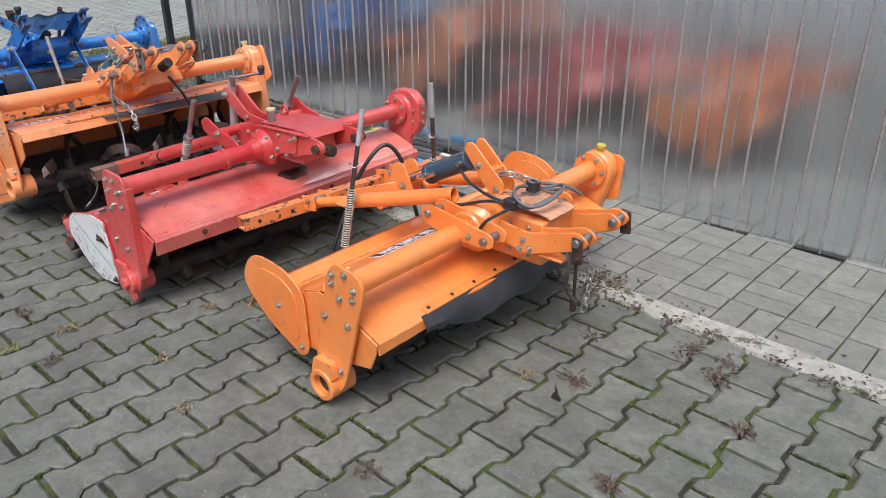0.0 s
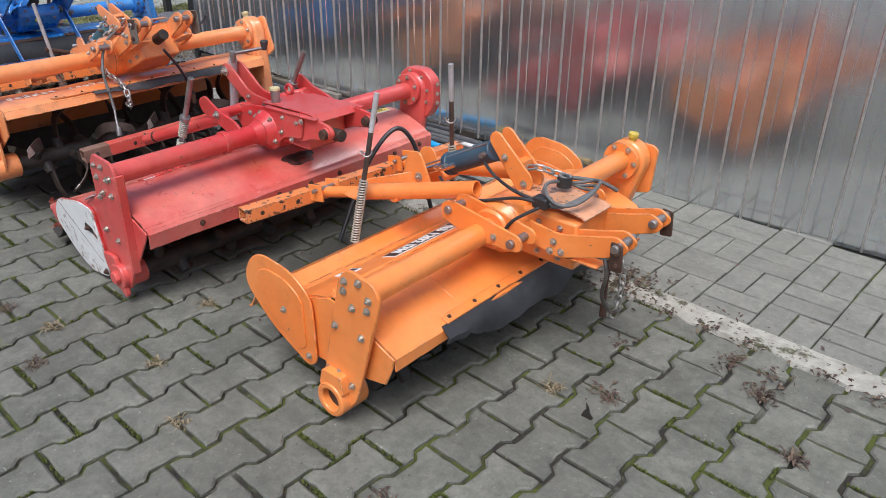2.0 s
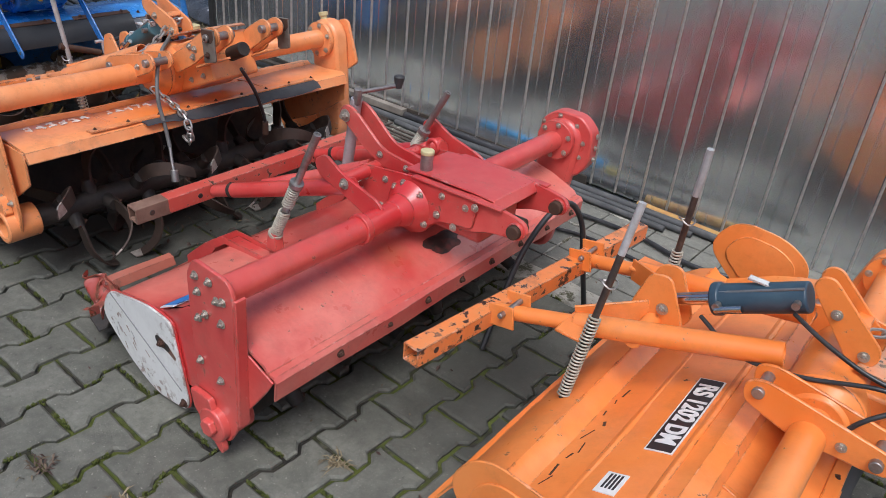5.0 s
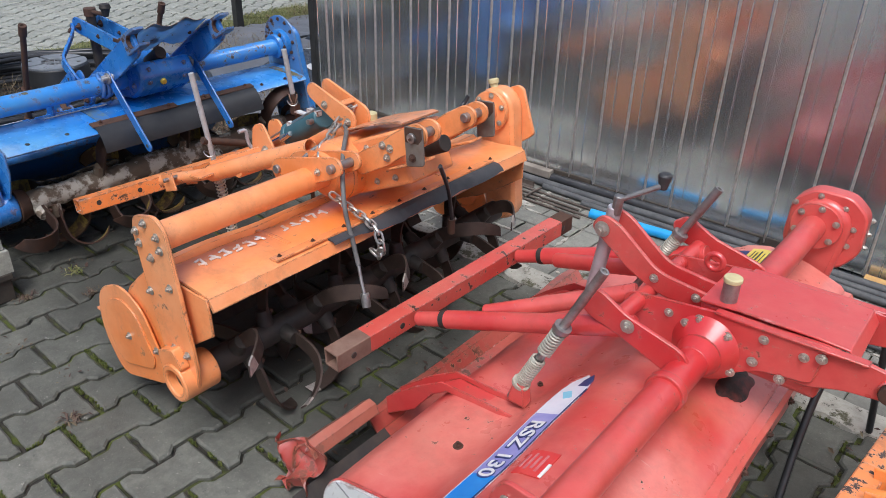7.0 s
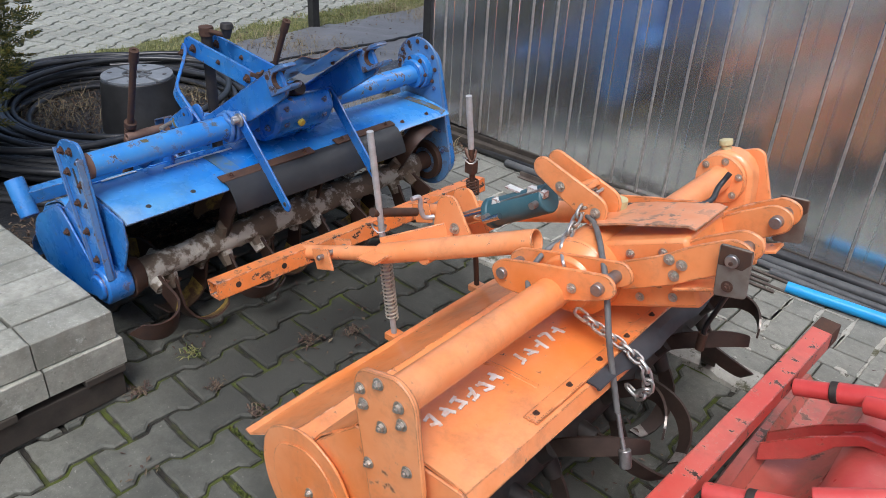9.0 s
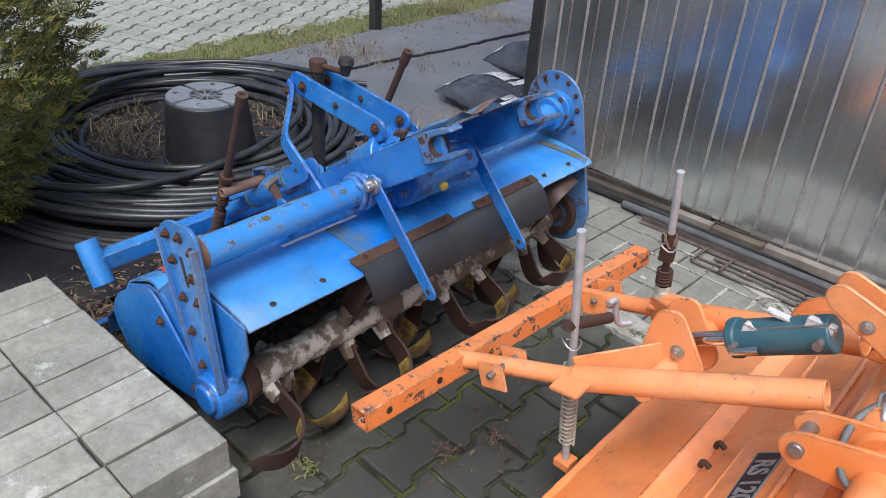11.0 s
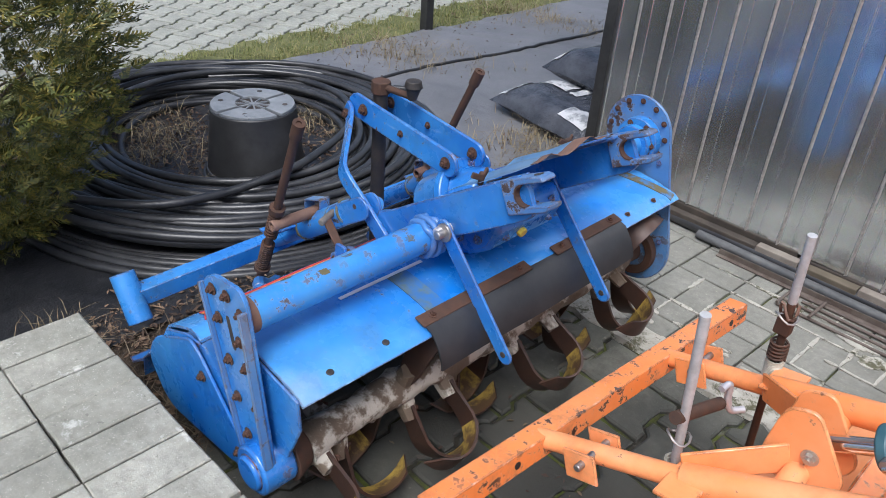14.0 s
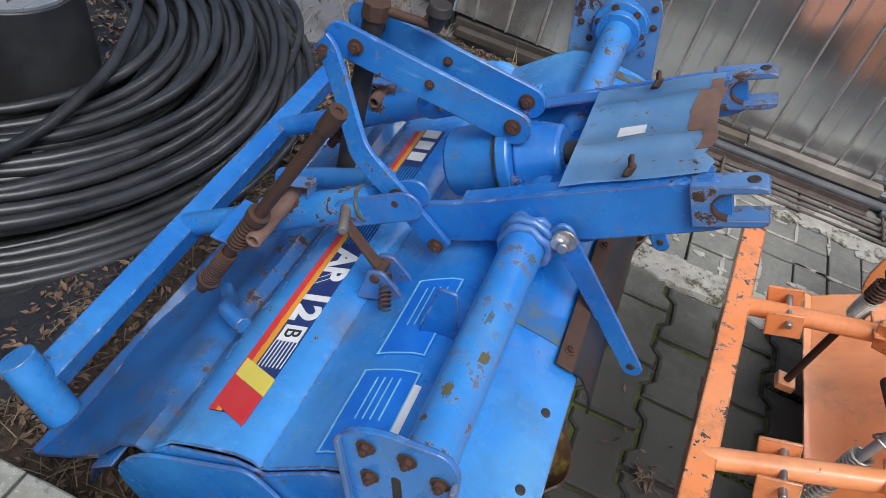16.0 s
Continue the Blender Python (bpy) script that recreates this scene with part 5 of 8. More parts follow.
    for k in range(14):
        x, z, a = rs.gauss(-2.80, 0.045), rs.gauss(0.135, 0.035), rs.gauss(0.9, 0.35)
        l = rs.uniform(0.008, 0.03)
        if k > 9:
            x, z, l = rs.uniform(-2.74, -2.60), rs.uniform(0.03, 0.07), 0.012
        P("scratch", beam(B(), (x, 1.0938, z), (x + l * math.cos(a), 1.0938, z - l * math.sin(a)), 0.0012, rs.uniform(0.0010, 0.0022)), RUST_PALE if k % 3 else GREYDECAL, sh, bev=0)
    P("rust_streak", plate(B(), rounded([(-2.660, 0.208), (-2.628, 0.202), (-2.595, 0.178), (-2.600, 0.168), (-2.65, 0.190)], 0.005), 1.0932, 1.0945), RUST_PALE, sh, "rust run below the slot", 0)
    # tube, right case
    P("main_tube", rod(B(), (-2.405, 1.085, 0.455), (-2.405, 2.43, 0.455), 0.033, n=32))
    P("tube_collar", rod(B(), (-2.405, 1.50, 0.455), (-2.405, 1.52, 0.455), 0.040, n=32))
    P("tube_cone", rod(rod(B(), (-2.405, 1.625, 0.455), (-2.405, 1.66, 0.455), 0.034, 0.046, n=32), (-2.405, 1.66, 0.455), (-2.405, 1.70, 0.457), 0.046, 0.078, n=32))
    fl = P("flange", rod(B(), (-2.400, 2.425, 0.458), (-2.400, 2.445, 0.458), 0.066, n=32))
    bolts(fl, [(-2.400 + 0.053 * math.cos(k * 1.047 + 0.4), 2.424, 0.458 + 0.053 * math.sin(k * 1.047 + 0.4)) for k in range(6)], r=0.010)
    P("chain_case", plate(B(), capsule((-2.425, 0.10), (-2.392, 0.455), 0.06, 0.074), 2.445, 2.49), bev=0.014)
    cov = rounded([(-2.480, 0.505), (-2.43, 0.548), (-2.335, 0.548), (-2.285, 0.505), (-2.282, 0.395), (-2.325, 0.335), (-2.44, 0.335), (-2.485, 0.38)], 0.025)
    cv = P("case_cover", plate(B(), cov, 2.462, 2.515), bev=0.006)
    bolts(cv, [(-2.382 + 0.080 * math.cos(a), 2.516, 0.442 + 0.085 * math.sin(a)) for a in [k * 0.7854 for k in range(8)]], (0, 1, 0), 0.010)
    bolts(cv, [(-2.281, 2.490, z) for z in (0.41, 0.45, 0.49)], (1, 0, 0.1), 0.010)
    bolts(cv, [(-2.40 + 0.088 * math.cos(a), 2.461, 0.445 + 0.088 * math.sin(a)) for a in (0.2, 0.9, 1.7, 2.5, 5.9)], (0, -1, 0), 0.009)
    # middle gearbox and hitch
    bm = rod(B(), (-2.405, 1.69, 0.455), (-2.405, 1.90, 0.455), 0.074, n=32)
    gb = P("gearbox", bm, bev=0.01)
    P("gearbox_housing", box(B(), (-2.44, 1.715, 0.42), (-2.19, 1.885, 0.545)), par=gb, bev=0.01)
    bolts(gb, [(x, 1.684, z) for x, z in ((-2.45, 0.50), (-2.365, 0.505), (-2.345, 0.43), (-2.45, 0.415))], r=0.0115)
    P("cover_plate", sheet(B(), [(-2.44, 0.546), (-2.36, 0.552), (-2.22, 0.556), (-2.16, 0.553), (-2.145, 0.53)], 1.709, 1.891, 0.006, 8, 0.003))
    P("filler_neck", rod(B(), (-2.393, 1.737, 0.54), (-2.393, 1.737, 0.598), 0.0165, n=20), STEEL, None, "bare metal filler neck")
    P("filler_cap", rod(B(), (-2.393, 1.737, 0.596), (-2.393, 1.737, 0.607), 0.0185, n=20), CREAM)
    for y, yo in ((1.703, 1.688), (1.897, 1.912)):
        o = rounded([(-2.46, 0.525), (-2.36, 0.545), (-2.20, 0.555), (-2.11, 0.548), (-2.06, 0.540), (-2.045, 0.512), (-2.065, 0.490), (-2.15, 0.478), (-2.21, 0.455), (-2.30, 0.450), (-2.36, 0.43), (-2.44, 0.44)], 0.018)
        am = P("hitch_arm", plate(B(), o, y - 0.006, y + 0.006))
        P("arm_flange", beam(B(), (-2.40, (y + yo) / 2, 0.545), (-2.12, (y + yo) / 2, 0.552), 0.022, 0.006), par=am)
        P("arm_boss", rod(B(), (-2.078, y - 0.014, 0.513), (-2.078, y + 0.014, 0.513), 0.022, n=24, bore=0.018), par=am)
        P("pin", rod(B(), (-2.078, y - 0.026, 0.513), (-2.078, y + 0.026, 0.513), 0.0175, n=20), RUST, am, "rusty hitch pin")
        bolts(am, [(-2.425, yo, 0.518), (-2.196, yo, 0.532), (-2.31, yo, 0.47), (-2.255, yo, 0.455)], (0, -1 if y < 1.8 else 1, 0), 0.0115)
    for y0, s in ((1.690, -1), (1.904, 1)):
        ck = P("gearbox_cheek", plate(B(), rounded([(-2.595, 0.500), (-2.575, 0.465), (-2.520, 0.395), (-2.45, 0.385), (-2.37, 0.405), (-2.30, 0.452), (-2.20, 0.47), (-2.19, 0.552), (-2.40, 0.546), (-2.58, 0.522)], 0.012), y0, y0 + 0.006))
        bolts(ck, [(x, y0 + (0 if s < 0 else 0.006), z) for x, z in ((-2.56, 0.49), (-2.49, 0.505), (-2.30, 0.525), (-2.225, 0.52), (-2.50, 0.425))], (0, s, 0), 0.0105)
    P("input_shaft", rod(B(), (-2.155, 1.80, 0.47), (-2.115, 1.80, 0.472), 0.022), DARK)
    sk = Skin(prof[4:], 0.005, 0.005)
    gr = B()
    n = 40
    rings = []
    for f, lift in ((1.0, 0.0015), (0.85, 0.0040), (0.45, 0.0065)):
        ring = []
        for k in range(n):
            a = k * 2 * math.pi / n
            q = f * (1 + 0.45 * noise.noise((math.cos(a) * 1.5, math.sin(a) * 1.5, 7.7)) + 0.10 * noise.noise((math.cos(a) * 5, math.sin(a) * 5, 2.1)))
            x, y = -2.352 + 0.034 * q * math.cos(a), 1.790 + 0.075 * q * math.sin(a)
            ring.append(gr.verts.new(sk.at(x, y, lift + 0.001 * noise.noise((x * 90, y * 90, 1)))))
        rings.append(ring)
    for r0, r1 in zip(rings, rings[1:]):
        for k in range(n):
            gr.faces.new((r0[k], r0[(k + 1) % n], r1[(k + 1) % n], r1[k]))
    gr.faces.new(rings[-1])
    P("grease_smear", gr, GREASE, None, "black oily grease under the gearbox", 0)
    # lower link brackets and rear frame
    for y, s in ((1.578, -1), (2.02, 1)):
        o = rounded([(-2.64, 0.545), (-2.60, 0.572), (-2.53, 0.535), (-2.41, 0.505), (-2.385, 0.475), (-2.42, 0.44), (-2.54, 0.485), (-2.62, 0.505)], 0.018)
        bk = P("link_bracket", plate(B(), o, y - 0.005, y + 0.005))
        bolts(bk, [(-2.525, y + s * 0.006, 0.515)], (0, s, 0), 0.016)
    ba, bb = Vector((-3.117, 1.320, 0.282)), Vector((-3.055, 2.245, 0.325))
    bar = P("rear_bar", beam(B(), ba, bb, 0.048, 0.048, wall=0.005), RED_BAR, None, "square red rear bar with rusty ends")
    P("rusty_end", beam(B(), ba - (bb - ba) * 0.002, ba.lerp(bb, 0.11), 0.0485, 0.0485, wall=0.006), RUST_PALE, bar)
    P("rusty_end", beam(B(), ba.lerp(bb, 0.94), bb + (bb - ba) * 0.002, 0.0485, 0.0485, wall=0.006), RUST, bar)
    for k in (0.05, 0.22, 0.72, 0.95):
        p = ba.lerp(bb, k)
        P("bolt_hole", rod(B(), p + Vector((0.0235, -0.001, 0)), p + Vector((0.0262, -0.001, 0)), 0.0085, n=10), DARK, bar)
    for (a, b) in (((-3.06, 1.562, 0.302), (-2.52, 1.60, 0.502)), ((-3.04, 1.965, 0.32), (-2.53, 1.99, 0.502))):
        a, b = Vector(a), Vector(b)
        P("link_tube", rod(B(), a.lerp(b, 0.16), b, 0.023, n=20))
        P("inner_tube", rod(B(), a, a.lerp(b, 0.17), 0.019))
        P("black_ring", rod(B(), a.lerp(b, 0.135), a.lerp(b, 0.165), 0.0235, n=20), DARK)
    P("diagonal_stay", rod(B(), (-2.90, 1.62, 0.36), (-2.58, 1.73, 0.50), 0.020))
    P("diagonal_stay", rod(B(), (-2.90, 1.94, 0.37), (-2.58, 1.85, 0.50), 0.020))
    P("cross_tube", rod(B(), (-2.56, 1.59, 0.505), (-2.56, 2.01, 0.505), 0.018))
    # top link, its post and crank
    for y in (1.738, 1.792):
        o = rounded([(-2.715, 0.615), (-2.690, 0.650), (-2.650, 0.640), (-2.545, 0.560), (-2.42, 0.548), (-2.42, 0.520), (-2.52, 0.505), (-2.60, 0.535)], [0.025, 0.025, 0.02, 0.03, 0.01, 0.01, 0.03, 0.03], 5)
        tl = P("top_link", plate(B(), o, y - 0.005, y + 0.005))
    bolts(tl, [(-2.683, 1.731, 0.617)], r=0.019)
    bolts(tl, [(-2.55, 1.731, 0.545), (-2.455, 1.731, 0.535)], r=0.011)
    P("screw_post", rod(B(), (-2.676, 1.766, 0.66), (-2.705, 1.762, 0.42), 0.016, n=20), PALEZINC, None, "worn grey screw post")
    P("crank", rod(rod(B(), (-2.672, 1.763, 0.645), (-2.668, 1.762, 0.690), 0.012, n=8), (-2.668, 1.762, 0.680), (-2.625, 1.865, 0.690), 0.006), STEEL)
    P("crank_knob", rod(rod(B(), (-2.62, 1.872, 0.682), (-2.62, 1.875, 0.715), 0.009, 0.016), (-2.62, 1.875, 0.715), (-2.62, 1.875, 0.720), 0.016, 0.011), PLASTIC, None, "black plastic crank knob")
    ring = [(-2.471 + 0.018 * math.cos(a), 1.86, 0.560 + 0.018 * math.sin(a)) for a in [k * math.pi / 8 for k in range(16)]]
    P("pin_ring", hose(B(), ring, 0.007, 8, True))
    spring_rod(th, (-2.563, 1.512, 0.649), (-2.735, 1.500, 0.270), 0.42, 0.86, False)
    spring_rod(th, (-2.538, 1.995, 0.665), (-2.70, 1.955, 0.33), 0.40, 0.75, False)
    # spring channel and broken rear flap
    for y0 in (1.457, 1.995):
        ch = B()
        o = [(-2.700, 0.262), (-2.715, 0.262), (-2.897, 0.252), (-2.98, 0.195), (-3.075, 0.112), (-3.07, 0.060), (-2.98, 0.125), (-2.925, 0.200), (-2.88, 0.232), (-2.72, 0.235)]
        for y in (y0, y0 + 0.052):
            plate(ch, o, y - 0.002, y + 0.003)
        sheet(ch, [(-2.70, 0.243), (-2.88, 0.238), (-2.925, 0.206), (-2.98, 0.130), (-3.07, 0.065)], y0, y0 + 0.05, 0.004)
        P("hinge_channel", ch)
    P("spring_seat", plate(B(), [(-2.735, 0.27), (-2.69, 0.27), (-2.70, 0.325), (-2.725, 0.325)], 1.485, 1.515))
    P("rear_flap", sheet(B(), [(-2.918, 0.118), (-2.95, 0.062), (-3.00, 0.028), (-3.06, 0.030), (-3.085, 0.062), (-3.105, 0.060), (-3.112, 0.045)], 1.405, 2.42, 0.005, 24, 0.014), RED_DIRTY, None, "dented grimy red rear flap", 0)
    P("flap_end", sheet(B(), [(-2.918, 0.118), (-2.95, 0.062), (-3.00, 0.03), (-3.04, 0.06)], 1.115, 1.405, 0.005, 10, 0.02), DARK, None, "", 0)
    P("torn_flap", sheet(B(), [(-3.040, 0.118), (-3.052, 0.140), (-3.072, 0.144), (-3.098, 0.122), (-3.118, 0.088)], 1.185, 1.395, 0.005, 12, 0.012), FADEDRED, None, "bent faded piece of the rear flap", 0)
    cr = B()
    bmesh.ops.create_grid(cr, x_segments=14, y_segments=14, size=0.06, matrix=Matrix.Translation((-3.085, 1.165, 0.085)) @ Matrix.Rotation(radians(75), 4, "X"))
    for vv in cr.verts:
        vv.co += Vector((noise.noise(vv.co * 31), noise.noise(vv.co * 27 + Vector((5, 0, 0))), noise.noise(vv.co * 24 + Vector((0, 9, 0))))) * 0.035
    bmesh.ops.solidify(cr, geom=cr.faces[:], thickness=0.004)
    P("crumpled_sheet", cr, RED_DIRTY, None, "crumpled torn end of the rear flap", 0)
    # decals
    skin = Skin(prof[4:], 0.005, 0.005)
    d = skin.strip("decal", DECALPALE, th, -2.612, 1.360, 0.53, 0.056, 0.004, label="white and blue model decal with a dark tip", taper=0.09)
    skin.strip("dark_tip", DECALNAVY, d, -2.600, 1.600, 0.050, 0.022, 0.0046, taper=0.042)
    skin.strip("violet_field", DECALVIOLET, d, -2.612, 1.345, 0.22, 0.0505, 0.0046)
    skin.strip("blue_field", DECALBLUE, d, -2.612, 1.175, 0.14, 0.050, 0.0046)
    skin.strip("dark_edge", DECALNAVY, d, -2.5855, 1.335, 0.46, 0.003, 0.0046)
    skin.words("lettering_outline", "RSZ 130", DECALNAVY, d, -2.612, 1.325, 0.042, 0.0060, 1.35, 0.0024)
    skin.words("lettering", "RSZ 130", LETTER_WHITE, d, -2.6115, 1.326, 0.042, 0.0072, 1.35, 0.0004)
    skin.strip("pale_mark", DECALCYAN, d, -2.613, 1.535, 0.03, 0.018, 0.0046, turn=0.5)
    d2 = skin.strip("warning_label", DECALRED, th, -2.535, 1.288, 0.075, 0.058, label="red and white warning label")
    for k in range(4):
        skin.strip("print_bar", DECALPINK, d2, -2.524 - 0.011 * k, 1.288, 0.050 - 0.012 * (k % 2), 0.005, 0.0036)
    skin.strip("white_margin", LETTER_WHITE, d2, -2.508, 1.272, 0.04, 0.006, 0.0034)
    d3 = skin.strip("yellow_label", DECALYELLOW, th, -2.496, 2.330, 0.125, 0.068, label="yellow printed label")
    for k in range(5):
        skin.strip("print_bar", LETTER_BLACK, d3, -2.482 - 0.009 * k, 2.328, 0.09 - 0.02 * (k % 2), 0.0025, 0.0034)
    skin.strip("white_margin", LETTER_WHITE, d3, -2.4645, 2.330, 0.118, 0.009, 0.0036)
    d4 = skin.strip("decal", DECALNAVY, th, -2.558, 2.315, 0.115, 0.048, label="dark blue decal end")
    skin.strip("white_stroke", LETTER_WHITE, d4, -2.545, 2.295, 0.035, 0.008, 0.0034, lean=0.5)
    rotor(th, (-2.425, 0.10), 1.15, 2.42, None, [(1.21 + 1.15 * k / 16, k * 137) for k in range(17)], DARK, 0.032)
    return th


DECALBLUE = plain("decal_blue", (0.015, 0.20, 0.60), (0.03, 0.26, 0.66), 20, 0.4, 0, 0.05)
DECALRED = plain("decal_red", (0.60, 0.03, 0.03), (0.66, 0.07, 0.06), 20, 0.4, 0, 0.05)
DECALNAVY = plain("decal_navy", (0.015, 0.03, 0.12), (0.03, 0.05, 0.17), 20, 0.4, 0, 0.05)
DECALVIOLET = plain("faded_violet_decal", (0.22, 0.22, 0.50), (0.34, 0.33, 0.58), 12, 0.4, 0, 0.05)
DECALPALE = plain("faded_white_decal", (0.62, 0.62, 0.70), (0.72, 0.72, 0.74), 12, 0.4, 0, 0.05)
DECALCYAN = plain("decal_cyan", (0.20, 0.52, 0.68), (0.30, 0.60, 0.70), 20, 0.4, 0, 0.05)
DECALYELLOW = plain("decal_yellow", (0.74, 0.58, 0.05), (0.76, 0.64, 0.16), 20, 0.4, 0, 0.05)
BLUELABEL = plain("blue_label", (0.012, 0.14, 0.62), (0.03, 0.22, 0.70), 20, 0.35, 0, 0.05)
PALEZINC = plain("pale_zinc_plating", (0.60, 0.58, 0.60), (0.45, 0.42, 0.42), 22, 0.4, 0.5)
RUST_PALE = plain("dry_rust", (0.16, 0.085, 0.06), (0.24, 0.15, 0.11), 22, 0.8, 0.1)
FADEDRED = paint("sun_bleached_red_paint", (0.38, 0.10, 0.065), (0.48, 0.20, 0.14), rust=(0.12, 0.05, 0.035), soil=0.8, chips=0.54)
BLUE_TUBE = paint("rust_spotted_blue_paint", (0.014, 0.16, 0.54), (0.07, 0.31, 0.65), rust=(0.12, 0.07, 0.04), dirt=(0.22, 0.22, 0.13), soil=0.45, chips=0.575, edges=0.40, rough=0.28, gate=(0.3, 0.5))
OLIVEGRIME = plain("olive_rust_grime", (0.115, 0.095, 0.040), (0.045, 0.16, 0.36), 30, 0.65, 0, 0.6, 0.003, 7, 0.50, 0.60)
DECALPINK = plain("worn_pink_print", (0.62, 0.25, 0.25), (0.60, 0.10, 0.11), 60, 0.4, 0, 0.05)
GREASE = plain("oily_grime", (0.020, 0.014, 0.012), (0.16, 0.035, 0.028), 26, 0.5, 0, 0.5, 0.004, 6, 0.45, 0.68)
DECALORANGE = plain("decal_orange", (0.72, 0.30, 0.02), (0.74, 0.36, 0.04), 20, 0.4, 0, 0.05)
red_tiller()


def blue_tiller():
    th = root("rotary_tiller", (-4.56, 1.82, 0), "worn blue rotary tiller with yellow-worn tines", "rotary tiller", "row of rotary tillers")
    P = lambda nm, bm, mat=BLUE, par=None, lab="", bev=0.002: part(nm, bm, mat, par or th, lab, bev)
    prof = [(-4.452, 0.452), (-4.468, 0.464), (-4.52, 0.474), (-4.60, 0.484), (-4.655, 0.486), (-4.685, 0.476), (-4.72, 0.452), (-4.765, 0.412), (-4.798, 0.382), (-4.808, 0.376),
            (-4.822, 0.383), (-4.845, 0.381), (-4.87, 0.371), (-4.925, 0.347), (-4.950, 0.332), (-4.972, 0.302), (-4.985, 0.270)]
    hood = P("hood", sheet(B(), prof, 1.215, 2.435, 0.005, 26, 0.003), BLUE_HOOD, bev=0)
    for y in (1.294, 1.423):
        P("bolt_hole", rod(B(), (-4.4822, y, 0.462), (-4.4808, y, 0.4715), 0.0075, n=12), DARK, hood)
    bolts(hood, [(-4.476, y, 0.470) for y in (2.22, 2.34)], (0.25, 0, 1), 0.008, True)
    side = [(-4.46, 0.462), (-4.455, 0.40), (-4.50, 0.30), (-4.60, 0.26), (-4.80, 0.20), (-4.95, 0.17), (-5.00, 0.215), (-4.975, 0.295), (-4.945, 0.330), (-4.845, 0.376), (-4.80, 0.376), (-4.72, 0.449), (-4.66, 0.482), (-4.60, 0.480)]
    P("side_panel", plate(B(), side, 1.209, 1.215))
    st = P("flap_strip", beam(B(), (-4.477, 1.505, 0.478), (-4.477, 1.83, 0.478), 0.030, 0.005, up=(0.25, 0, 1)), RUST, None, "rusty clamping strip")
    bolts(st, [(-4.477, y, 0.481) for y in (1.54, 1.80)], (0.25, 0, 1), 0.010, True)
    st = P("flap_strip", beam(B(), (-4.477, 1.92, 0.478), (-4.477, 2.175, 0.478), 0.028, 0.005, up=(0.25, 0, 1)), RUST, None, "rusty clamping strip")
    bolts(st, [(-4.477, y, 0.481) for y in (1.95, 2.14)], (0.25, 0, 1), 0.010, True)
    P("rubber_flap", sheet(B(), [(-4.474, 0.4745), (-4.450, 0.466), (-4.428, 0.438), (-4.416, 0.412), (-4.413, 0.395)], 1.51, 2.17, 0.004, 60, 0.006), BLACKRUBBER, None, "black rubber mud flap", 0)
    P("rear_flap", sheet(B(), [(-4.985, 0.225), (-5.000, 0.248), (-5.025, 0.252), (-5.055, 0.228), (-5.08, 0.19), (-5.10, 0.145), (-5.16, 0.09), (-5.235, 0.035), (-5.25, 0.045)], 1.225, 2.42, 0.005, 48, 0.026), BLUE_FLAP, None, "dented grimy blue rear flap", 0)
    # left end
    end = rounded([(-4.705, 0.598), (-4.665, 0.628), (-4.580, 0.640), (-4.560, 0.615), (-4.515, 0.27), (-4.53, 0.20), (-4.575, 0.20), (-4.615, 0.26)], 0.02)
    ep = P("end_plate", plate(B(), end, 1.186, 1.195))
    P("edge_rib", plate(B(), [(-4.705, 0.595), (-4.698, 0.597), (-4.608, 0.262), (-4.615, 0.258)], 1.176, 1.187), BLUE_RUSTY, ep)
    P("edge_rib", plate(B(), [(-4.566, 0.605), (-4.558, 0.605), (-4.513, 0.28), (-4.521, 0.28)], 1.170, 1.187), BLUE_RUSTY, ep)
    P("long_slot", plate(B(), capsule((-4.625, 0.555), (-4.612, 0.500), 0.006), 1.1855, 1.1865), DARK, ep)
    bolts(ep, [(x, 1.185, z) for x, z in ((-4.668, 0.596), (-4.620, 0.606), (-4.578, 0.590), (-4.655, 0.542), (-4.590, 0.525), (-4.575, 0.475), (-4.632, 0.462), (-4.615, 0.385), (-4.548, 0.405), (-4.59, 0.31))], r=0.0125, rusty=True)
    P("bearing_hub", rod(rod(B(), (-4.557, 1.165, 0.248), (-4.557, 1.235, 0.248), 0.052, n=28), (-4.557, 1.155, 0.248), (-4.557, 1.17, 0.248), 0.036, n=20), bev=0.005)
    P("hub_seal", rod(B(), (-4.557, 1.235, 0.248), (-4.557, 1.275, 0.248), 0.060, 0.045, n=24), RUST)
    sh = P("side_shield", plate(B(), rounded([(-5.045, 0.200), (-5.000, 0.285), (-4.820, 0.385), (-4.785, 0.365), (-4.628, 0.21), (-4.66, 0.15), (-4.72, 0.135), (-4.98, 0.10)], [0.03, 0.06, 0.03, 0.03, 0.03, 0.03, 0.04, 0.06]), 1.198, 1.205))
    bolts(sh, [(-4.779, 1.197, 0.315), (-4.66, 1.197, 0.195)], r=0.013, rusty=True)
    P("shield_wing", sheet(B(), [(-5.05, 0.20), (-5.09, 0.16), (-5.10, 0.10)], 1.20, 1.26, 0.005))
    # tube and right flange
    tb = P("main_tube", rod(B(), (-4.600, 1.19, 0.566), (-4.605, 2.44, 0.570), 0.033, n=32), BLUE_TUBE)
    P("rust_band", rod(B(), (-4.600, 1.197, 0.566), (-4.600, 1.218, 0.566), 0.0337, n=32), RUST_PALE, tb)
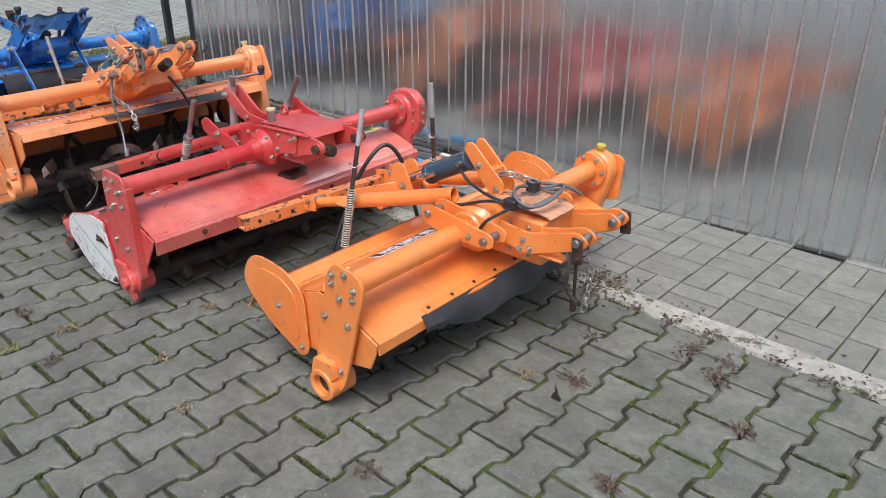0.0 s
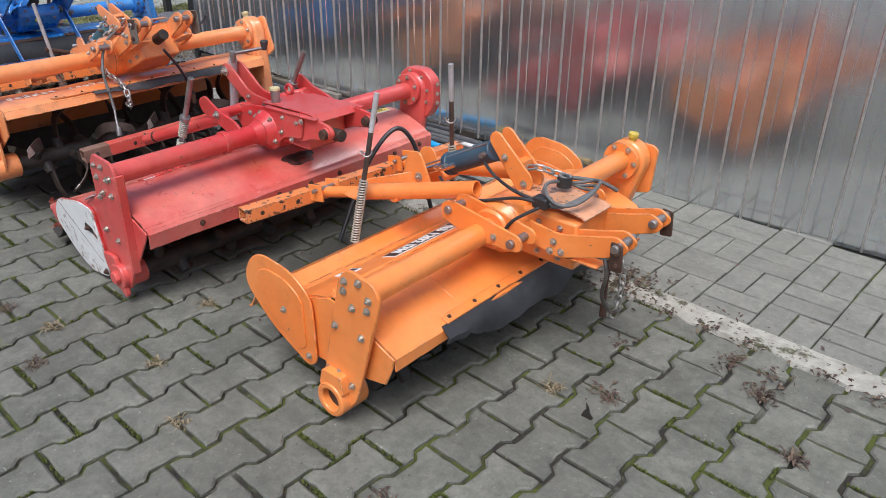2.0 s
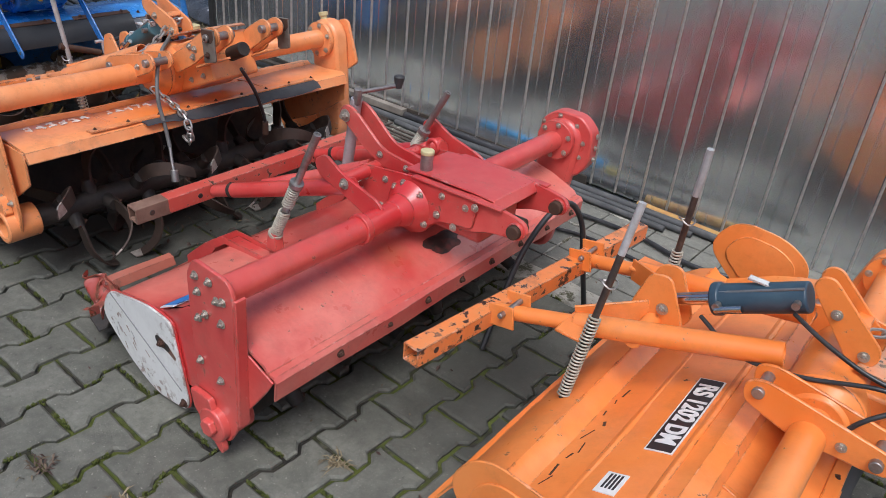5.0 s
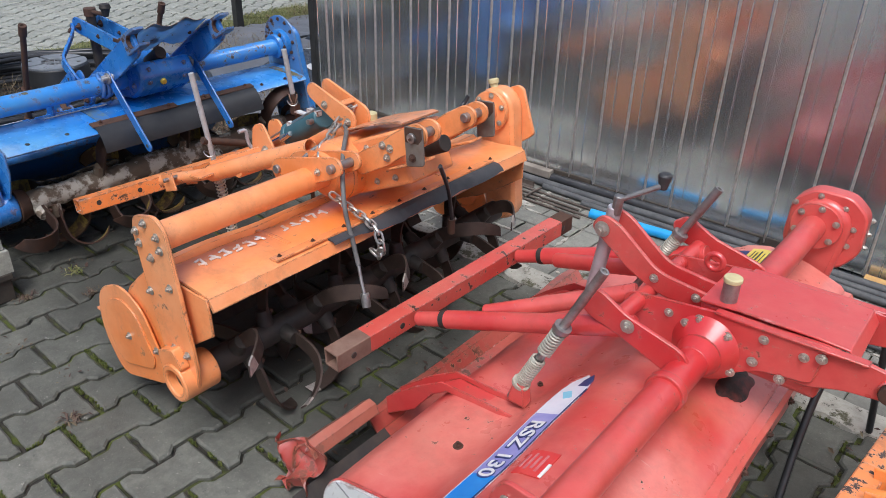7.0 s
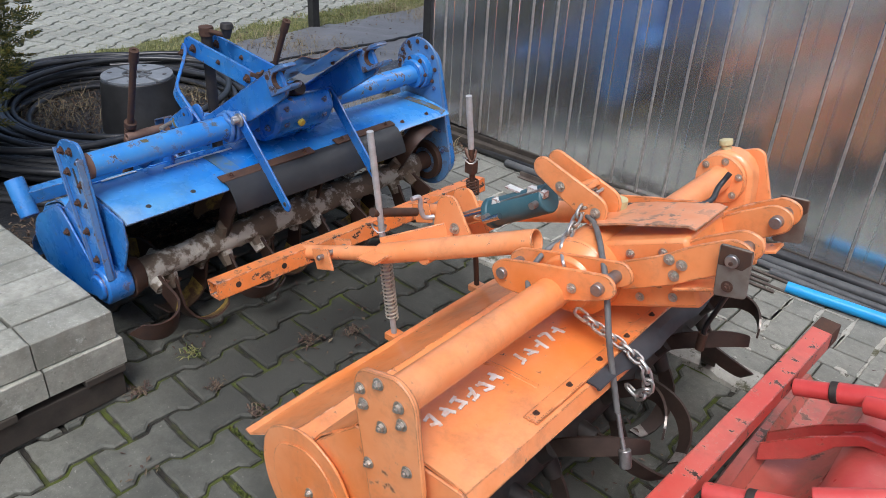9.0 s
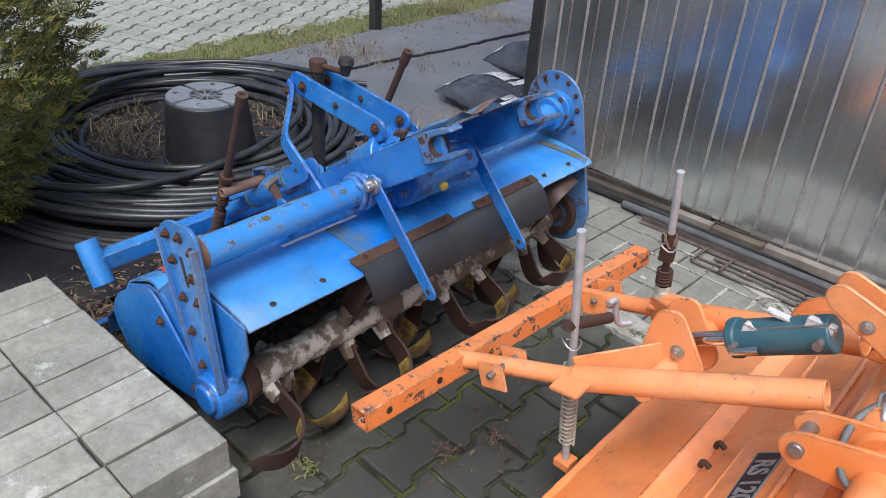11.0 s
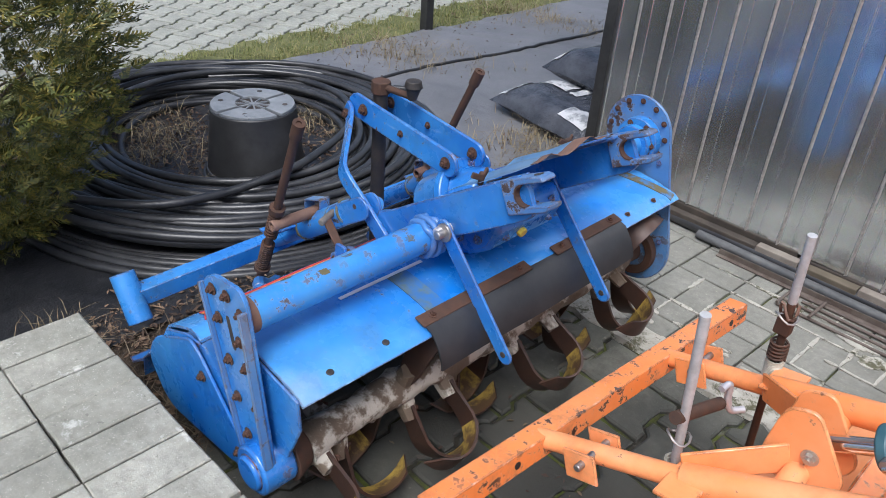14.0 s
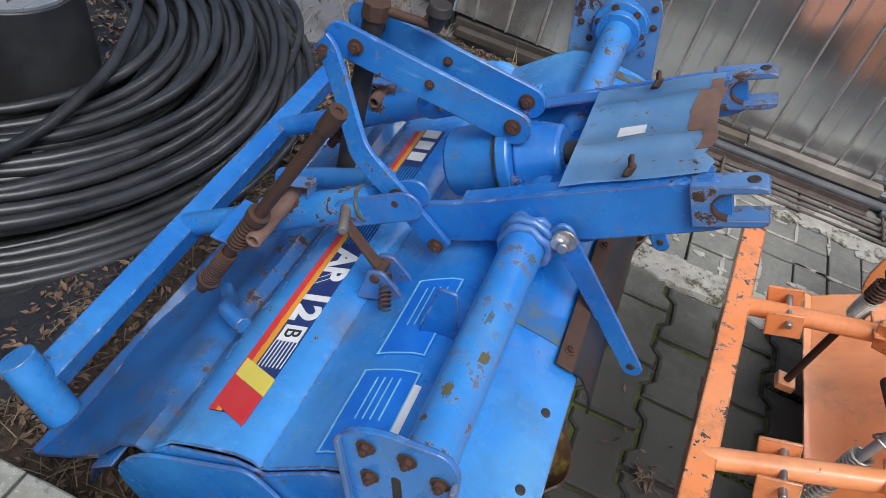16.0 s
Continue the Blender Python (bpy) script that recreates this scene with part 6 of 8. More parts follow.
    for yk, ak in ((1.30, 2.0), (1.365, 1.2), (1.43, 1.7), (1.52, 2.3), (1.57, 1.0)):
        sp = B()
        g = [[sp.verts.new((-4.600 + 0.0338 * math.cos(ak + (i - 4) * 0.06 * (1 + 0.6 * noise.noise((j, yk * 9, i)))), yk + (j - 3) * 0.0045 + 0.004 * noise.noise((i * 0.8, yk, 2)), 0.566 + 0.0338 * math.sin(ak + (i - 4) * 0.06))) for i in range(9)] for j in range(7)]
        for j in range(6):
            for i in range(8):
                if (i - 3.5) ** 2 / 14 + (j - 2.5) ** 2 / 8 < 0.85 + 0.5 * noise.noise((i * 0.9, j * 0.9, yk * 7)):
                    sp.faces.new((g[j][i], g[j][i + 1], g[j + 1][i + 1], g[j + 1][i]))
        bmesh.ops.delete(sp, geom=[v for v in sp.verts if not v.link_faces], context="VERTS")
        P("rust_spot", sp, OLIVEGRIME, tb, "patch of flaked paint and rust", 0)
    for yk, rk, sd in ((1.618, 0.0365, 2.0), (1.634, 0.040, 5.0), (1.646, 0.0385, 8.0)):
        ring = [Vector((-4.600 + (rk + 0.006 * noise.noise((t * 2, sd, 0))) * math.cos(t), yk + 0.010 * noise.noise((t * 1.5, sd, 3)), 0.566 + (rk + 0.006 * noise.noise((t * 2, sd, 0))) * math.sin(t))) for t in [k * math.pi / 12 for k in range(24)]]
        P("weld_bead", hose(B(), ring, 0.0075, 8, True), BLUE_RUSTY, tb, "flaking rusty weld")
    P("weld_lump", rod(B(), (-4.556, 1.615, 0.598), (-4.552, 1.660, 0.602), 0.013, n=9), PALEZINC, tb, bev=0.003)
    fl = P("side_plate", plate(B(), capsule((-4.558, 0.262), (-4.620, 0.590), 0.112, 0.100, 16), 2.444, 2.454), BLUE_RUSTY)
    bolts(fl, [(-4.620 + 0.085 * math.cos(a), 2.443, 0.590 + 0.085 * math.sin(a)) for a in [k * 0.52 - 0.5 for k in range(10)]], r=0.0085, rusty=True)
    bolts(fl, [(-4.482 - 0.018 * k, 2.443, 0.30 + 0.075 * k) for k in range(4)] + [(-4.66, 2.443, 0.36)], r=0.009, me=BLUEBOLT_ME)
    hb = P("flange", rod(rod(B(), (-4.605, 2.415, 0.575), (-4.605, 2.444, 0.575), 0.062, n=32), (-4.605, 2.395, 0.57), (-4.605, 2.416, 0.572), 0.050, n=32))
    bolts(hb, [(-4.605 + 0.05 * math.cos(a), 2.414, 0.575 + 0.05 * math.sin(a)) for a in [k * 1.047 for k in range(6)]], r=0.009, rusty=True)
    P("chain_case", plate(B(), capsule((-4.545, 0.25), (-4.615, 0.585), 0.075, 0.06, 12), 2.455, 2.51), bev=0.01)
    rf = P("rotor_flange", rod(B(), (-4.553, 2.420, 0.25), (-4.553, 2.443, 0.25), 0.074, n=32, bore=0.050), RUST, None, "rusty ring round the shaft bearing")
    P("bearing_face", rod(B(), (-4.553, 2.426, 0.25), (-4.553, 2.443, 0.25), 0.0505, n=28), BLUE_RUSTY, rf)
    P("shaft_stub", rod(B(), (-4.553, 2.365, 0.25), (-4.553, 2.428, 0.25), 0.030, 0.034, n=20), RUST, rf)
    # hitch beams
    for s, y in ((-1, 1.655), (1, 1.985)):
        o = rounded([(-4.785, 0.505), (-4.772, 0.545), (-4.735, 0.563), (-4.395, 0.782), (-4.372, 0.770), (-4.348, 0.725), (-4.362, 0.705), (-4.508, 0.607), (-4.70, 0.498), (-4.75, 0.478)], 0.012)
        bmn = plate(B(), o, y - 0.006, y + 0.006)
        hbm = P("hitch_beam", bmn)
        P("beam_flange", beam(B(), (-4.72, y - s * 0.017, 0.567), (-4.40, y - s * 0.017, 0.773), 0.034, 0.006), par=hbm)
        ux, uz = math.cos(radians(27)), math.sin(radians(27))
        at = lambda u, v: (-4.397 + u * ux - v * uz, 0.7405 + u * uz + v * ux)
        jaw = [(0.030 + 0.021 * math.cos(a), 0.021 * math.sin(a)) for a in [radians(90 + 15 * k) for k in range(13)]]
        tongue = [(-0.018, 0.033), (0.070, 0.033), (0.080, 0.029), (0.083, 0.021)]
        fk = plate(B(), [at(u, v) for u, v in tongue + jaw + [(u, -v) for u, v in tongue[::-1]]], y - 0.019, y + 0.019)
        P("fork", fk, BLUE_RUSTY, hbm, "forked hitch tip with worn metal")
        sad = [(0.0302 + 0.0205 * math.cos(a), 0.0205 * math.sin(a)) for a in [radians(95 + 17 * k) for k in range(11)]]
        P("fork_saddle", sheet(B(), [at(u, v) for u, v in sad], y - 0.0195, y + 0.0195, 0.003), RUST, hbm, "rusty hollow between the fork tongues", 0)
        P("fork_hole", rod(B(), Vector((at(0.062, 0.0325)[0], y, at(0.062, 0.0325)[1])), Vector((at(0.062, 0.0345)[0], y, at(0.062, 0.0345)[1])), 0.009, n=12), DARK, hbm)
        bolts(hbm, [(-4.812, y + s * 0.024, 0.550)], (0, s, 0), 0.019, True)
        # parking legs
        yl = 1.648 if s < 0 else 1.975
        lg = P("parking_leg", plate(B(), capsule((-4.555, 0.605), (-4.362, 0.395), 0.019, 0.017), yl - 0.015 if s < 0 else yl - 0.004, yl - 0.008 if s < 0 else yl + 0.003))
        P("pivot_pin", rod(rod(B(), (-4.548, yl - 0.040, 0.600), (-4.548, yl - 0.006, 0.600), 0.0095, n=16), (-4.548, yl - 0.022, 0.600), (-4.548, yl - 0.015, 0.600), 0.020, n=18), STEEL, lg, "bare steel pivot pin")
        P("leg_hole", rod(B(), (-4.366, yl - 0.0165 if s < 0 else yl - 0.0055, 0.40), (-4.366, yl - 0.014 if s < 0 else yl - 0.003, 0.40), 0.007, n=10), DARK, lg)
    # gearbox between the beams
    d = Vector((0.86, 0, 0.5)).normalized()
    c = Vector((-4.70, 1.82, 0.555))
    gb = B()
    rod(gb, c - d * 0.085, c + d * 0.02, 0.060, 0.070, n=32)
    gx = P("gearbox", gb, bev=0.006)
    P("gearbox_flange", rod(B(), c + d * 0.021, c + d * 0.045, 0.085, n=32), par=gx, bev=0.004)
    P("gearbox_nose", rod(B(), c + d * 0.045, c + d * 0.12, 0.065, 0.05, n=32), par=gx, bev=0.006)
    u, v = basis(d)
    bolts(gx, [tuple(c + d * 0.046 + (u * math.cos(a) + v * math.sin(a)) * 0.073) for a in [k * 1.047 for k in range(6)]], tuple(d), 0.0125, me=BLUEBOLT_ME)
    P("gasket", rod(B(), c + d * 0.012, c + d * 0.021, 0.0735, n=32), OLIVEGRIME, gx, "olive grime along the gearbox joint")
    P("weld_seam", beam(B(), c - d * 0.06 + Vector((0, 0, 0.066)), c + d * 0.012 + Vector((0, 0, 0.072)), 0.008, 0.006), par=gx)
    P("input_shaft", rod(B(), c + d * 0.12, c + d * 0.22, 0.022), DARK)
    lowp = P("gearbox_cover", plate(B(), rounded([(-4.66, 0.56), (-4.57, 0.625), (-4.50, 0.645), (-4.475, 0.60), (-4.50, 0.545), (-4.56, 0.505), (-4.66, 0.495)], 0.015), 1.715, 1.925), bev=0.018)
    bolts(lowp, [(-4.53, 1.714, 0.560), (-4.58, 1.714, 0.545), (-4.61, 1.714, 0.575)], r=0.012, me=BLUEBOLT_ME)
    bolts(lowp, [(-4.487, y, z) for y, z in ((1.75, 0.575), (1.89, 0.575), (1.75, 0.62), (1.89, 0.62))], (1, 0, -0.3), 0.011, me=BLUEBOLT_ME)
    P("drain_plug", rod(B(), (-4.492, 1.80, 0.572), (-4.478, 1.80, 0.568), 0.012, n=6), YELLOW, lowp, "yellow drain plug")
    cv = B()
    nx, ny, rows = 10, 28, []
    for j in range(ny + 1):
        y = 1.662 + 0.302 * j / ny
        row = []
        for i in range(nx + 1):
            x = -4.588 + (0.176 + 0.012 * noise.noise((y * 30, 3.0, 1.0))) * i / nx
            ridge = 0.013 * max(0.0, 1 - abs(y - 1.757) / 0.030) + 0.015 * max(0.0, 1 - abs(y - 1.880) / 0.035) - 0.007 * max(0.0, 1 - abs(y - 1.815) / 0.03)
            row.append(cv.verts.new((x, y, 0.664 + 0.645 * (x + 4.588) + ridge + 0.006 * noise.noise((x * 14, y * 11, 2)))))
        rows.append(row)
    for j in range(ny):
        for i in range(nx):
            cv.faces.new((rows[j][i], rows[j][i + 1], rows[j + 1][i + 1], rows[j + 1][i]))
    top_of = lambda i, j: rows[j][i].co.copy()
    band = [[top_of(i, j) + Vector((0.0008, 0, 0.0022)) for i in range(nx - (2 if 10 < j < 22 else 1), nx + 1)] for j in range(6, 27)]
    fleck = [[top_of(i, j) + Vector((0, 0, 0.0030)) for i in range(3, 6)] for j in range(12, 16)]
    bmesh.ops.solidify(cv, geom=cv.faces[:], thickness=0.003)
    cp = P("cover_plate", cv, BLUE_PALE, None, "rippled sun-bleached cover plate with rust edges", 0)
    for nm, grid, mat, lab in (("rust_edge", band, RUST_PALE, "rusted front edge of the cover"), ("label_rest", fleck, LETTER_WHITE, "torn rest of a white label")):
        rb = B()
        for r0, r1 in zip(grid, grid[1:]):
            k = min(len(r0), len(r1))
            a, b = [rb.verts.new(p) for p in r0[-k:]], [rb.verts.new(p) for p in r1[-k:]]
            for i in range(k - 1):
                rb.faces.new((a[i], a[i + 1], b[i + 1], b[i]))
        bmesh.ops.remove_doubles(rb, verts=rb.verts, dist=0.0003)
        bmesh.ops.solidify(rb, geom=rb.faces[:], thickness=0.0012)
        P(nm, rb, mat, cp, lab, 0)
    for y, z in ((1.676, 0.722), (1.945, 0.722)):
        wn = rod(B(), (-4.506, y, z - 0.012), (-4.503, y, z + 0.016), 0.006, n=10)
        beam(wn, (-4.510, y - 0.022, z + 0.014), (-4.502, y, z + 0.004), 0.006, 0.012)
        beam(wn, (-4.502, y, z + 0.004), (-4.510, y + 0.022, z + 0.014), 0.006, 0.012)
        P("wing_nut", wn, RUST, cp)
    # top link, strap and post
    for y in (1.776, 1.862):
        tl = P("top_link", plate(B(), capsule((-5.000, 0.692), (-4.690, 0.655), 0.030, 0.030), y - 0.005, y + 0.005))
        bolts(tl, [(-4.973, y - 0.006, 0.690), (-4.692, y - 0.006, 0.658)], r=0.015, rusty=True)
        bolts(tl, [(-4.84, y - 0.006, 0.675)], r=0.009, rusty=True)
    strap = B()
    path = [(-5.034, 1.766, 0.682), (-5.010, 1.758, 0.668), (-4.965, 1.716, 0.642), (-4.915, 1.664, 0.612), (-4.884, 1.642, 0.592), (-4.82, 1.640, 0.548), (-4.725, 1.640, 0.478)]
    pts = flex(path, 5)
    prev = None
    for i, p in enumerate(pts):
        dd = (pts[min(i + 1, len(pts) - 1)] - pts[max(i - 1, 0)]).normalized()
        wv = dd.cross(Vector((0, 1, 0))).normalized() * 0.02
        nv = wv.cross(dd).normalized() * 0.005
        ring = [strap.verts.new(p + a * wv + b * nv) for a, b in ((-1, -1), (1, -1), (1, 1), (-1, 1))]
        if prev:
            for k in range(4):
                strap.faces.new((prev[k], prev[(k + 1) % 4], ring[(k + 1) % 4], ring[k]))
        else:
            strap.faces.new(ring[::-1])
        prev = ring
    strap.faces.new(prev)
    sp = P("bent_strap", strap)
    bolts(sp, [(-5.022, 1.758, 0.668), (-4.735, 1.632, 0.484)], r=0.014, rusty=True)
    P("screw_post", rod(B(), (-4.967, 1.818, 0.745), (-4.985, 1.825, 0.30), 0.018, n=20), DARK, None, "black screw post")
    P("post_nut", rod(B(), (-4.967, 1.818, 0.725), (-4.966, 1.818, 0.755), 0.024, n=8), RUST)
    P("crank_arm", rod(B(), (-4.967, 1.818, 0.742), (-4.868, 1.828, 0.742), 0.008), RUST)
    P("crank_knob", rod(rod(B(), (-4.868, 1.828, 0.735), (-4.866, 1.829, 0.765), 0.010, 0.018), (-4.866, 1.829, 0.765), (-4.866, 1.829, 0.782), 0.022, 0.018), DARK)
    # rear frame
    ba, bb = Vector((-5.202, 1.245, 0.256)), Vector((-5.245, 2.33, 0.240))
    P("rear_bar", beam(B(), ba, bb, 0.045, 0.045), BLUE)
    P("bar_cross_end", rod(B(), (-5.232, 1.238, 0.312), (-5.165, 1.238, 0.205), 0.030, n=20))
    for y in (1.655, 2.035):
        a, b = Vector((-5.225, y, 0.25)), Vector((-4.800, y - (0.02 if y < 1.8 else 0.04), 0.552))
        P("link_tube", rod(B(), a.lerp(b, 0.42), a.lerp(b, 0.85), 0.030, n=22), BLUE_TUBE)
        for f in (0.425, 0.845):
            P("weld_bead", hose(B(), [a.lerp(b, f) + (Vector((0, math.cos(t), 0)) + Vector((-0.58, 0, 0.81)) * math.sin(t)) * (0.0305 + 0.003 * noise.noise((t * 3, f * 9, y))) for t in [k * math.pi / 10 for k in range(20)]], 0.0036, 6, True), OLIVEGRIME)
        P("inner_tube", rod(B(), a, a.lerp(b, 0.43), 0.023, n=18))
        for e in (-0.021, 0.015):
            P("link_eye", plate(B(), capsule((a.lerp(b, 0.80).x, a.lerp(b, 0.80).z), (b.x + 0.006, b.z), 0.027), b.y + e, b.y + e + 0.006))
        g = a.lerp(b, 0.36)
        guide = beam(B(), g + Vector((0, -0.11 if y < 1.8 else 0.11, 0.03)), g + Vector((0, 0, 0.03)), 0.045, 0.006)
        P("rod_guide", guide)
        e = -1 if y < 1.8 else 1
        hoop = a.lerp(b, 0.46)
        hp = B()
        for q0, q1 in (((0.0, 0.030), (0.0, 0.080)), ((0.0, 0.080), (0.062, 0.104)), ((0.062, 0.104), (0.062, 0.050))):
            beam(hp, hoop + Vector((q0[0], e * 0.0, q0[1])), hoop + Vector((q1[0], e * 0.0, q1[1])), 0.030, 0.005, up=(0.4, 0, 0.9) if q0[0] != q1[0] else (1, 0, 0))
        P("bent_hoop", hp, BLUE_RUSTY, None, "bent flat-bar hoop with worn paint")
        P("cross_pin", rod(B(), hoop + Vector((0.028, e * -0.035, 0.058)), hoop + Vector((0.028, e * 0.13, 0.058)), 0.014, n=16, bore=0.008), RUST_PALE, None, "rusty cross pin")
    P("diagonal_stay", rod(B(), (-5.10, 1.80, 0.33), (-4.86, 1.72, 0.50), 0.020))
    spring_rod(th, (-4.891, 1.529, 0.740), (-5.118, 1.545, 0.235), 0.52, 0.92, r=0.0105)
    spring_rod(th, (-4.893, 2.082, 0.745), (-5.115, 2.06, 0.235), 0.55, 0.92, r=0.0105)
    # handle and small brackets on the hood
    lt = P("hood_latch", plate(B(), rounded([(-4.825, 0.385), (-4.815, 0.455), (-4.79, 0.462), (-4.755, 0.435), (-4.745, 0.415)], 0.008), 1.548, 1.556), BLUE_RUSTY, None, "rusty latch with a lever and spring")
    P("latch_plate", plate(B(), rounded([(-4.825, 0.385), (-4.815, 0.455), (-4.79, 0.462), (-4.755, 0.435), (-4.745, 0.415)], 0.008), 1.590, 1.598), BLUE_RUSTY, lt)
    P("latch_lever", beam(rod(B(), (-4.80, 1.545, 0.445), (-4.80, 1.60, 0.445), 0.009), (-4.80, 1.573, 0.445), (-4.878, 1.585, 0.500), 0.020, 0.007), RUST, lt)
    P("lever_grip", rod(B(), (-4.872, 1.565, 0.498), (-4.905, 1.655, 0.505), 0.0085, n=10), GREYPLATE, lt)
    P("latch_spring", coil(B(), (-4.765, 1.515, 0.425), (-4.79, 1.57, 0.440), 0.009, 0.0022, 8), RUST, lt)
    P("small_bracket", plate(B(), rounded([(-4.695, 0.47), (-4.685, 0.575), (-4.655, 0.578), (-4.635, 0.49)], 0.008), 1.462, 1.469))
    for k in range(3):
        y = 1.33 + 0.36 * k
        P("flap_clip", hose(B(), flex([(-4.98, y + 0.13, 0.305), (-5.03, y + 0.16, 0.285), (-5.05, y + 0.2, 0.25), (-5.08, y + 0.24, 0.23)], 4), 0.016, 8), BLUE_FLAP)
    # decals
    skin = Skin(prof, 0.003, 0.005)
    X = -4.8915
    dcl = skin.strip("decal", DECALNAVY, th, X, 1.675, 0.80, 0.060, label="navy model stripe with red and yellow edging")
    skin.strip("red_edge", DECALRED, dcl, X - 0.027, 1.675, 0.80, 0.012, 0.0032)
    skin.strip("orange_edge", DECALORANGE, dcl, X - 0.017, 1.675, 0.80, 0.010, 0.0032)
    skin.strip("red_end", DECALRED, dcl, X, 1.300, 0.055, 0.064, 0.0036, lean=0.5)
    skin.strip("yellow_end", DECALYELLOW, dcl, X + 0.001, 1.345, 0.034, 0.063, 0.0036, lean=0.5)
    for k in range(7):
        skin.strip("thin_line", LETTER_WHITE, dcl, X - 0.008 + 0.006 * k, 1.395, 0.055, 0.0016, 0.0032)
        skin.strip("thin_line", DECALBLUE, dcl, X - 0.008 + 0.006 * k, 1.80, 0.26, 0.0022, 0.0032)
    skin.words("lettering", "AR 12", LETTER_WHITE, dcl, X + 0.009, 1.560, 0.058, 0.0042, 1.25, 0.0022)
    bx = skin.strip("letter_box", LETTER_WHITE, dcl, X + 0.010, 1.440, 0.034, 0.036, 0.0038)
    skin.words("lettering", "B", LETTER_BLACK, bx, X + 0.010, 1.440, 0.036, 0.0046)
    for k in range(3):
        skin.strip("letter_bar", LETTER_WHITE, dcl, X + 0.008, 1.97 + 0.045 * k, 0.030, 0.034, 0.0038, lean=0.2)
    for x, y, w, h in ((-4.698, 1.310, 0.150, 0.080), (-4.700, 1.50, 0.17, 0.070), (-4.74, 2.20, 0.13, 0.06)):
        dd = skin.strip("instruction_label", BLUELABEL, th, x, y, w, h, label="blue instruction label with white print")
        for k in range(4):
            skin.strip("print_bar", DECALCYAN, dd, x + 0.016 - 0.010 * k, y + 0.02, w * 0.5, 0.0018, 0.0032)
        for e in (-1, 1):
            skin.strip("print_bar", DECALCYAN, dd, x + e * (h / 2 - 0.003), y, w * 0.98, 0.0022, 0.0032)
            skin.strip("print_bar", DECALCYAN, dd, x, y + e * (w / 2 - 0.002), 0.0022, h * 0.96, 0.0032)
    skin.strip("white_bar", LETTER_WHITE, th, -4.656, 1.312, 0.10, 0.008, 0.0036, "white edge of a worn label")
    skin.strip("tape_residue", plain("olive_tape_residue", (0.10, 0.15, 0.15), (0.02, 0.14, 0.42), 26, 0.7, 0, 0.2, 0.002, 6, 0.4, 0.6), th, -4.556, 1.570, 0.050, 0.125, 0.0024, "olive band of old tape residue")
    skin.strip("tape_residue", OLIVEGRIME, th, -4.535, 2.395, 0.030, 0.15, 0.0024, "olive band of old tape residue", turn=0.25)
    skin.strip("print_line", LETTER_WHITE, th, -4.6235, 1.535, 0.22, 0.0075, 0.0028, "white line")
    stations = (1.325, 1.50, 1.665, 1.845, 2.03, 2.215, 2.33)
    rotor(th, (-4.553, 0.248), 1.275, 2.37, (TINE_D, TINE_C, TINE_C, TINE_D, TINE_C, TINE_D), [(y + 0.028 * q, a + 7 * (k % 3)) for k, y in enumerate(stations) for q, a in (((1, 166), (-1, 116), (1, 268)) if k % 2 == 0 else ((1, 142), (-1, 195), (1, 18)))], SOILED, 0.040)
    return th


blue_tiller()


# ---- yard behind the blue tiller: fabric, litter, grass, far paving ----
def rough_sheet(x0, x1, y0, y1, nx, ny, height):
    bm = B()
    rows = [[bm.verts.new((x0 + (x1 - x0) * i / nx, y0 + (y1 - y0) * j / ny, height(x0 + (x1 - x0) * i / nx, y0 + (y1 - y0) * j / ny))) for i in range(nx + 1)] for j in range(ny + 1)]
    for j in range(ny):
        for i in range(nx):
            bm.faces.new((rows[j][i], rows[j][i + 1], rows[j + 1][i + 1], rows[j + 1][i]))
    return bm


fold = lambda x, y: 0.010 + 0.012 * noise.noise((x * 2.2, y * 2.2, 1)) + 0.010 * abs(noise.noise((x * 6 + y * 3, y * 2, 4))) + 0.022 * abs(noise.noise((x * 3 - y * 7, x * 1.4, 7)))
thing("weed_fabric", rough_sheet(-7.12, -5.36, -2.2, 8.0, 60, 260, fold), FABRIC, "black woven weed fabric with wrinkles", "ground cover", kind="structure", smooth=60)
thing("fabric_lap", rough_sheet(-7.11, -5.2, 2.72, 7.9, 40, 110, lambda x, y: fold(x, y) + 0.004 - (0.03 if y < 2.75 else 0)), FABRIC_DUSTY, "second dusty sheet of black weed fabric", "ground cover", kind="structure", smooth=60)
thing("fabric_hem", hose(B(), [Vector((-6.545 + 0.05 * (y - 3.4) + 0.02 * math.sin(y * 3.1), y, fold(-6.54, y) + 0.008)) for y in [3.15 + 0.06 * k for k in range(62)]], 0.010, 7), FABRIC, "folded hem of the black weed fabric", "ground cover", kind="structure", smooth=60)
thing("litter_bed", rough_sheet(-5.46, -4.90, 1.15, 3.12, 40, 120, lambda x, y: 0.004 + 0.014 * noise.noise((x * 7, y * 7, 2)) + 0.01 * noise.noise((x * 25, y * 25, 6)) - (0.02 if x > -4.95 else 0)), LITTER, "brown leaf litter and soil", "soil", kind="structure", smooth=60)
thing("grass_verge", rough_sheet(-7.55, -7.08, -3.0, 9.0, 12, 200, lambda x, y: -0.002 + 0.012 * noise.noise((x * 6, y * 6, 9))), plain("grassy_soil", (0.085, 0.10, 0.03), (0.17, 0.16, 0.07), 30, 0.95, 0, 0.8, 0.006), "mossy grass verge", "grass", kind="structure", smooth=60)

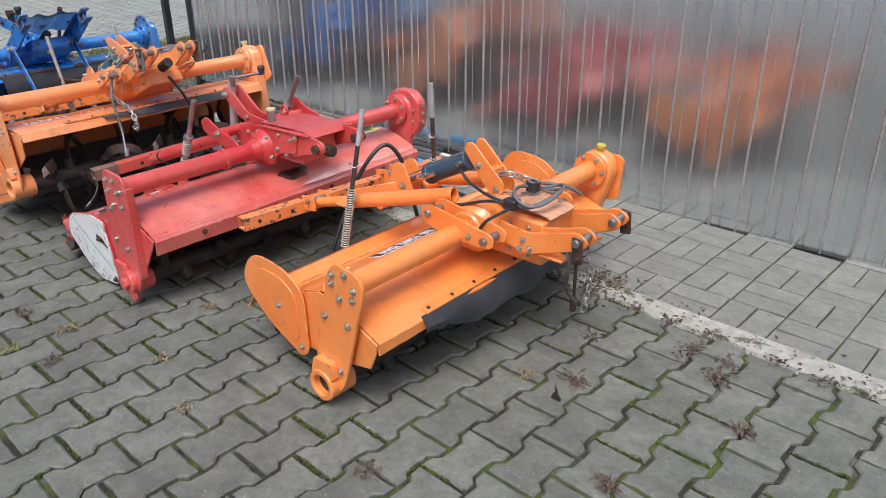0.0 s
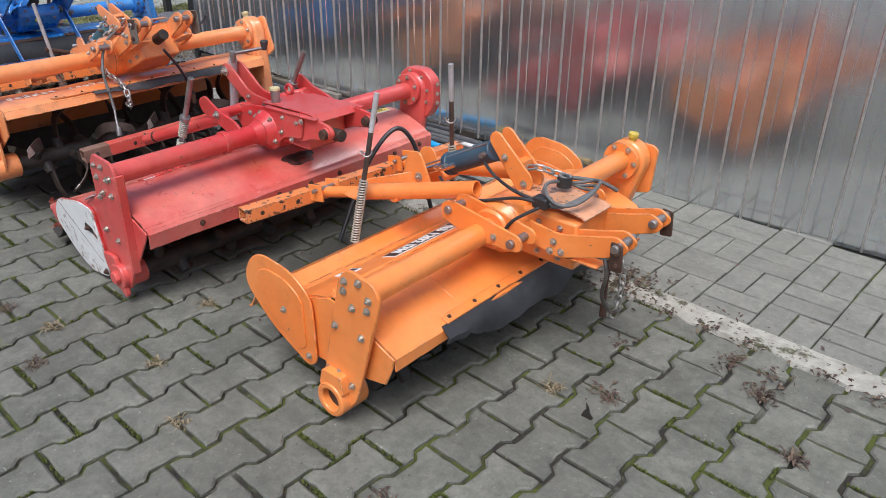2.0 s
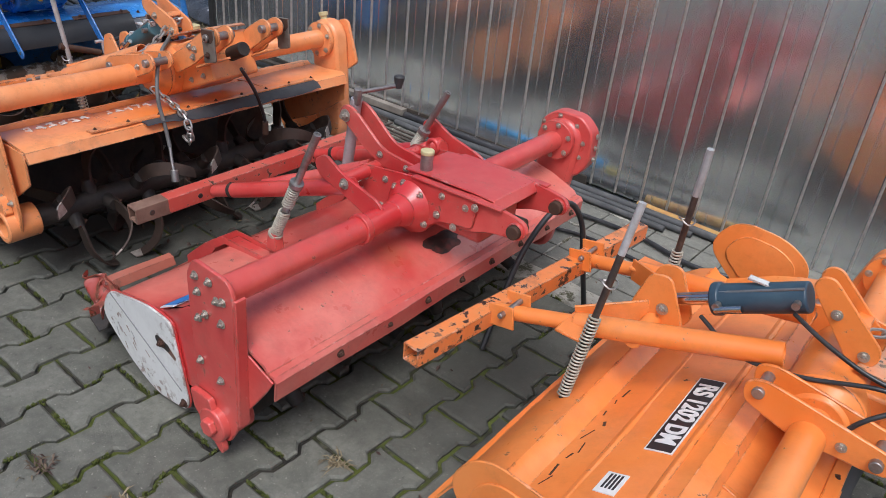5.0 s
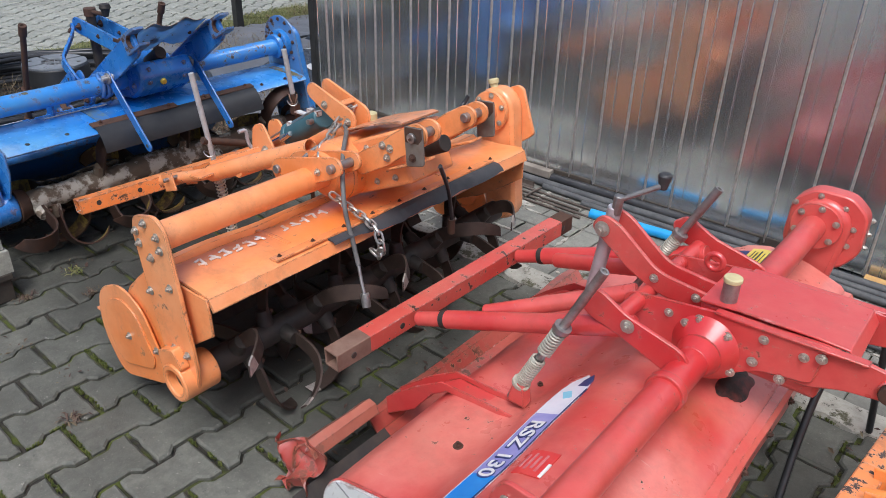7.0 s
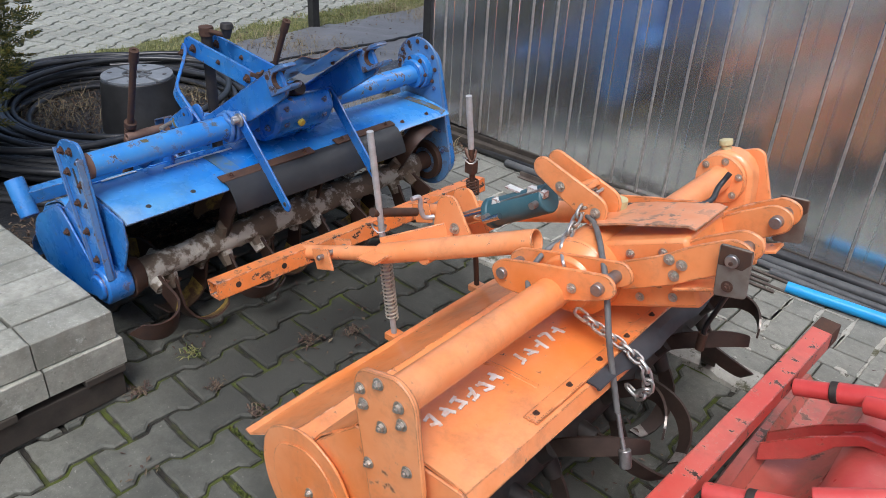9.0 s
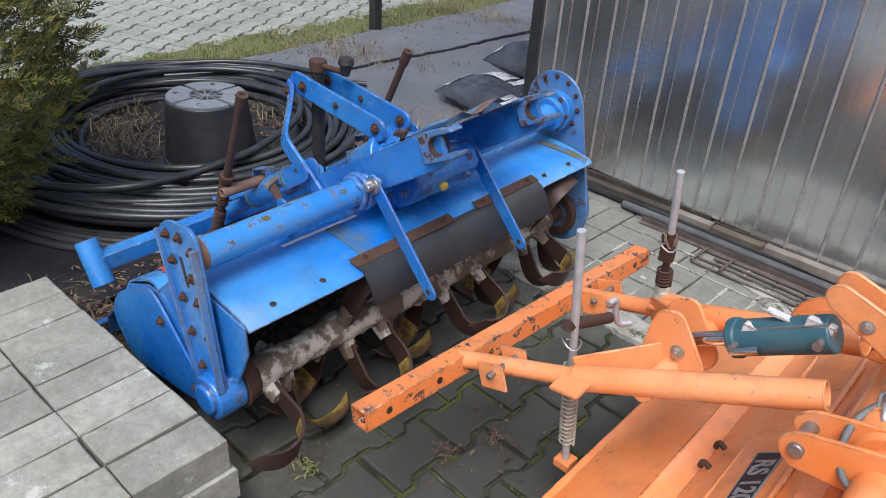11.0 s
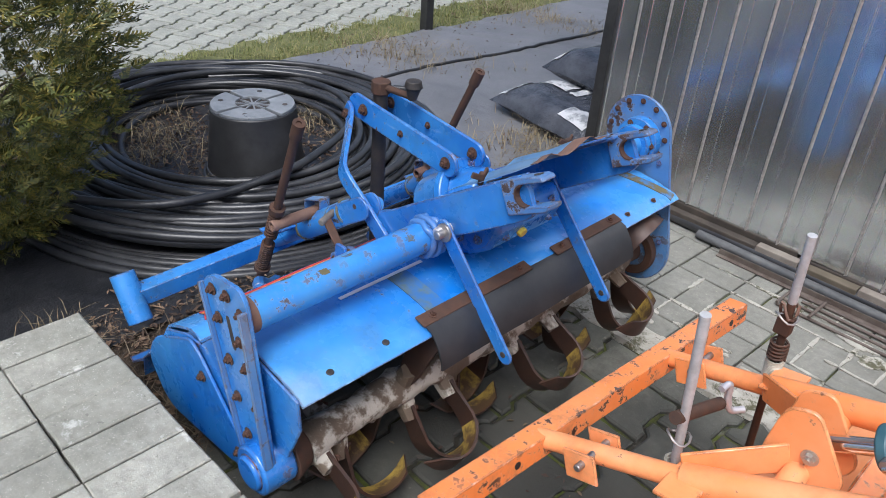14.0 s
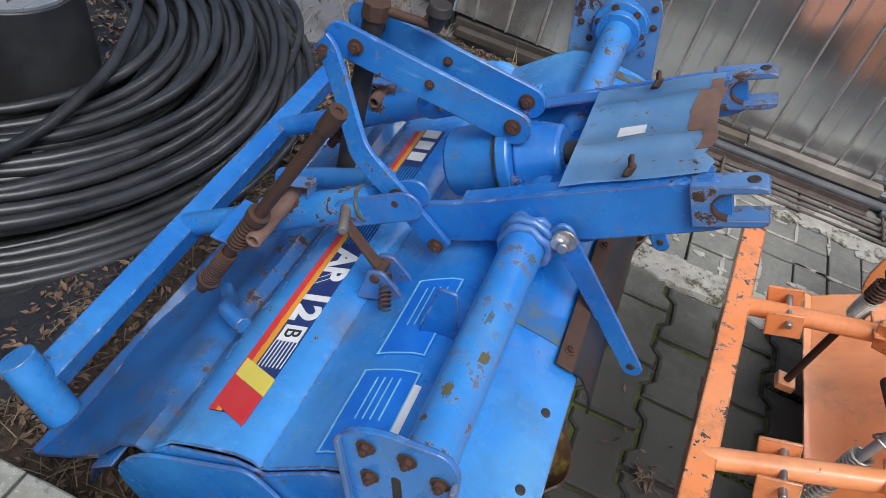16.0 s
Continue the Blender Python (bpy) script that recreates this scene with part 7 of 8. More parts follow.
lane = root("lane", (0, 0, 0), "pale far interlocking paving beyond the verge", "paving")
lane["kind"] = "structure"
thing("lane_bed", rough_grid(-12.6, -7.5, -1.6, 8.6, 20, 40), JOINT, "dark mossy soil between the far paving blocks", "ground", kind="structure")
poses = []
ang = radians(28)
for i in range(-60, 60):
    for j in range(-40, 40):
        a, b = i * COL, (j + 0.5 * (i % 2)) * LEN
        x, y = -9.6 + a * math.cos(ang) - b * math.sin(ang), 3.4 + a * math.sin(ang) + b * math.cos(ang)
        if -12.5 < x < -7.5 and -1.5 < y < 8.5:
            poses.append(uneven(x, y, 0.0015, 28))
lay(lane, "paver", poses, [block_data([(x * 0.955, y * 0.965) for x, y in OUT], 0.03, 0.004)], FARPAVER, "far_pavers", lambda p: False)

# ---- stack of concrete blocks on a dark pallet ----
stack = root("block_stack", (-4.82, 0.53, 0), "stack of pale rectangular concrete blocks on a dark pallet", "block stack")
BRICK_MES = [mesh_from("concrete_block", *block_data(chipped([(0.0485, 0.0985), (0.0485, -0.0985), (-0.0485, -0.0985), (-0.0485, 0.0985)], s + 50, 0.0009, 0.03), 0.078, 0.003), STACKED) for s in range(5)]
rnd = random.Random(2)
for lay_i, top in ((0, 0.262), (1, 0.180)):
    for i in range(8):
        for j in range(6):
            x, y = -4.470 - i * 0.1002, 1.022 - j * 0.1990
            if lay_i:
                x, y = x + 0.012, y + 0.012
            shared("concrete_block", BRICK_MES[(i * 3 + j * 2 + lay_i) % 5], stack, pose(x + rnd.uniform(-0.003, 0.003), y + rnd.uniform(-0.003, 0.003), top + rnd.uniform(-0.002, 0.002), 0, 0, rnd.uniform(-0.8, 0.8)))
pallet = root("pallet", (-4.82, 0.53, 0), "dark wet wooden pallet under the concrete blocks", "pallet")
for k in range(5):
    y = 1.08 - 0.27 * k
    part("deck_board", box(B(), (-5.26, y - 0.06, 0.078), (-4.405, y + 0.045, 0.100)), DARKWOOD, pallet, bevel=0.003)
for x in (-4.46, -4.83, -5.20):
    part("bearer", box(B(), (x - 0.045, -0.06, 0.001), (x + 0.045, 1.12, 0.077)), DARKWOOD, pallet, bevel=0.003)

# ---- upturned plant pot inside a coil of black pipe ----
pot = root("plant_pot", (-6.02, 2.10, 0.02), "black plastic plant pot standing upside down", "plant pot")
bm = B()
px, py = -6.02, 2.10
rod(bm, (px, py, 0.055), (px, py, 0.295), 0.185, 0.158, n=48)
part("body", bm, PLASTIC, pot, bevel=0.004)
part("rim", rod(rod(B(), (px, py, 0.015), (px, py, 0.035), 0.205, n=48, bore=0.18), (px, py, 0.033), (px, py, 0.058), 0.196, 0.190, n=48), PLASTIC, pot, bevel=0.004)
# pale grey carries the sky glare on the upturned black base
POTTOP = plain("pot_base_glare", (0.17, 0.185, 0.20), (0.27, 0.285, 0.30), 18, 0.6)
part("recess", rod(B(), (px, py, 0.2945), (px, py, 0.2965), 0.070, n=32), DARK, pot, "dark hollow in the pot base")
for k in range(10):
    a = k * math.pi / 5 + 0.2
    part("recess_rib", beam(B(), (px, py, 0.300), (px + 0.066 * math.cos(a), py + 0.066 * math.sin(a), 0.298), 0.005, 0.006), POTTOP, pot)
part("base_tab", box(B(), (px + 0.085, py - 0.095, 0.296), (px + 0.125, py - 0.062, 0.3085)), POTTOP, pot, bevel=0.002)
for k in range(4):
    a0 = k * 90 + 8
    pts = [(px + 0.154 * math.cos(radians(a0 + 83 * t / 10)), py + 0.154 * math.sin(radians(a0 + 83 * t / 10))) for t in range(11)]
    pts += [(px + 0.068 * math.cos(radians(a0 + 80 - 77 * t / 6)), py + 0.062 * math.sin(radians(a0 + 80 - 77 * t / 6))) for t in range(7)]
    bm = B()
    a = [bm.verts.new((x, y, 0.294)) for x, y in pts]
    b = [bm.verts.new((x, y, 0.306)) for x, y in pts]
    bm.faces.new(a[::-1])
    bm.faces.new(b)
    for i in range(len(pts)):
        bm.faces.new((a[i], a[(i + 1) % len(pts)], b[(i + 1) % len(pts)], b[i]))
    pad = part("base_pad", bm, POTTOP, pot, "grey raised pad of the pot base", bevel=0.002)
    am = radians(a0 + 37)
    part("drain_hole", rod(B(), (px + 0.12 * math.cos(am), py + 0.12 * math.sin(am), 0.3062), (px + 0.12 * math.cos(am), py + 0.12 * math.sin(am), 0.3072), 0.010, n=12), DARK, pad)

hose_coil = root("pipe_coil", (-6.12, 2.10, 0), "coil of black polyethylene water pipe on the fabric", "pipe coil")
rnd = random.Random(9)
for k in range(38):
    layer = k // 12
    r = 0.462 + 0.031 * (k % 12) + 0.015 * (layer % 2) + 0.022 * layer
    if layer == 3:
        r = 0.60 + 0.08 * (k % 12)
    z = 0.028 + 0.027 * layer
    ph, ex = rnd.uniform(0, 6.28), rnd.uniform(-0.03, 0.03)
    cx, cy = -6.295 + rnd.uniform(-0.022, 0.022), 2.155 + rnd.uniform(-0.022, 0.022)
    if layer == 3:
        cx, cy = cx + 0.07, cy + 0.05
    pts = []
    for i in range(56):
        a = i * 2 * math.pi / 56
        rr = r * (1 + 0.03 * math.sin(2 * a + ph)) + ex * math.sin(a + ph)
        pts.append((cx + rr * 1.06 * math.cos(a), cy + rr * 0.98 * math.sin(a), z + 0.013 * (1 + math.sin(a * (1 + k % 3) + ph)) * (0.5 + 0.3 * layer)))
    part("pipe_turn", hose(B(), pts, 0.0152, 8, True), HOSE, hose_coil, smooth=60)
for k in range(5):
    r, ph = 0.800 + 0.026 * k, 1.3 * k
    pts = [(-6.245 + r * 1.05 * math.cos(a) + 0.012 * math.sin(2 * a + ph), 2.125 + r * math.sin(a) + 0.010 * math.cos(3 * a + ph), 0.024 + 0.006 * math.sin(a * 2 + ph)) for a in [i * 2 * math.pi / 60 for i in range(60)]]
    part("pipe_turn", hose(B(), pts, 0.0152, 8, True), HOSE, hose_coil, smooth=60)
part("pipe_turn", hose(B(), flex([(-6.35, 1.30, 0.10), (-6.05, 1.37, 0.135), (-5.80, 1.55, 0.15), (-5.725, 1.74, 0.15), (-5.735, 1.96, 0.145), (-5.80, 2.20, 0.135), (-5.98, 2.52, 0.13), (-6.30, 2.72, 0.12), (-6.66, 2.66, 0.11), (-6.90, 2.40, 0.09)], 10), 0.0155, 10), HOSE, hose_coil, smooth=60)
part("loose_end", hose(B(), flex([(-6.9, 1.9, 0.06), (-6.95, 2.4, 0.10), (-6.75, 2.8, 0.09), (-6.45, 3.05, 0.05), (-6.30, 3.22, 0.04)], 10), 0.015, 10), HOSE, hose_coil, smooth=60)
part("loose_end", hose(B(), flex([(-6.6, 2.75, 0.05), (-6.2, 2.95, 0.05), (-5.85, 2.98, 0.05), (-5.62, 2.85, 0.04), (-5.5, 2.6, 0.04), (-5.44, 2.3, 0.04)], 10), 0.013, 10), HOSE, hose_coil, smooth=60)

# ---- bags beside the shed ----
BAGFILM = plain("dark_plastic_film", (0.030, 0.033, 0.040), (0.10, 0.105, 0.12), 7, 0.22, 0, 0.9, 0.02)
BAGWHITE = plain("white_bag_print", (0.66, 0.66, 0.66), (0.16, 0.17, 0.18), 16, 0.30, 0, 0.6, 0.01, 6, 0.48, 0.60)


def bag(loc, turn, size, seed):
    th = root("soil_bag", loc, "black and white plastic bag of potting soil lying flat", "bag", "soil bags")
    M = Matrix.Translation(loc) @ Matrix.Rotation(radians(turn), 4, "Z")
    bm = B()
    n, m = 22, 16
    tops, lows = [], []
    for j in range(m + 1):
        rt, rl = [], []
        for i in range(n + 1):
            u, v = 2 * i / n - 1, 2 * j / m - 1
            e = max(0.0, (1 - abs(u) ** 3.5) * (1 - abs(v) ** 3.5)) ** 0.55
            w = 0.018 * noise.noise((u * 2.2 + seed, v * 2.2, 1)) + 0.008 * noise.noise((u * 8, v * 8, seed))
            pin = 1 - 0.06 * (1 - abs(abs(u) - 0.5) * 2) * abs(v)
            rt.append(bm.verts.new((u * size[0] / 2, v * size[1] / 2 * pin, size[2] * 0.35 + (size[2] * 0.65 + w) * e)))
            rl.append(bm.verts.new((u * size[0] / 2, v * size[1] / 2 * pin, size[2] * 0.35 * (1 - e) + 0.002)))
        tops.append(rt)
        lows.append(rl)
    for j in range(m):
        for i in range(n):
            bm.faces.new((tops[j][i], tops[j][i + 1], tops[j + 1][i + 1], tops[j + 1][i]))
            bm.faces.new((lows[j][i], lows[j + 1][i], lows[j + 1][i + 1], lows[j][i + 1]))
    bmesh.ops.remove_doubles(bm, verts=bm.verts, dist=0.0008)
    bd = part("film", bm, BAGFILM, th, smooth=60, M=M)
    hgt = lambda u, v: size[2] * 0.35 + (size[2] * 0.65 + 0.018 * noise.noise((u * 2.2 + seed, v * 2.2, 1)) + 0.008 * noise.noise((u * 8, v * 8, seed))) * max(0.0, (1 - abs(u) ** 3.5) * (1 - abs(v) ** 3.5)) ** 0.55 + 0.003
    for (u0, u1, v0, v1) in ((-0.92, -0.20, 0.10, 0.80), (-0.95, -0.78, -0.85, 0.0), (0.30, 0.80, -0.80, -0.35), (-0.12, 0.05, 0.05, 0.70)):
        pm = B()
        g = [[pm.verts.new(((u0 + (u1 - u0) * i / 8) * size[0] / 2, (v0 + (v1 - v0) * j / 6) * size[1] / 2, hgt(u0 + (u1 - u0) * i / 8, v0 + (v1 - v0) * j / 6))) for i in range(9)] for j in range(7)]
        for j in range(6):
            for i in range(8):
                pm.faces.new((g[j][i], g[j][i + 1], g[j + 1][i + 1], g[j + 1][i]))
        part("print_patch", pm, BAGWHITE, bd, "worn white print", smooth=60, M=M)
    return th


bag((-5.58, 3.52, 0.015), -10, (0.66, 0.44, 0.15), 1.0)
bag((-5.50, 3.86, 0.125), -8, (0.70, 0.50, 0.19), 4.0)

# ---- post on the verge ----
post = root("fence_post", (-7.12, 4.05, 0), "black square steel fence post", "post")
part("shaft", box(B(), (-7.15, 4.02, -0.01), (-7.09, 4.08, 1.6)), BLACKPOST, post, bevel=0.004)
part("cap", box(B(), (-7.155, 4.015, 1.6), (-7.085, 4.085, 1.615)), BLACKPOST, post, bevel=0.003)
part("foot_plate", box(B(), (-7.19, 3.98, -0.005), (-7.05, 4.12, 0.004)), BLACKPOST, post, bevel=0.002)


# ---- planting and loose growth ----
def leaf_material(name, a, b, c, rough=0.55):
    m, nt, bs = nodes_of(name)
    geo = nt.nodes.new("ShaderNodeNewGeometry")
    ramp = nt.nodes.new("ShaderNodeValToRGB")
    ramp.color_ramp.elements[0].color, ramp.color_ramp.elements[1].color = (*a, 1), (*c, 1)
    e = ramp.color_ramp.elements.new(0.5)
    e.color = (*b, 1)
    nt.links.new(geo.outputs["Random Per Island"], ramp.inputs[0])
    nt.links.new(ramp.outputs[0], bs.inputs["Base Color"])
    bs.inputs["Roughness"].default_value = rough
    return m


THUJA = leaf_material("conifer_sprays", (0.022, 0.034, 0.006), (0.075, 0.086, 0.013), (0.20, 0.155, 0.026))
DRYLEAF = leaf_material("dry_leaves", (0.032, 0.020, 0.014), (0.095, 0.058, 0.036), (0.20, 0.135, 0.085), 0.8)
STRAW = leaf_material("dry_straw", (0.12, 0.088, 0.048), (0.21, 0.165, 0.095), (0.31, 0.26, 0.16), 0.8)
GRASS = leaf_material("thin_grass", (0.10, 0.13, 0.03), (0.19, 0.195, 0.06), (0.30, 0.27, 0.12), 0.7)
WEED = leaf_material("withered_weed", (0.055, 0.030, 0.024), (0.10, 0.062, 0.045), (0.15, 0.12, 0.07), 0.8)
MOSS = leaf_material("joint_moss", (0.055, 0.075, 0.012), (0.09, 0.11, 0.02), (0.12, 0.13, 0.03), 0.9)
BARK = plain("conifer_bark", (0.07, 0.05, 0.035), (0.12, 0.09, 0.065), 30, 0.9)


def loose_mesh(name, V, F, material):
    me = bpy.data.meshes.new(name)
    me.from_pydata(V, [], F)
    me.materials.append(material)
    return me


def thuja():
    """A young conifer: trunk, limbs and flat forked sprays."""
    rnd = random.Random(12)
    bx, by = -6.12, 1.12
    th = root("conifer", (bx, by, 0), "young green thuja conifer with flat scaly sprays", "tree")
    part("trunk", rod(B(), (bx, by, -0.01), (bx + 0.02, by, 1.75), 0.03, 0.006, n=12), BARK, th)
    radius = lambda z: 0.63 * min(1.0, (z + 0.14) / 0.72) * max(0.02, 1 - (max(0, z - 0.25) / 1.65) ** 1.5)
    for k in range(34):
        z = 0.08 + 1.5 * k / 34
        a = k * 2.4
        r = radius(z) * 0.72
        part("limb", rod(B(), (bx, by, z), (bx + r * math.cos(a), by + r * math.sin(a), z + r * 0.55), 0.009, 0.003, n=6), BARK, th)
    V, F = [], []

    def blade(o, d, n, ln, w):
        s = d.cross(n).normalized() * w
        i = len(V)
        V.extend([tuple(o), tuple(o + d * ln * 0.45 + s), tuple(o + d * ln), tuple(o + d * ln * 0.45 - s)])
        F.append((i, i + 1, i + 2, i + 3))

    for k in range(5200):
        z = rnd.uniform(0.02, 1.7) ** 1.0
        a = rnd.uniform(0, 2 * math.pi)
        lump = 1 + 0.16 * noise.noise((math.cos(a) * 2.2, math.sin(a) * 2.2, z * 3.2))
        r = radius(z) * lump * (rnd.random() ** 0.28)
        p = Vector((bx + r * math.cos(a), by + r * math.sin(a), z))
        d = Vector((math.cos(a), math.sin(a), rnd.uniform(0.2, 1.0))).normalized()
        d = (d + Vector((rnd.gauss(0, 0.3), rnd.gauss(0, 0.3), rnd.gauss(0, 0.25)))).normalized()
        n = d.cross(Vector((rnd.gauss(0, 1), rnd.gauss(0, 1), rnd.gauss(0, 1)))).normalized()
        ln = rnd.uniform(0.045, 0.10)
        side = d.cross(n)
        q = p.copy()
        steps = 6
        for j in range(steps):
            f = j / steps
            q = p + d * ln * f + Vector((0, 0, -0.012 * f * f))
            blade(q, d, n, ln / steps * 1.7, 0.0030)
            for s in (-1, 1):
                sd = (d * 0.75 + side * s * 0.75 + n * rnd.uniform(-0.2, 0.2)).normalized()
                sl = ln * 0.48 * (1 - f * 0.75) * rnd.uniform(0.7, 1.2)
                blade(q, sd, n, sl, 0.0028)
                e = q + sd * sl * 0.45
                blade(e, (sd + d * 0.7).normalized(), n, sl * 0.5, 0.0028)
    me = loose_mesh("crown", V, F, THUJA)
    ob = new("crown", me)
    ob.parent = th
    ob.matrix_basis = Matrix.Translation(-ORG[th.name])
    tagged(ob, "dense green scaly foliage")


thuja()


def blades(name, spots, material, label, category, height=(0.03, 0.09), lean=0.8, width=0.0016, seed=1, per=14, spread=0.03, z=0.0, flat=0.0):
    """Thin blades round the spots, in one loose mesh."""
    rnd = random.Random(seed)
    V, F = [], []
    for (x, y) in spots:
        for _ in range(per):
            a, h = rnd.uniform(0, 6.283), rnd.uniform(*height)
            o = Vector((x + rnd.gauss(0, spread), y + rnd.gauss(0, spread), z))
            out = Vector((math.cos(a), math.sin(a), 0)) * lean * rnd.uniform(0.3, 1.2)
            s = Vector((-math.sin(a), math.cos(a), 0)) * width
            i = len(V)
            up = 1 - flat
            p1, p2 = o + out * h * 0.35 + Vector((0, 0, h * 0.6 * up + 0.004)), o + out * h + Vector((0, 0, h * 0.75 * up + 0.002))
            V.extend([tuple(o - s), tuple(o + s), tuple(p1 + s * 0.8), tuple(p1 - s * 0.8), tuple(p2)])
            F.extend([(i, i + 1, i + 2, i + 3), (i + 3, i + 2, i + 4)])
    ob = new(name, loose_mesh(name, V, F, material))
    return tagged(ob, label, category, kind="stuff")


rnd = random.Random(21)
blades("verge_grass", [(rnd.uniform(-7.52, -7.05) + 0.0, rnd.uniform(-1.0, 8.0)) for _ in range(1500)], GRASS, "thin yellow-green grass along the verge", "grass", (0.010, 0.036), 1.2, 0.0016, 3, 13, 0.03)
blades("dry_grass", [(rnd.gauss(cx, 0.16), rnd.gauss(cy, 0.13)) for cx, cy in ((-6.95, 3.55), (-6.7, 3.62), (-6.55, 2.0), (-6.4, 1.85), (-6.25, 2.6), (-7.2, 4.95), (-6.7, 4.95), (-5.5, 3.2), (-5.35, 2.9), (-5.55, 3.25)) for _ in range(26)], STRAW, "clumps of dry straw-coloured grass", "dry grass", (0.05, 0.16), 1.1, 0.0016, 4, 9, 0.04, 0.012, 0.45)


def leaves(name, spots, label, size=(0.008, 0.024), seed=7, material=None):
    rnd = random.Random(seed)
    V, F = [], []
    for (x, y, z) in spots:
        m = pose(x, y, z + rnd.uniform(0.003, 0.012), rnd.gauss(0, 22), rnd.gauss(0, 22), rnd.uniform(0, 360))
        l, w = rnd.uniform(*size), rnd.uniform(0.35, 0.6)
        i = len(V)
        c = rnd.uniform(0.1, 0.5) * l
        V.extend([tuple(m @ Vector(p)) for p in ((-l, 0, c * 0.4), (0, -l * w, c), (l, 0, c * 0.2), (0, l * w, c), (0, 0, 0))])
        F.extend([(i, i + 1, i + 4), (i + 1, i + 2, i + 4), (i + 2, i + 3, i + 4), (i + 3, i, i + 4)])
    ob = new(name, loose_mesh(name, V, F, material or DRYLEAF))
    return tagged(ob, label, "leaves", kind="stuff")


spots = [(rnd.uniform(-5.48, -4.85), rnd.uniform(1.2, 3.1), 0.012) for _ in range(4200)]
for _ in range(2000):
    a, r = rnd.uniform(0, 6.283), 0.52 * rnd.random() ** 0.5
    spots.append((-6.24 + r * math.cos(a), 2.13 + r * math.sin(a), 0.016))
for cx, cy, s, n in ((-6.9, 3.5, 0.22, 160), (-5.42, 1.30, 0.07, 150), (-5.5, 3.2, 0.15, 120), (-7.2, 4.6, 0.4, 150), (-5.45, 1.6, 0.06, 90)):
    spots += [(rnd.gauss(cx, s), rnd.gauss(cy, s), 0.014) for _ in range(n)]
leaves("leaf_litter", spots, "brown dead leaves and twigs", (0.005, 0.015))
spots = []
for cx, cy, s, n in ((-1.03, 2.24, 0.024, 26), (-0.89, 2.23, 0.024, 26), (-0.76, 2.21, 0.024, 26), (-0.76, 2.06, 0.024, 26), (-1.05, 1.96, 0.024, 26), (-0.96, 1.71, 0.024, 26), (-0.63, 2.00, 0.024, 26), (-0.52, 2.22, 0.024, 26), (-0.37, 2.18, 0.024, 26), (-0.64, 2.10, 0.024, 26), (-1.22, 2.31, 0.060, 300), (-1.15, 2.26, 0.05, 40), (-1.02, 2.30, 0.06, 20), (-0.85, 2.3, 0.05, 30), (-0.63, 2.0, 0.03, 14), (-3.35, 1.75, 0.16, 110), (-2.0, 1.6, 0.3, 40), (-4.47, 1.34, 0.035, 16), (-4.18, 1.73, 0.06, 22),
                     (-4.24, 1.60, 0.04, 12), (-4.12, 1.0, 0.03, 12), (-3.9, 1.05, 0.03, 8), (-0.5, 2.27, 0.12, 30), (-1.9, 2.35, 0.2, 40), (-4.6, 1.7, 0.15, 40), (-2.9, 1.3, 0.15, 30), (-2.7, 2.45, 0.2, 30)):
    spots += [(rnd.gauss(cx, s), rnd.gauss(cy, s), 0.001) for _ in range(n)]
leaves("leaf_scraps", spots, "dark scraps of dead leaves on the paving", (0.004, 0.012), 8, WEED)

blades("dry_tuft", [(rnd.gauss(-5.46, 0.05), rnd.gauss(1.06, 0.05)) for _ in range(6)], STRAW, "small tuft of dry grass beside the block stack", "dry grass", (0.04, 0.11), 1.0, 0.0013, 14, 9, 0.025, 0.008, 0.3)
TWIG = leaf_material("dead_stems", (0.06, 0.042, 0.028), (0.13, 0.095, 0.06), (0.22, 0.175, 0.115), 0.85)
rnd = random.Random(77)
blades("dead_stems", [(rnd.uniform(-5.47, -4.88), rnd.uniform(1.15, 3.05)) for _ in range(300)] + [(rnd.gauss(-6.24, 0.22), rnd.gauss(2.13, 0.2)) for _ in range(120)], TWIG, "dead brown stems lying in the litter", "litter", (0.03, 0.10), 1.2, 0.0013, 6, 7, 0.03, 0.014, 0.8)

# moss tufts in the joints
spots = []
for i in range(-30, 6):
    for j in range(-4, 14):
        x, y = askew((i + U_PH) * COL, (j + 0.5 * (i % 2) + V_PH + 0.5) * LEN)
        if -4.6 < x < 0.5 and 0.2 < y < 2.2 and noise.noise((x * 1.7, y * 1.7, 3)) > -0.02:
            if rnd.random() < 0.6:
                spots += [(x + rnd.uniform(-0.075, 0.075), y + LEN / 2 + rnd.uniform(-0.002, 0.002)) for _ in range(16)]
            if rnd.random() < 0.5:
                sx, sy = rnd.choice((-1, 1)), rnd.uniform(-0.04, 0.04)
                spots += [(x + sx * 0.0591, y + sy + rnd.uniform(-0.03, 0.03)) for _ in range(8)]
blades("joint_moss", spots, MOSS, "green moss in the paving joints", "moss", (0.004, 0.010), 0.6, 0.0018, 6, 7, 0.0022, -0.008)


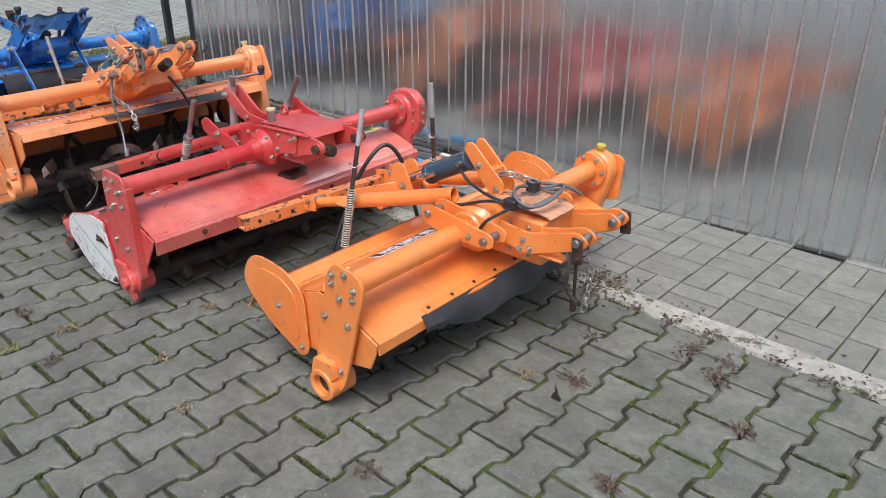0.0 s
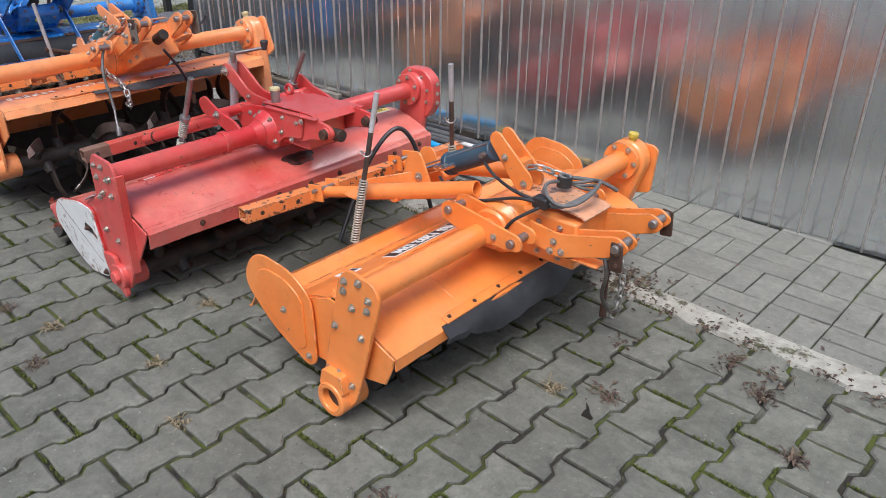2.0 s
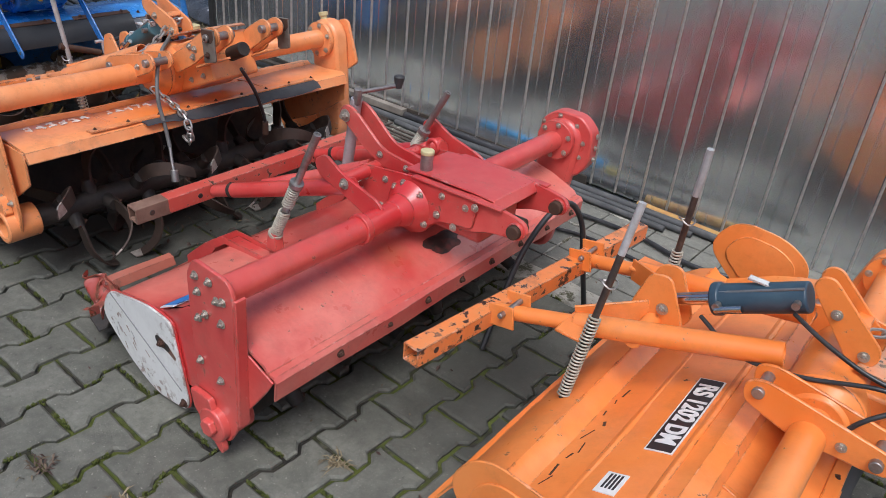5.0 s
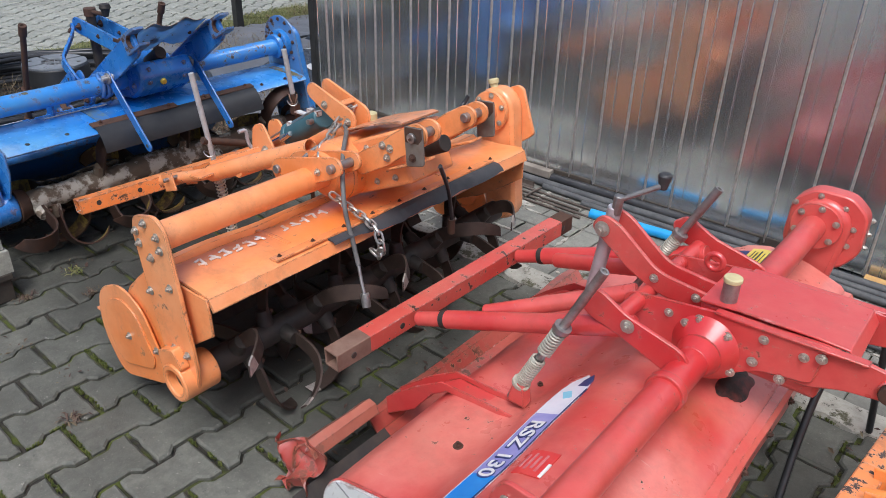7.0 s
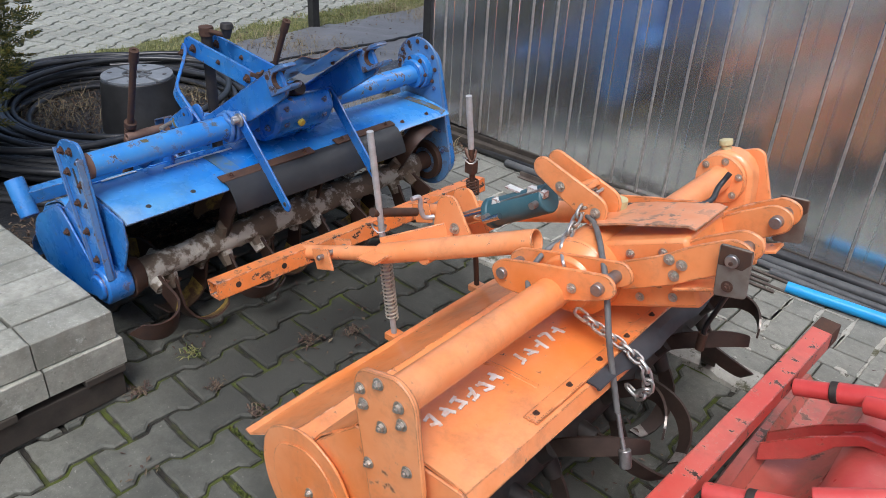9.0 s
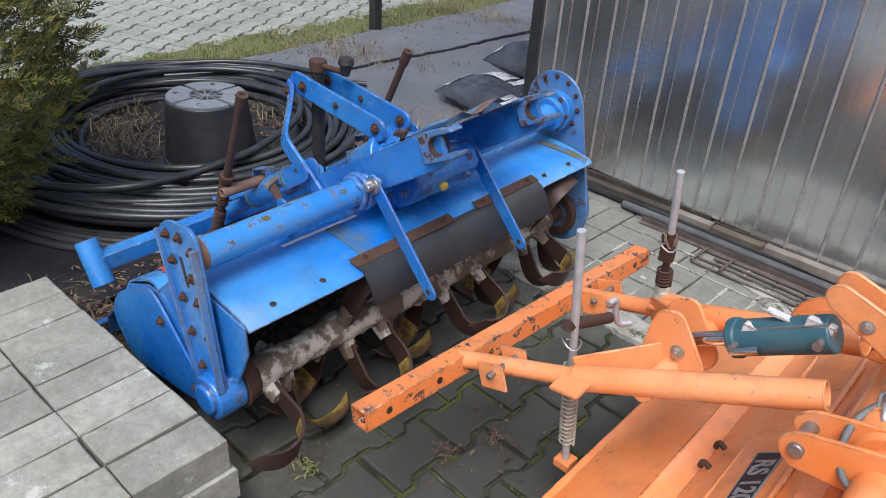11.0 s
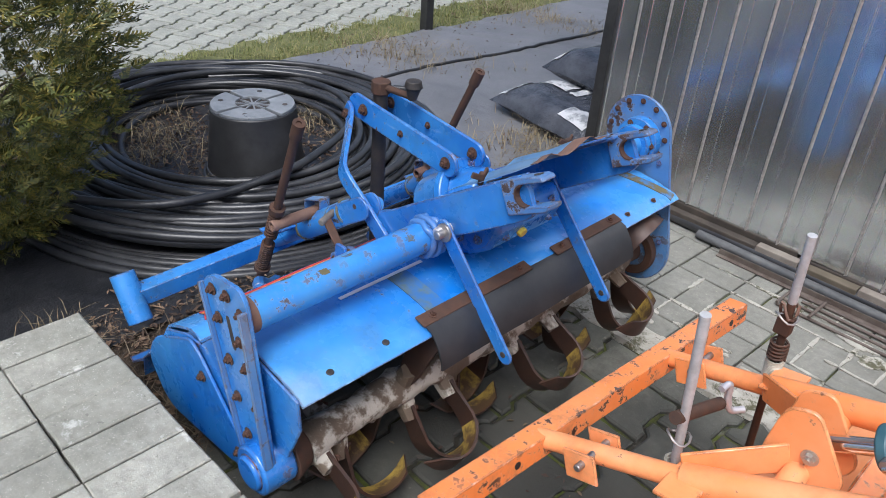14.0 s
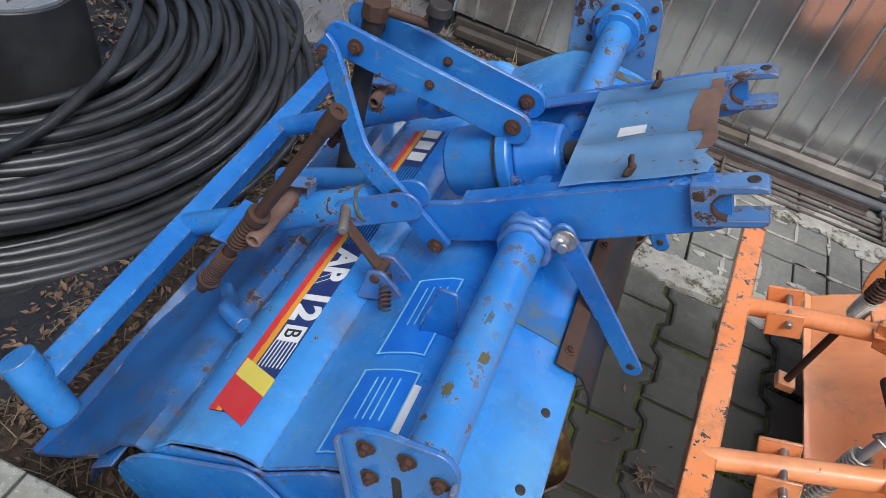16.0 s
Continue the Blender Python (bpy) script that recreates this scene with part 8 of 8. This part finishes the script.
def weed(x, y, seed, tall, mat, label):
    rnd = random.Random(seed)
    V, F = [], []
    for k in range(46):
        a, h = rnd.uniform(0, 6.283), rnd.uniform(0.012, 0.040) * tall
        d = Vector((math.cos(a), math.sin(a), rnd.uniform(0.05, 0.7))).normalized()
        s = d.cross(Vector((0, 0, 1))).normalized() * rnd.uniform(0.0012, 0.003)
        o = Vector((rnd.gauss(0, 0.013), rnd.gauss(0, 0.013), 0.0))
        i = len(V)
        p1, p2 = o + d * h * 0.5 + Vector((0, 0, 0.004)), o + d * h
        p2.z = max(0.002, p2.z - h * 0.35)
        V.extend([tuple(o - s * 0.4), tuple(o + s * 0.4), tuple(p1 + s), tuple(p1 - s), tuple(p2)])
        F.extend([(i, i + 1, i + 2, i + 3), (i + 3, i + 2, i + 4)])
    ob = new("weed", loose_mesh("weed", V, F, mat))
    ob.location = (x, y, 0.0)
    tagged(ob, label, "weed", "weeds in the paving joints")


for k, (x, y, tall, mat) in enumerate(((-2.207, 1.241, 1.3, STRAW), (-2.454, 0.836, 1.1, STRAW), (-0.476, 1.794, 1.3, WEED), (-1.085, 1.633, 1.1, STRAW), (-0.941, 1.696, 0.9, WEED), (-2.294, 0.715, 1.0, WEED),
                                       (-1.143, 1.01, 1.0, WEED), (-0.649, 1.371, 1.3, WEED), (-0.633, 1.996, 1.0, WEED), (-2.027, 0.948, 0.9, STRAW), (-2.466, 0.652, 1.2, GRASS), (-2.679, 0.785, 0.9, WEED), (-4.45, 1.33, 0.8, GRASS), (-4.247, 1.60, 1.0, WEED), (-4.194, 1.726, 1.1, WEED), (-4.115, 1.315, 0.8, WEED), (-4.40, 1.14, 0.9, WEED), (-4.275, 1.294, 0.6, WEED),
                                       (-0.75, 2.12, 0.9, WEED), (-1.75, 0.85, 0.8, STRAW), (-3.72, 0.95, 0.9, WEED))):
    weed(x, y, 40 + k, tall, mat, {STRAW: "dry pale weed tuft in a paving joint", WEED: "withered reddish weed in a paving joint", GRASS: "small green grass tuft in a paving joint"}[mat])
bm = B()
pts = [(-0.016, 0.0), (-0.010, 0.018), (-0.002, 0.030), (-0.005, 0.048), (0.005, 0.034), (0.008, 0.020), (0.020, 0.008), (0.014, -0.001)]
plate(bm, [(x - 0.945, z + 0.002) for x, z in pts], 1.585, 1.588)
thing("curled_leaf", bm, DARK, "black curled dead leaf standing on the paving", "leaf", origin=(-0.945, 1.586, 0))

# ---- pipes and rods along the foot of the shed ----
def lying(name, path, r, mat, label, category, n=10, bore=0.0):
    o = path[0]
    bm = hose(B(), flex(path, 6), r, n) if not bore else rod(B(), path[0], path[-1], r, n=16, bore=bore)
    thing(name, bm, mat, label, category, "pipes along the shed", smooth=60, origin=(o[0], o[1], 0))


for y, z, x0, x1, r, mat in ((3.122, 0.024, -5.12, -2.70, 0.022, HOSE), (3.074, 0.019, -4.64, -1.95, 0.017, GREYPIPE), (3.036, 0.014, -3.62, -2.05, 0.013, GREYPIPE), (2.995, 0.014, -3.40, -2.15, 0.013, GREYPIPE)):
    lying("conduit", [(x0, y + 0.008, z), (x0 * 0.66 + x1 * 0.34, y - 0.006, z), (x0 * 0.33 + x1 * 0.67, y + 0.008, z), (x1, y, z)], r, mat, "long plastic conduit lying along the wall", "pipe")
angle = beam(B(), (-4.53, 3.030, 0.004), (-3.66, 3.022, 0.004), 0.022, 0.003)
beam(angle, (-4.53, 3.040, 0.014), (-3.66, 3.032, 0.014), 0.003, 0.022)
thing("angle_iron", angle, OLDROD, "thin rusty angle iron lying on the walkway", "steel bar", "pipes along the shed", origin=(-4.1, 3.03, 0))
lying("water_pipe", [(-3.315, 2.925, 0.022), (-2.96, 2.955, 0.022)], 0.020, BLUEPIPE, "short bright blue water pipe", "pipe", bore=0.015)
lying("water_pipe", [(-2.86, 2.93, 0.022), (-2.62, 2.90, 0.022)], 0.018, BLUEPIPE, "short bright blue water pipe", "pipe", bore=0.014)
lying("worn_pipe", [(-2.32, 3.108, 0.0215), (-1.92, 3.085, 0.0215)], 0.020, plain("rust_yellow_pipe", (0.52, 0.33, 0.10), (0.38, 0.18, 0.06), 12, 0.6), "faded yellow pipe with rusty patches", "pipe", bore=0.015)
grate = root("rod_frame", (-3.8, 2.95, 0), "rusty welded frame of thin steel rods lying on the walkway", "steel frame")
for y0, y1, x0, x1, z in ((2.900, 2.885, -4.252, -3.34, 0.006), (2.944, 2.915, -4.250, -3.30, 0.006), (2.976, 2.945, -4.200, -3.38, 0.007), (3.009, 2.985, -4.246, -3.32, 0.006)):
    part("rod", hose(B(), flex([(x0, y0, z), (x0 * 0.6 + x1 * 0.4, (y0 + y1) / 2 + 0.004, z), (x1, y1, z)], 5), 0.0055, 7), OLDROD, grate, smooth=60)
for x in (-4.250, -4.146, -3.62):
    part("cross_rod", hose(B(), [Vector((x, 2.893, 0.015)), Vector((x + 0.003, 2.95, 0.0175)), Vector((x + 0.005, 3.015, 0.016))], 0.0055, 7), OLDROD, grate, smooth=60)
lying("black_hose", [(-2.72, 2.72, 0.014), (-2.50, 2.84, 0.014), (-2.2, 2.86, 0.014), (-1.95, 2.80, 0.014), (-1.72, 2.86, 0.014)], 0.010, HOSE, "thin black hose on the walkway", "hose", 8)
lying("black_hose", [(-2.6, 2.62, 0.012), (-2.35, 2.70, 0.012), (-2.05, 2.68, 0.012), (-1.85, 2.72, 0.012)], 0.008, HOSE, "thin black hose on the walkway", "hose", 8)
thing("pipe_plug", rod(B(), (-2.60, 2.93, 0.014), (-2.54, 2.94, 0.014), 0.013, n=12), YELLOW, "small yellow pipe plug", "plug", origin=(-2.57, 2.935, 0))

# ---- cables, chains and hoses on the machines ----
CABLE = plain("grey_cable_sheath", (0.17, 0.17, 0.165), (0.09, 0.09, 0.088), 30, 0.5)


def cable(parent, path, r, mat, label=""):
    part("cable", hose(B(), flex(path, 8), r, 8), mat, parent, label, smooth=60)


for k in range(3):
    c, a0 = Vector((-1.190 + 0.006 * k, 1.800, 0.520 + 0.007 * k)), 0.3 * k
    loop = [c + Vector((0.062 * math.cos(a + a0), (0.085 + 0.006 * k) * math.sin(a + a0), 0.014 * math.cos(a * 2))) for a in [i * 2 * math.pi / 16 for i in range(16)]]
    part("cable", hose(B(), flex([tuple(p) for p in loop], 4, True), 0.0047, 8, True), CABLE, o1, "looped grey control cable", smooth=60)
cable(o1, [(-1.25, 1.86, 0.535), (-1.17, 1.93, 0.52), (-1.13, 1.97, 0.49)], 0.006, CABLE)
cable(o1, [(-1.458, 1.765, 0.552), (-1.39, 1.72, 0.545), (-1.311, 1.698, 0.530), (-1.25, 1.70, 0.520), (-1.20, 1.715, 0.515)], 0.0048, HOSE, "black hydraulic hose")
cable(o1, [(-1.63, 1.765, 0.460), (-1.52, 1.70, 0.450), (-1.40, 1.68, 0.475), (-1.28, 1.685, 0.515), (-1.20, 1.70, 0.515)], 0.0048, HOSE, "black hydraulic hose")
cable(o1, [(-1.20, 1.70, 0.512), (-1.27, 1.66, 0.46), (-1.30, 1.65, 0.41)], 0.005, HOSE)
part("cable_clip", box(B(), (-1.235, 1.690, 0.500), (-1.190, 1.725, 0.532)), PLASTIC, o1, bevel=0.004)
chain(o1, [(-1.335, 1.785, 0.560), (-1.295, 1.805, 0.566), (-1.255, 1.83, 0.553), (-1.225, 1.845, 0.545)])
part("rubber_cap", rod(B(), (-1.232, 1.845, 0.515), (-1.232, 1.845, 0.545), 0.022, n=16), PLASTIC, o1)
cable(o1, [(-0.990, 1.668, 0.440), (-0.975, 1.660, 0.40), (-0.985, 1.668, 0.33), (-0.965, 1.69, 0.28), (-0.945, 1.69, 0.29)], 0.0055, DARKSTEEL, "bent steel hook")
part("shackle", rod(box(B(), (-1.122, 1.930, 0.085), (-1.104, 1.950, 0.135)), (-1.113, 1.94, 0.13), (-1.108, 1.93, 0.29), 0.006), RUST, o1, "rusty hanging shackle", 0.004)
chain(o1, [(-1.085, 1.965, 0.29), (-1.08, 1.975, 0.22), (-1.085, 1.975, 0.14), (-1.09, 1.97, 0.09)])
thing("rubber_hose", hose(B(), flex([(-2.211, 1.84, 0.012), (-2.220, 1.93, 0.15), (-2.218, 2.01, 0.28), (-2.195, 2.09, 0.38), (-2.165, 2.145, 0.405), (-2.140, 2.195, 0.33), (-2.128, 2.225, 0.20), (-2.118, 2.25, 0.10), (-2.110, 2.27, 0.014)], 6), 0.009, 10), HOSE, "stiff black rubber hose arching up from the paving", "hose", smooth=60, origin=(-2.16, 2.0, 0))
chain(o2, [(-3.478, 1.795, 0.712), (-3.484, 1.74, 0.692), (-3.477, 1.675, 0.648), (-3.465, 1.63, 0.625), (-3.44, 1.60, 0.61)], 0.0205)
chain(o2, [(-3.401, 1.589, 0.535), (-3.35, 1.600, 0.510), (-3.29, 1.606, 0.490), (-3.240, 1.600, 0.472), (-3.222, 1.60, 0.43), (-3.240, 1.61, 0.395), (-3.262, 1.61, 0.40)], 0.0205)
cable(o2, [(-3.50, 1.74, 0.66), (-3.44, 1.70, 0.665), (-3.37, 1.62, 0.645), (-3.325, 1.572, 0.600), (-3.292, 1.545, 0.53), (-3.268, 1.545, 0.45), (-3.248, 1.542, 0.39)], 0.0062, CABLE, "grey spiral-wrapped control cable")
cable(o2, [(-3.245, 1.54, 0.39), (-3.225, 1.53, 0.35), (-3.205, 1.522, 0.315)], 0.005, STEEL)
part("cable_end", rod(B(), (-3.212, 1.526, 0.33), (-3.200, 1.520, 0.295), 0.012, n=10), STEEL, o2, bevel=0.002)
loop = [(-3.455 + 0.045 * math.cos(a), 1.60 + 0.07 * math.sin(a), 0.60 + 0.035 * math.sin(a)) for a in [i * 2 * math.pi / 12 for i in range(12)]]
part("cable", hose(B(), flex(loop, 4, True), 0.006, 8, True), CABLE, o2, "looped grey control cable", smooth=60)
cable(o2, [(-3.50, 1.76, 0.67), (-3.40, 1.86, 0.665), (-3.33, 1.98, 0.655), (-3.335, 2.06, 0.67), (-3.325, 2.08, 0.70)], 0.0065, HOSE, "black hose")
cable(o2, [(-3.164, 1.76, 0.62), (-3.20, 1.84, 0.52), (-3.235, 1.90, 0.42), (-3.24, 1.91, 0.385)], 0.006, HOSE, "hanging black cable")
part("cable_end", rod(B(), (-3.240, 1.91, 0.39), (-3.242, 1.912, 0.345), 0.011, n=10), RUST, o2)
part("lock_bar", rod(B(), (-3.992, 1.612, 0.520), (-3.975, 1.752, 0.478), 0.0115, n=14), RUST, o2, "rusty locking bar across the rod")
part("lock_hook", hose(B(), flex([(-3.975, 1.735, 0.520), (-3.972, 1.760, 0.518), (-3.968, 1.762, 0.485), (-3.960, 1.770, 0.462), (-3.945, 1.790, 0.462)], 5), 0.0065, 8), PALEZINC, o2, "bare steel hook", smooth=60)
part("padlock", box(B(), (-3.992, 1.962, 0.520), (-3.962, 1.985, 0.558)), RUST, o2, "small rusty padlock", 0.003)
part("padlock_wire", hose(B(), [Vector((-3.978 + 0.016 * math.cos(a), 1.968 + 0.012 * math.sin(a), 0.575 + 0.016 * math.sin(2 * a))) for a in [k * math.pi / 6 for k in range(12)]], 0.003, 6, True), RUST_PALE, o2, smooth=60)
for y, x in ((1.72, -3.74), (1.79, -3.73)):
    lug = [(A2 @ Vector((-0.255 - 0.01 * q, y - 1.765, 0.185 + 0.012 * (q % 2)))) for q in range(3)]
    part("hood_clip", hose(B(), flex(lug, 4), 0.006, 8), RUST, o2, smooth=60)
part("filler_cap", rod(B(), (-3.443, 1.793, 0.665), (-3.443, 1.793, 0.690), 0.020, n=16), CREAM, o2, "cream filler cap")
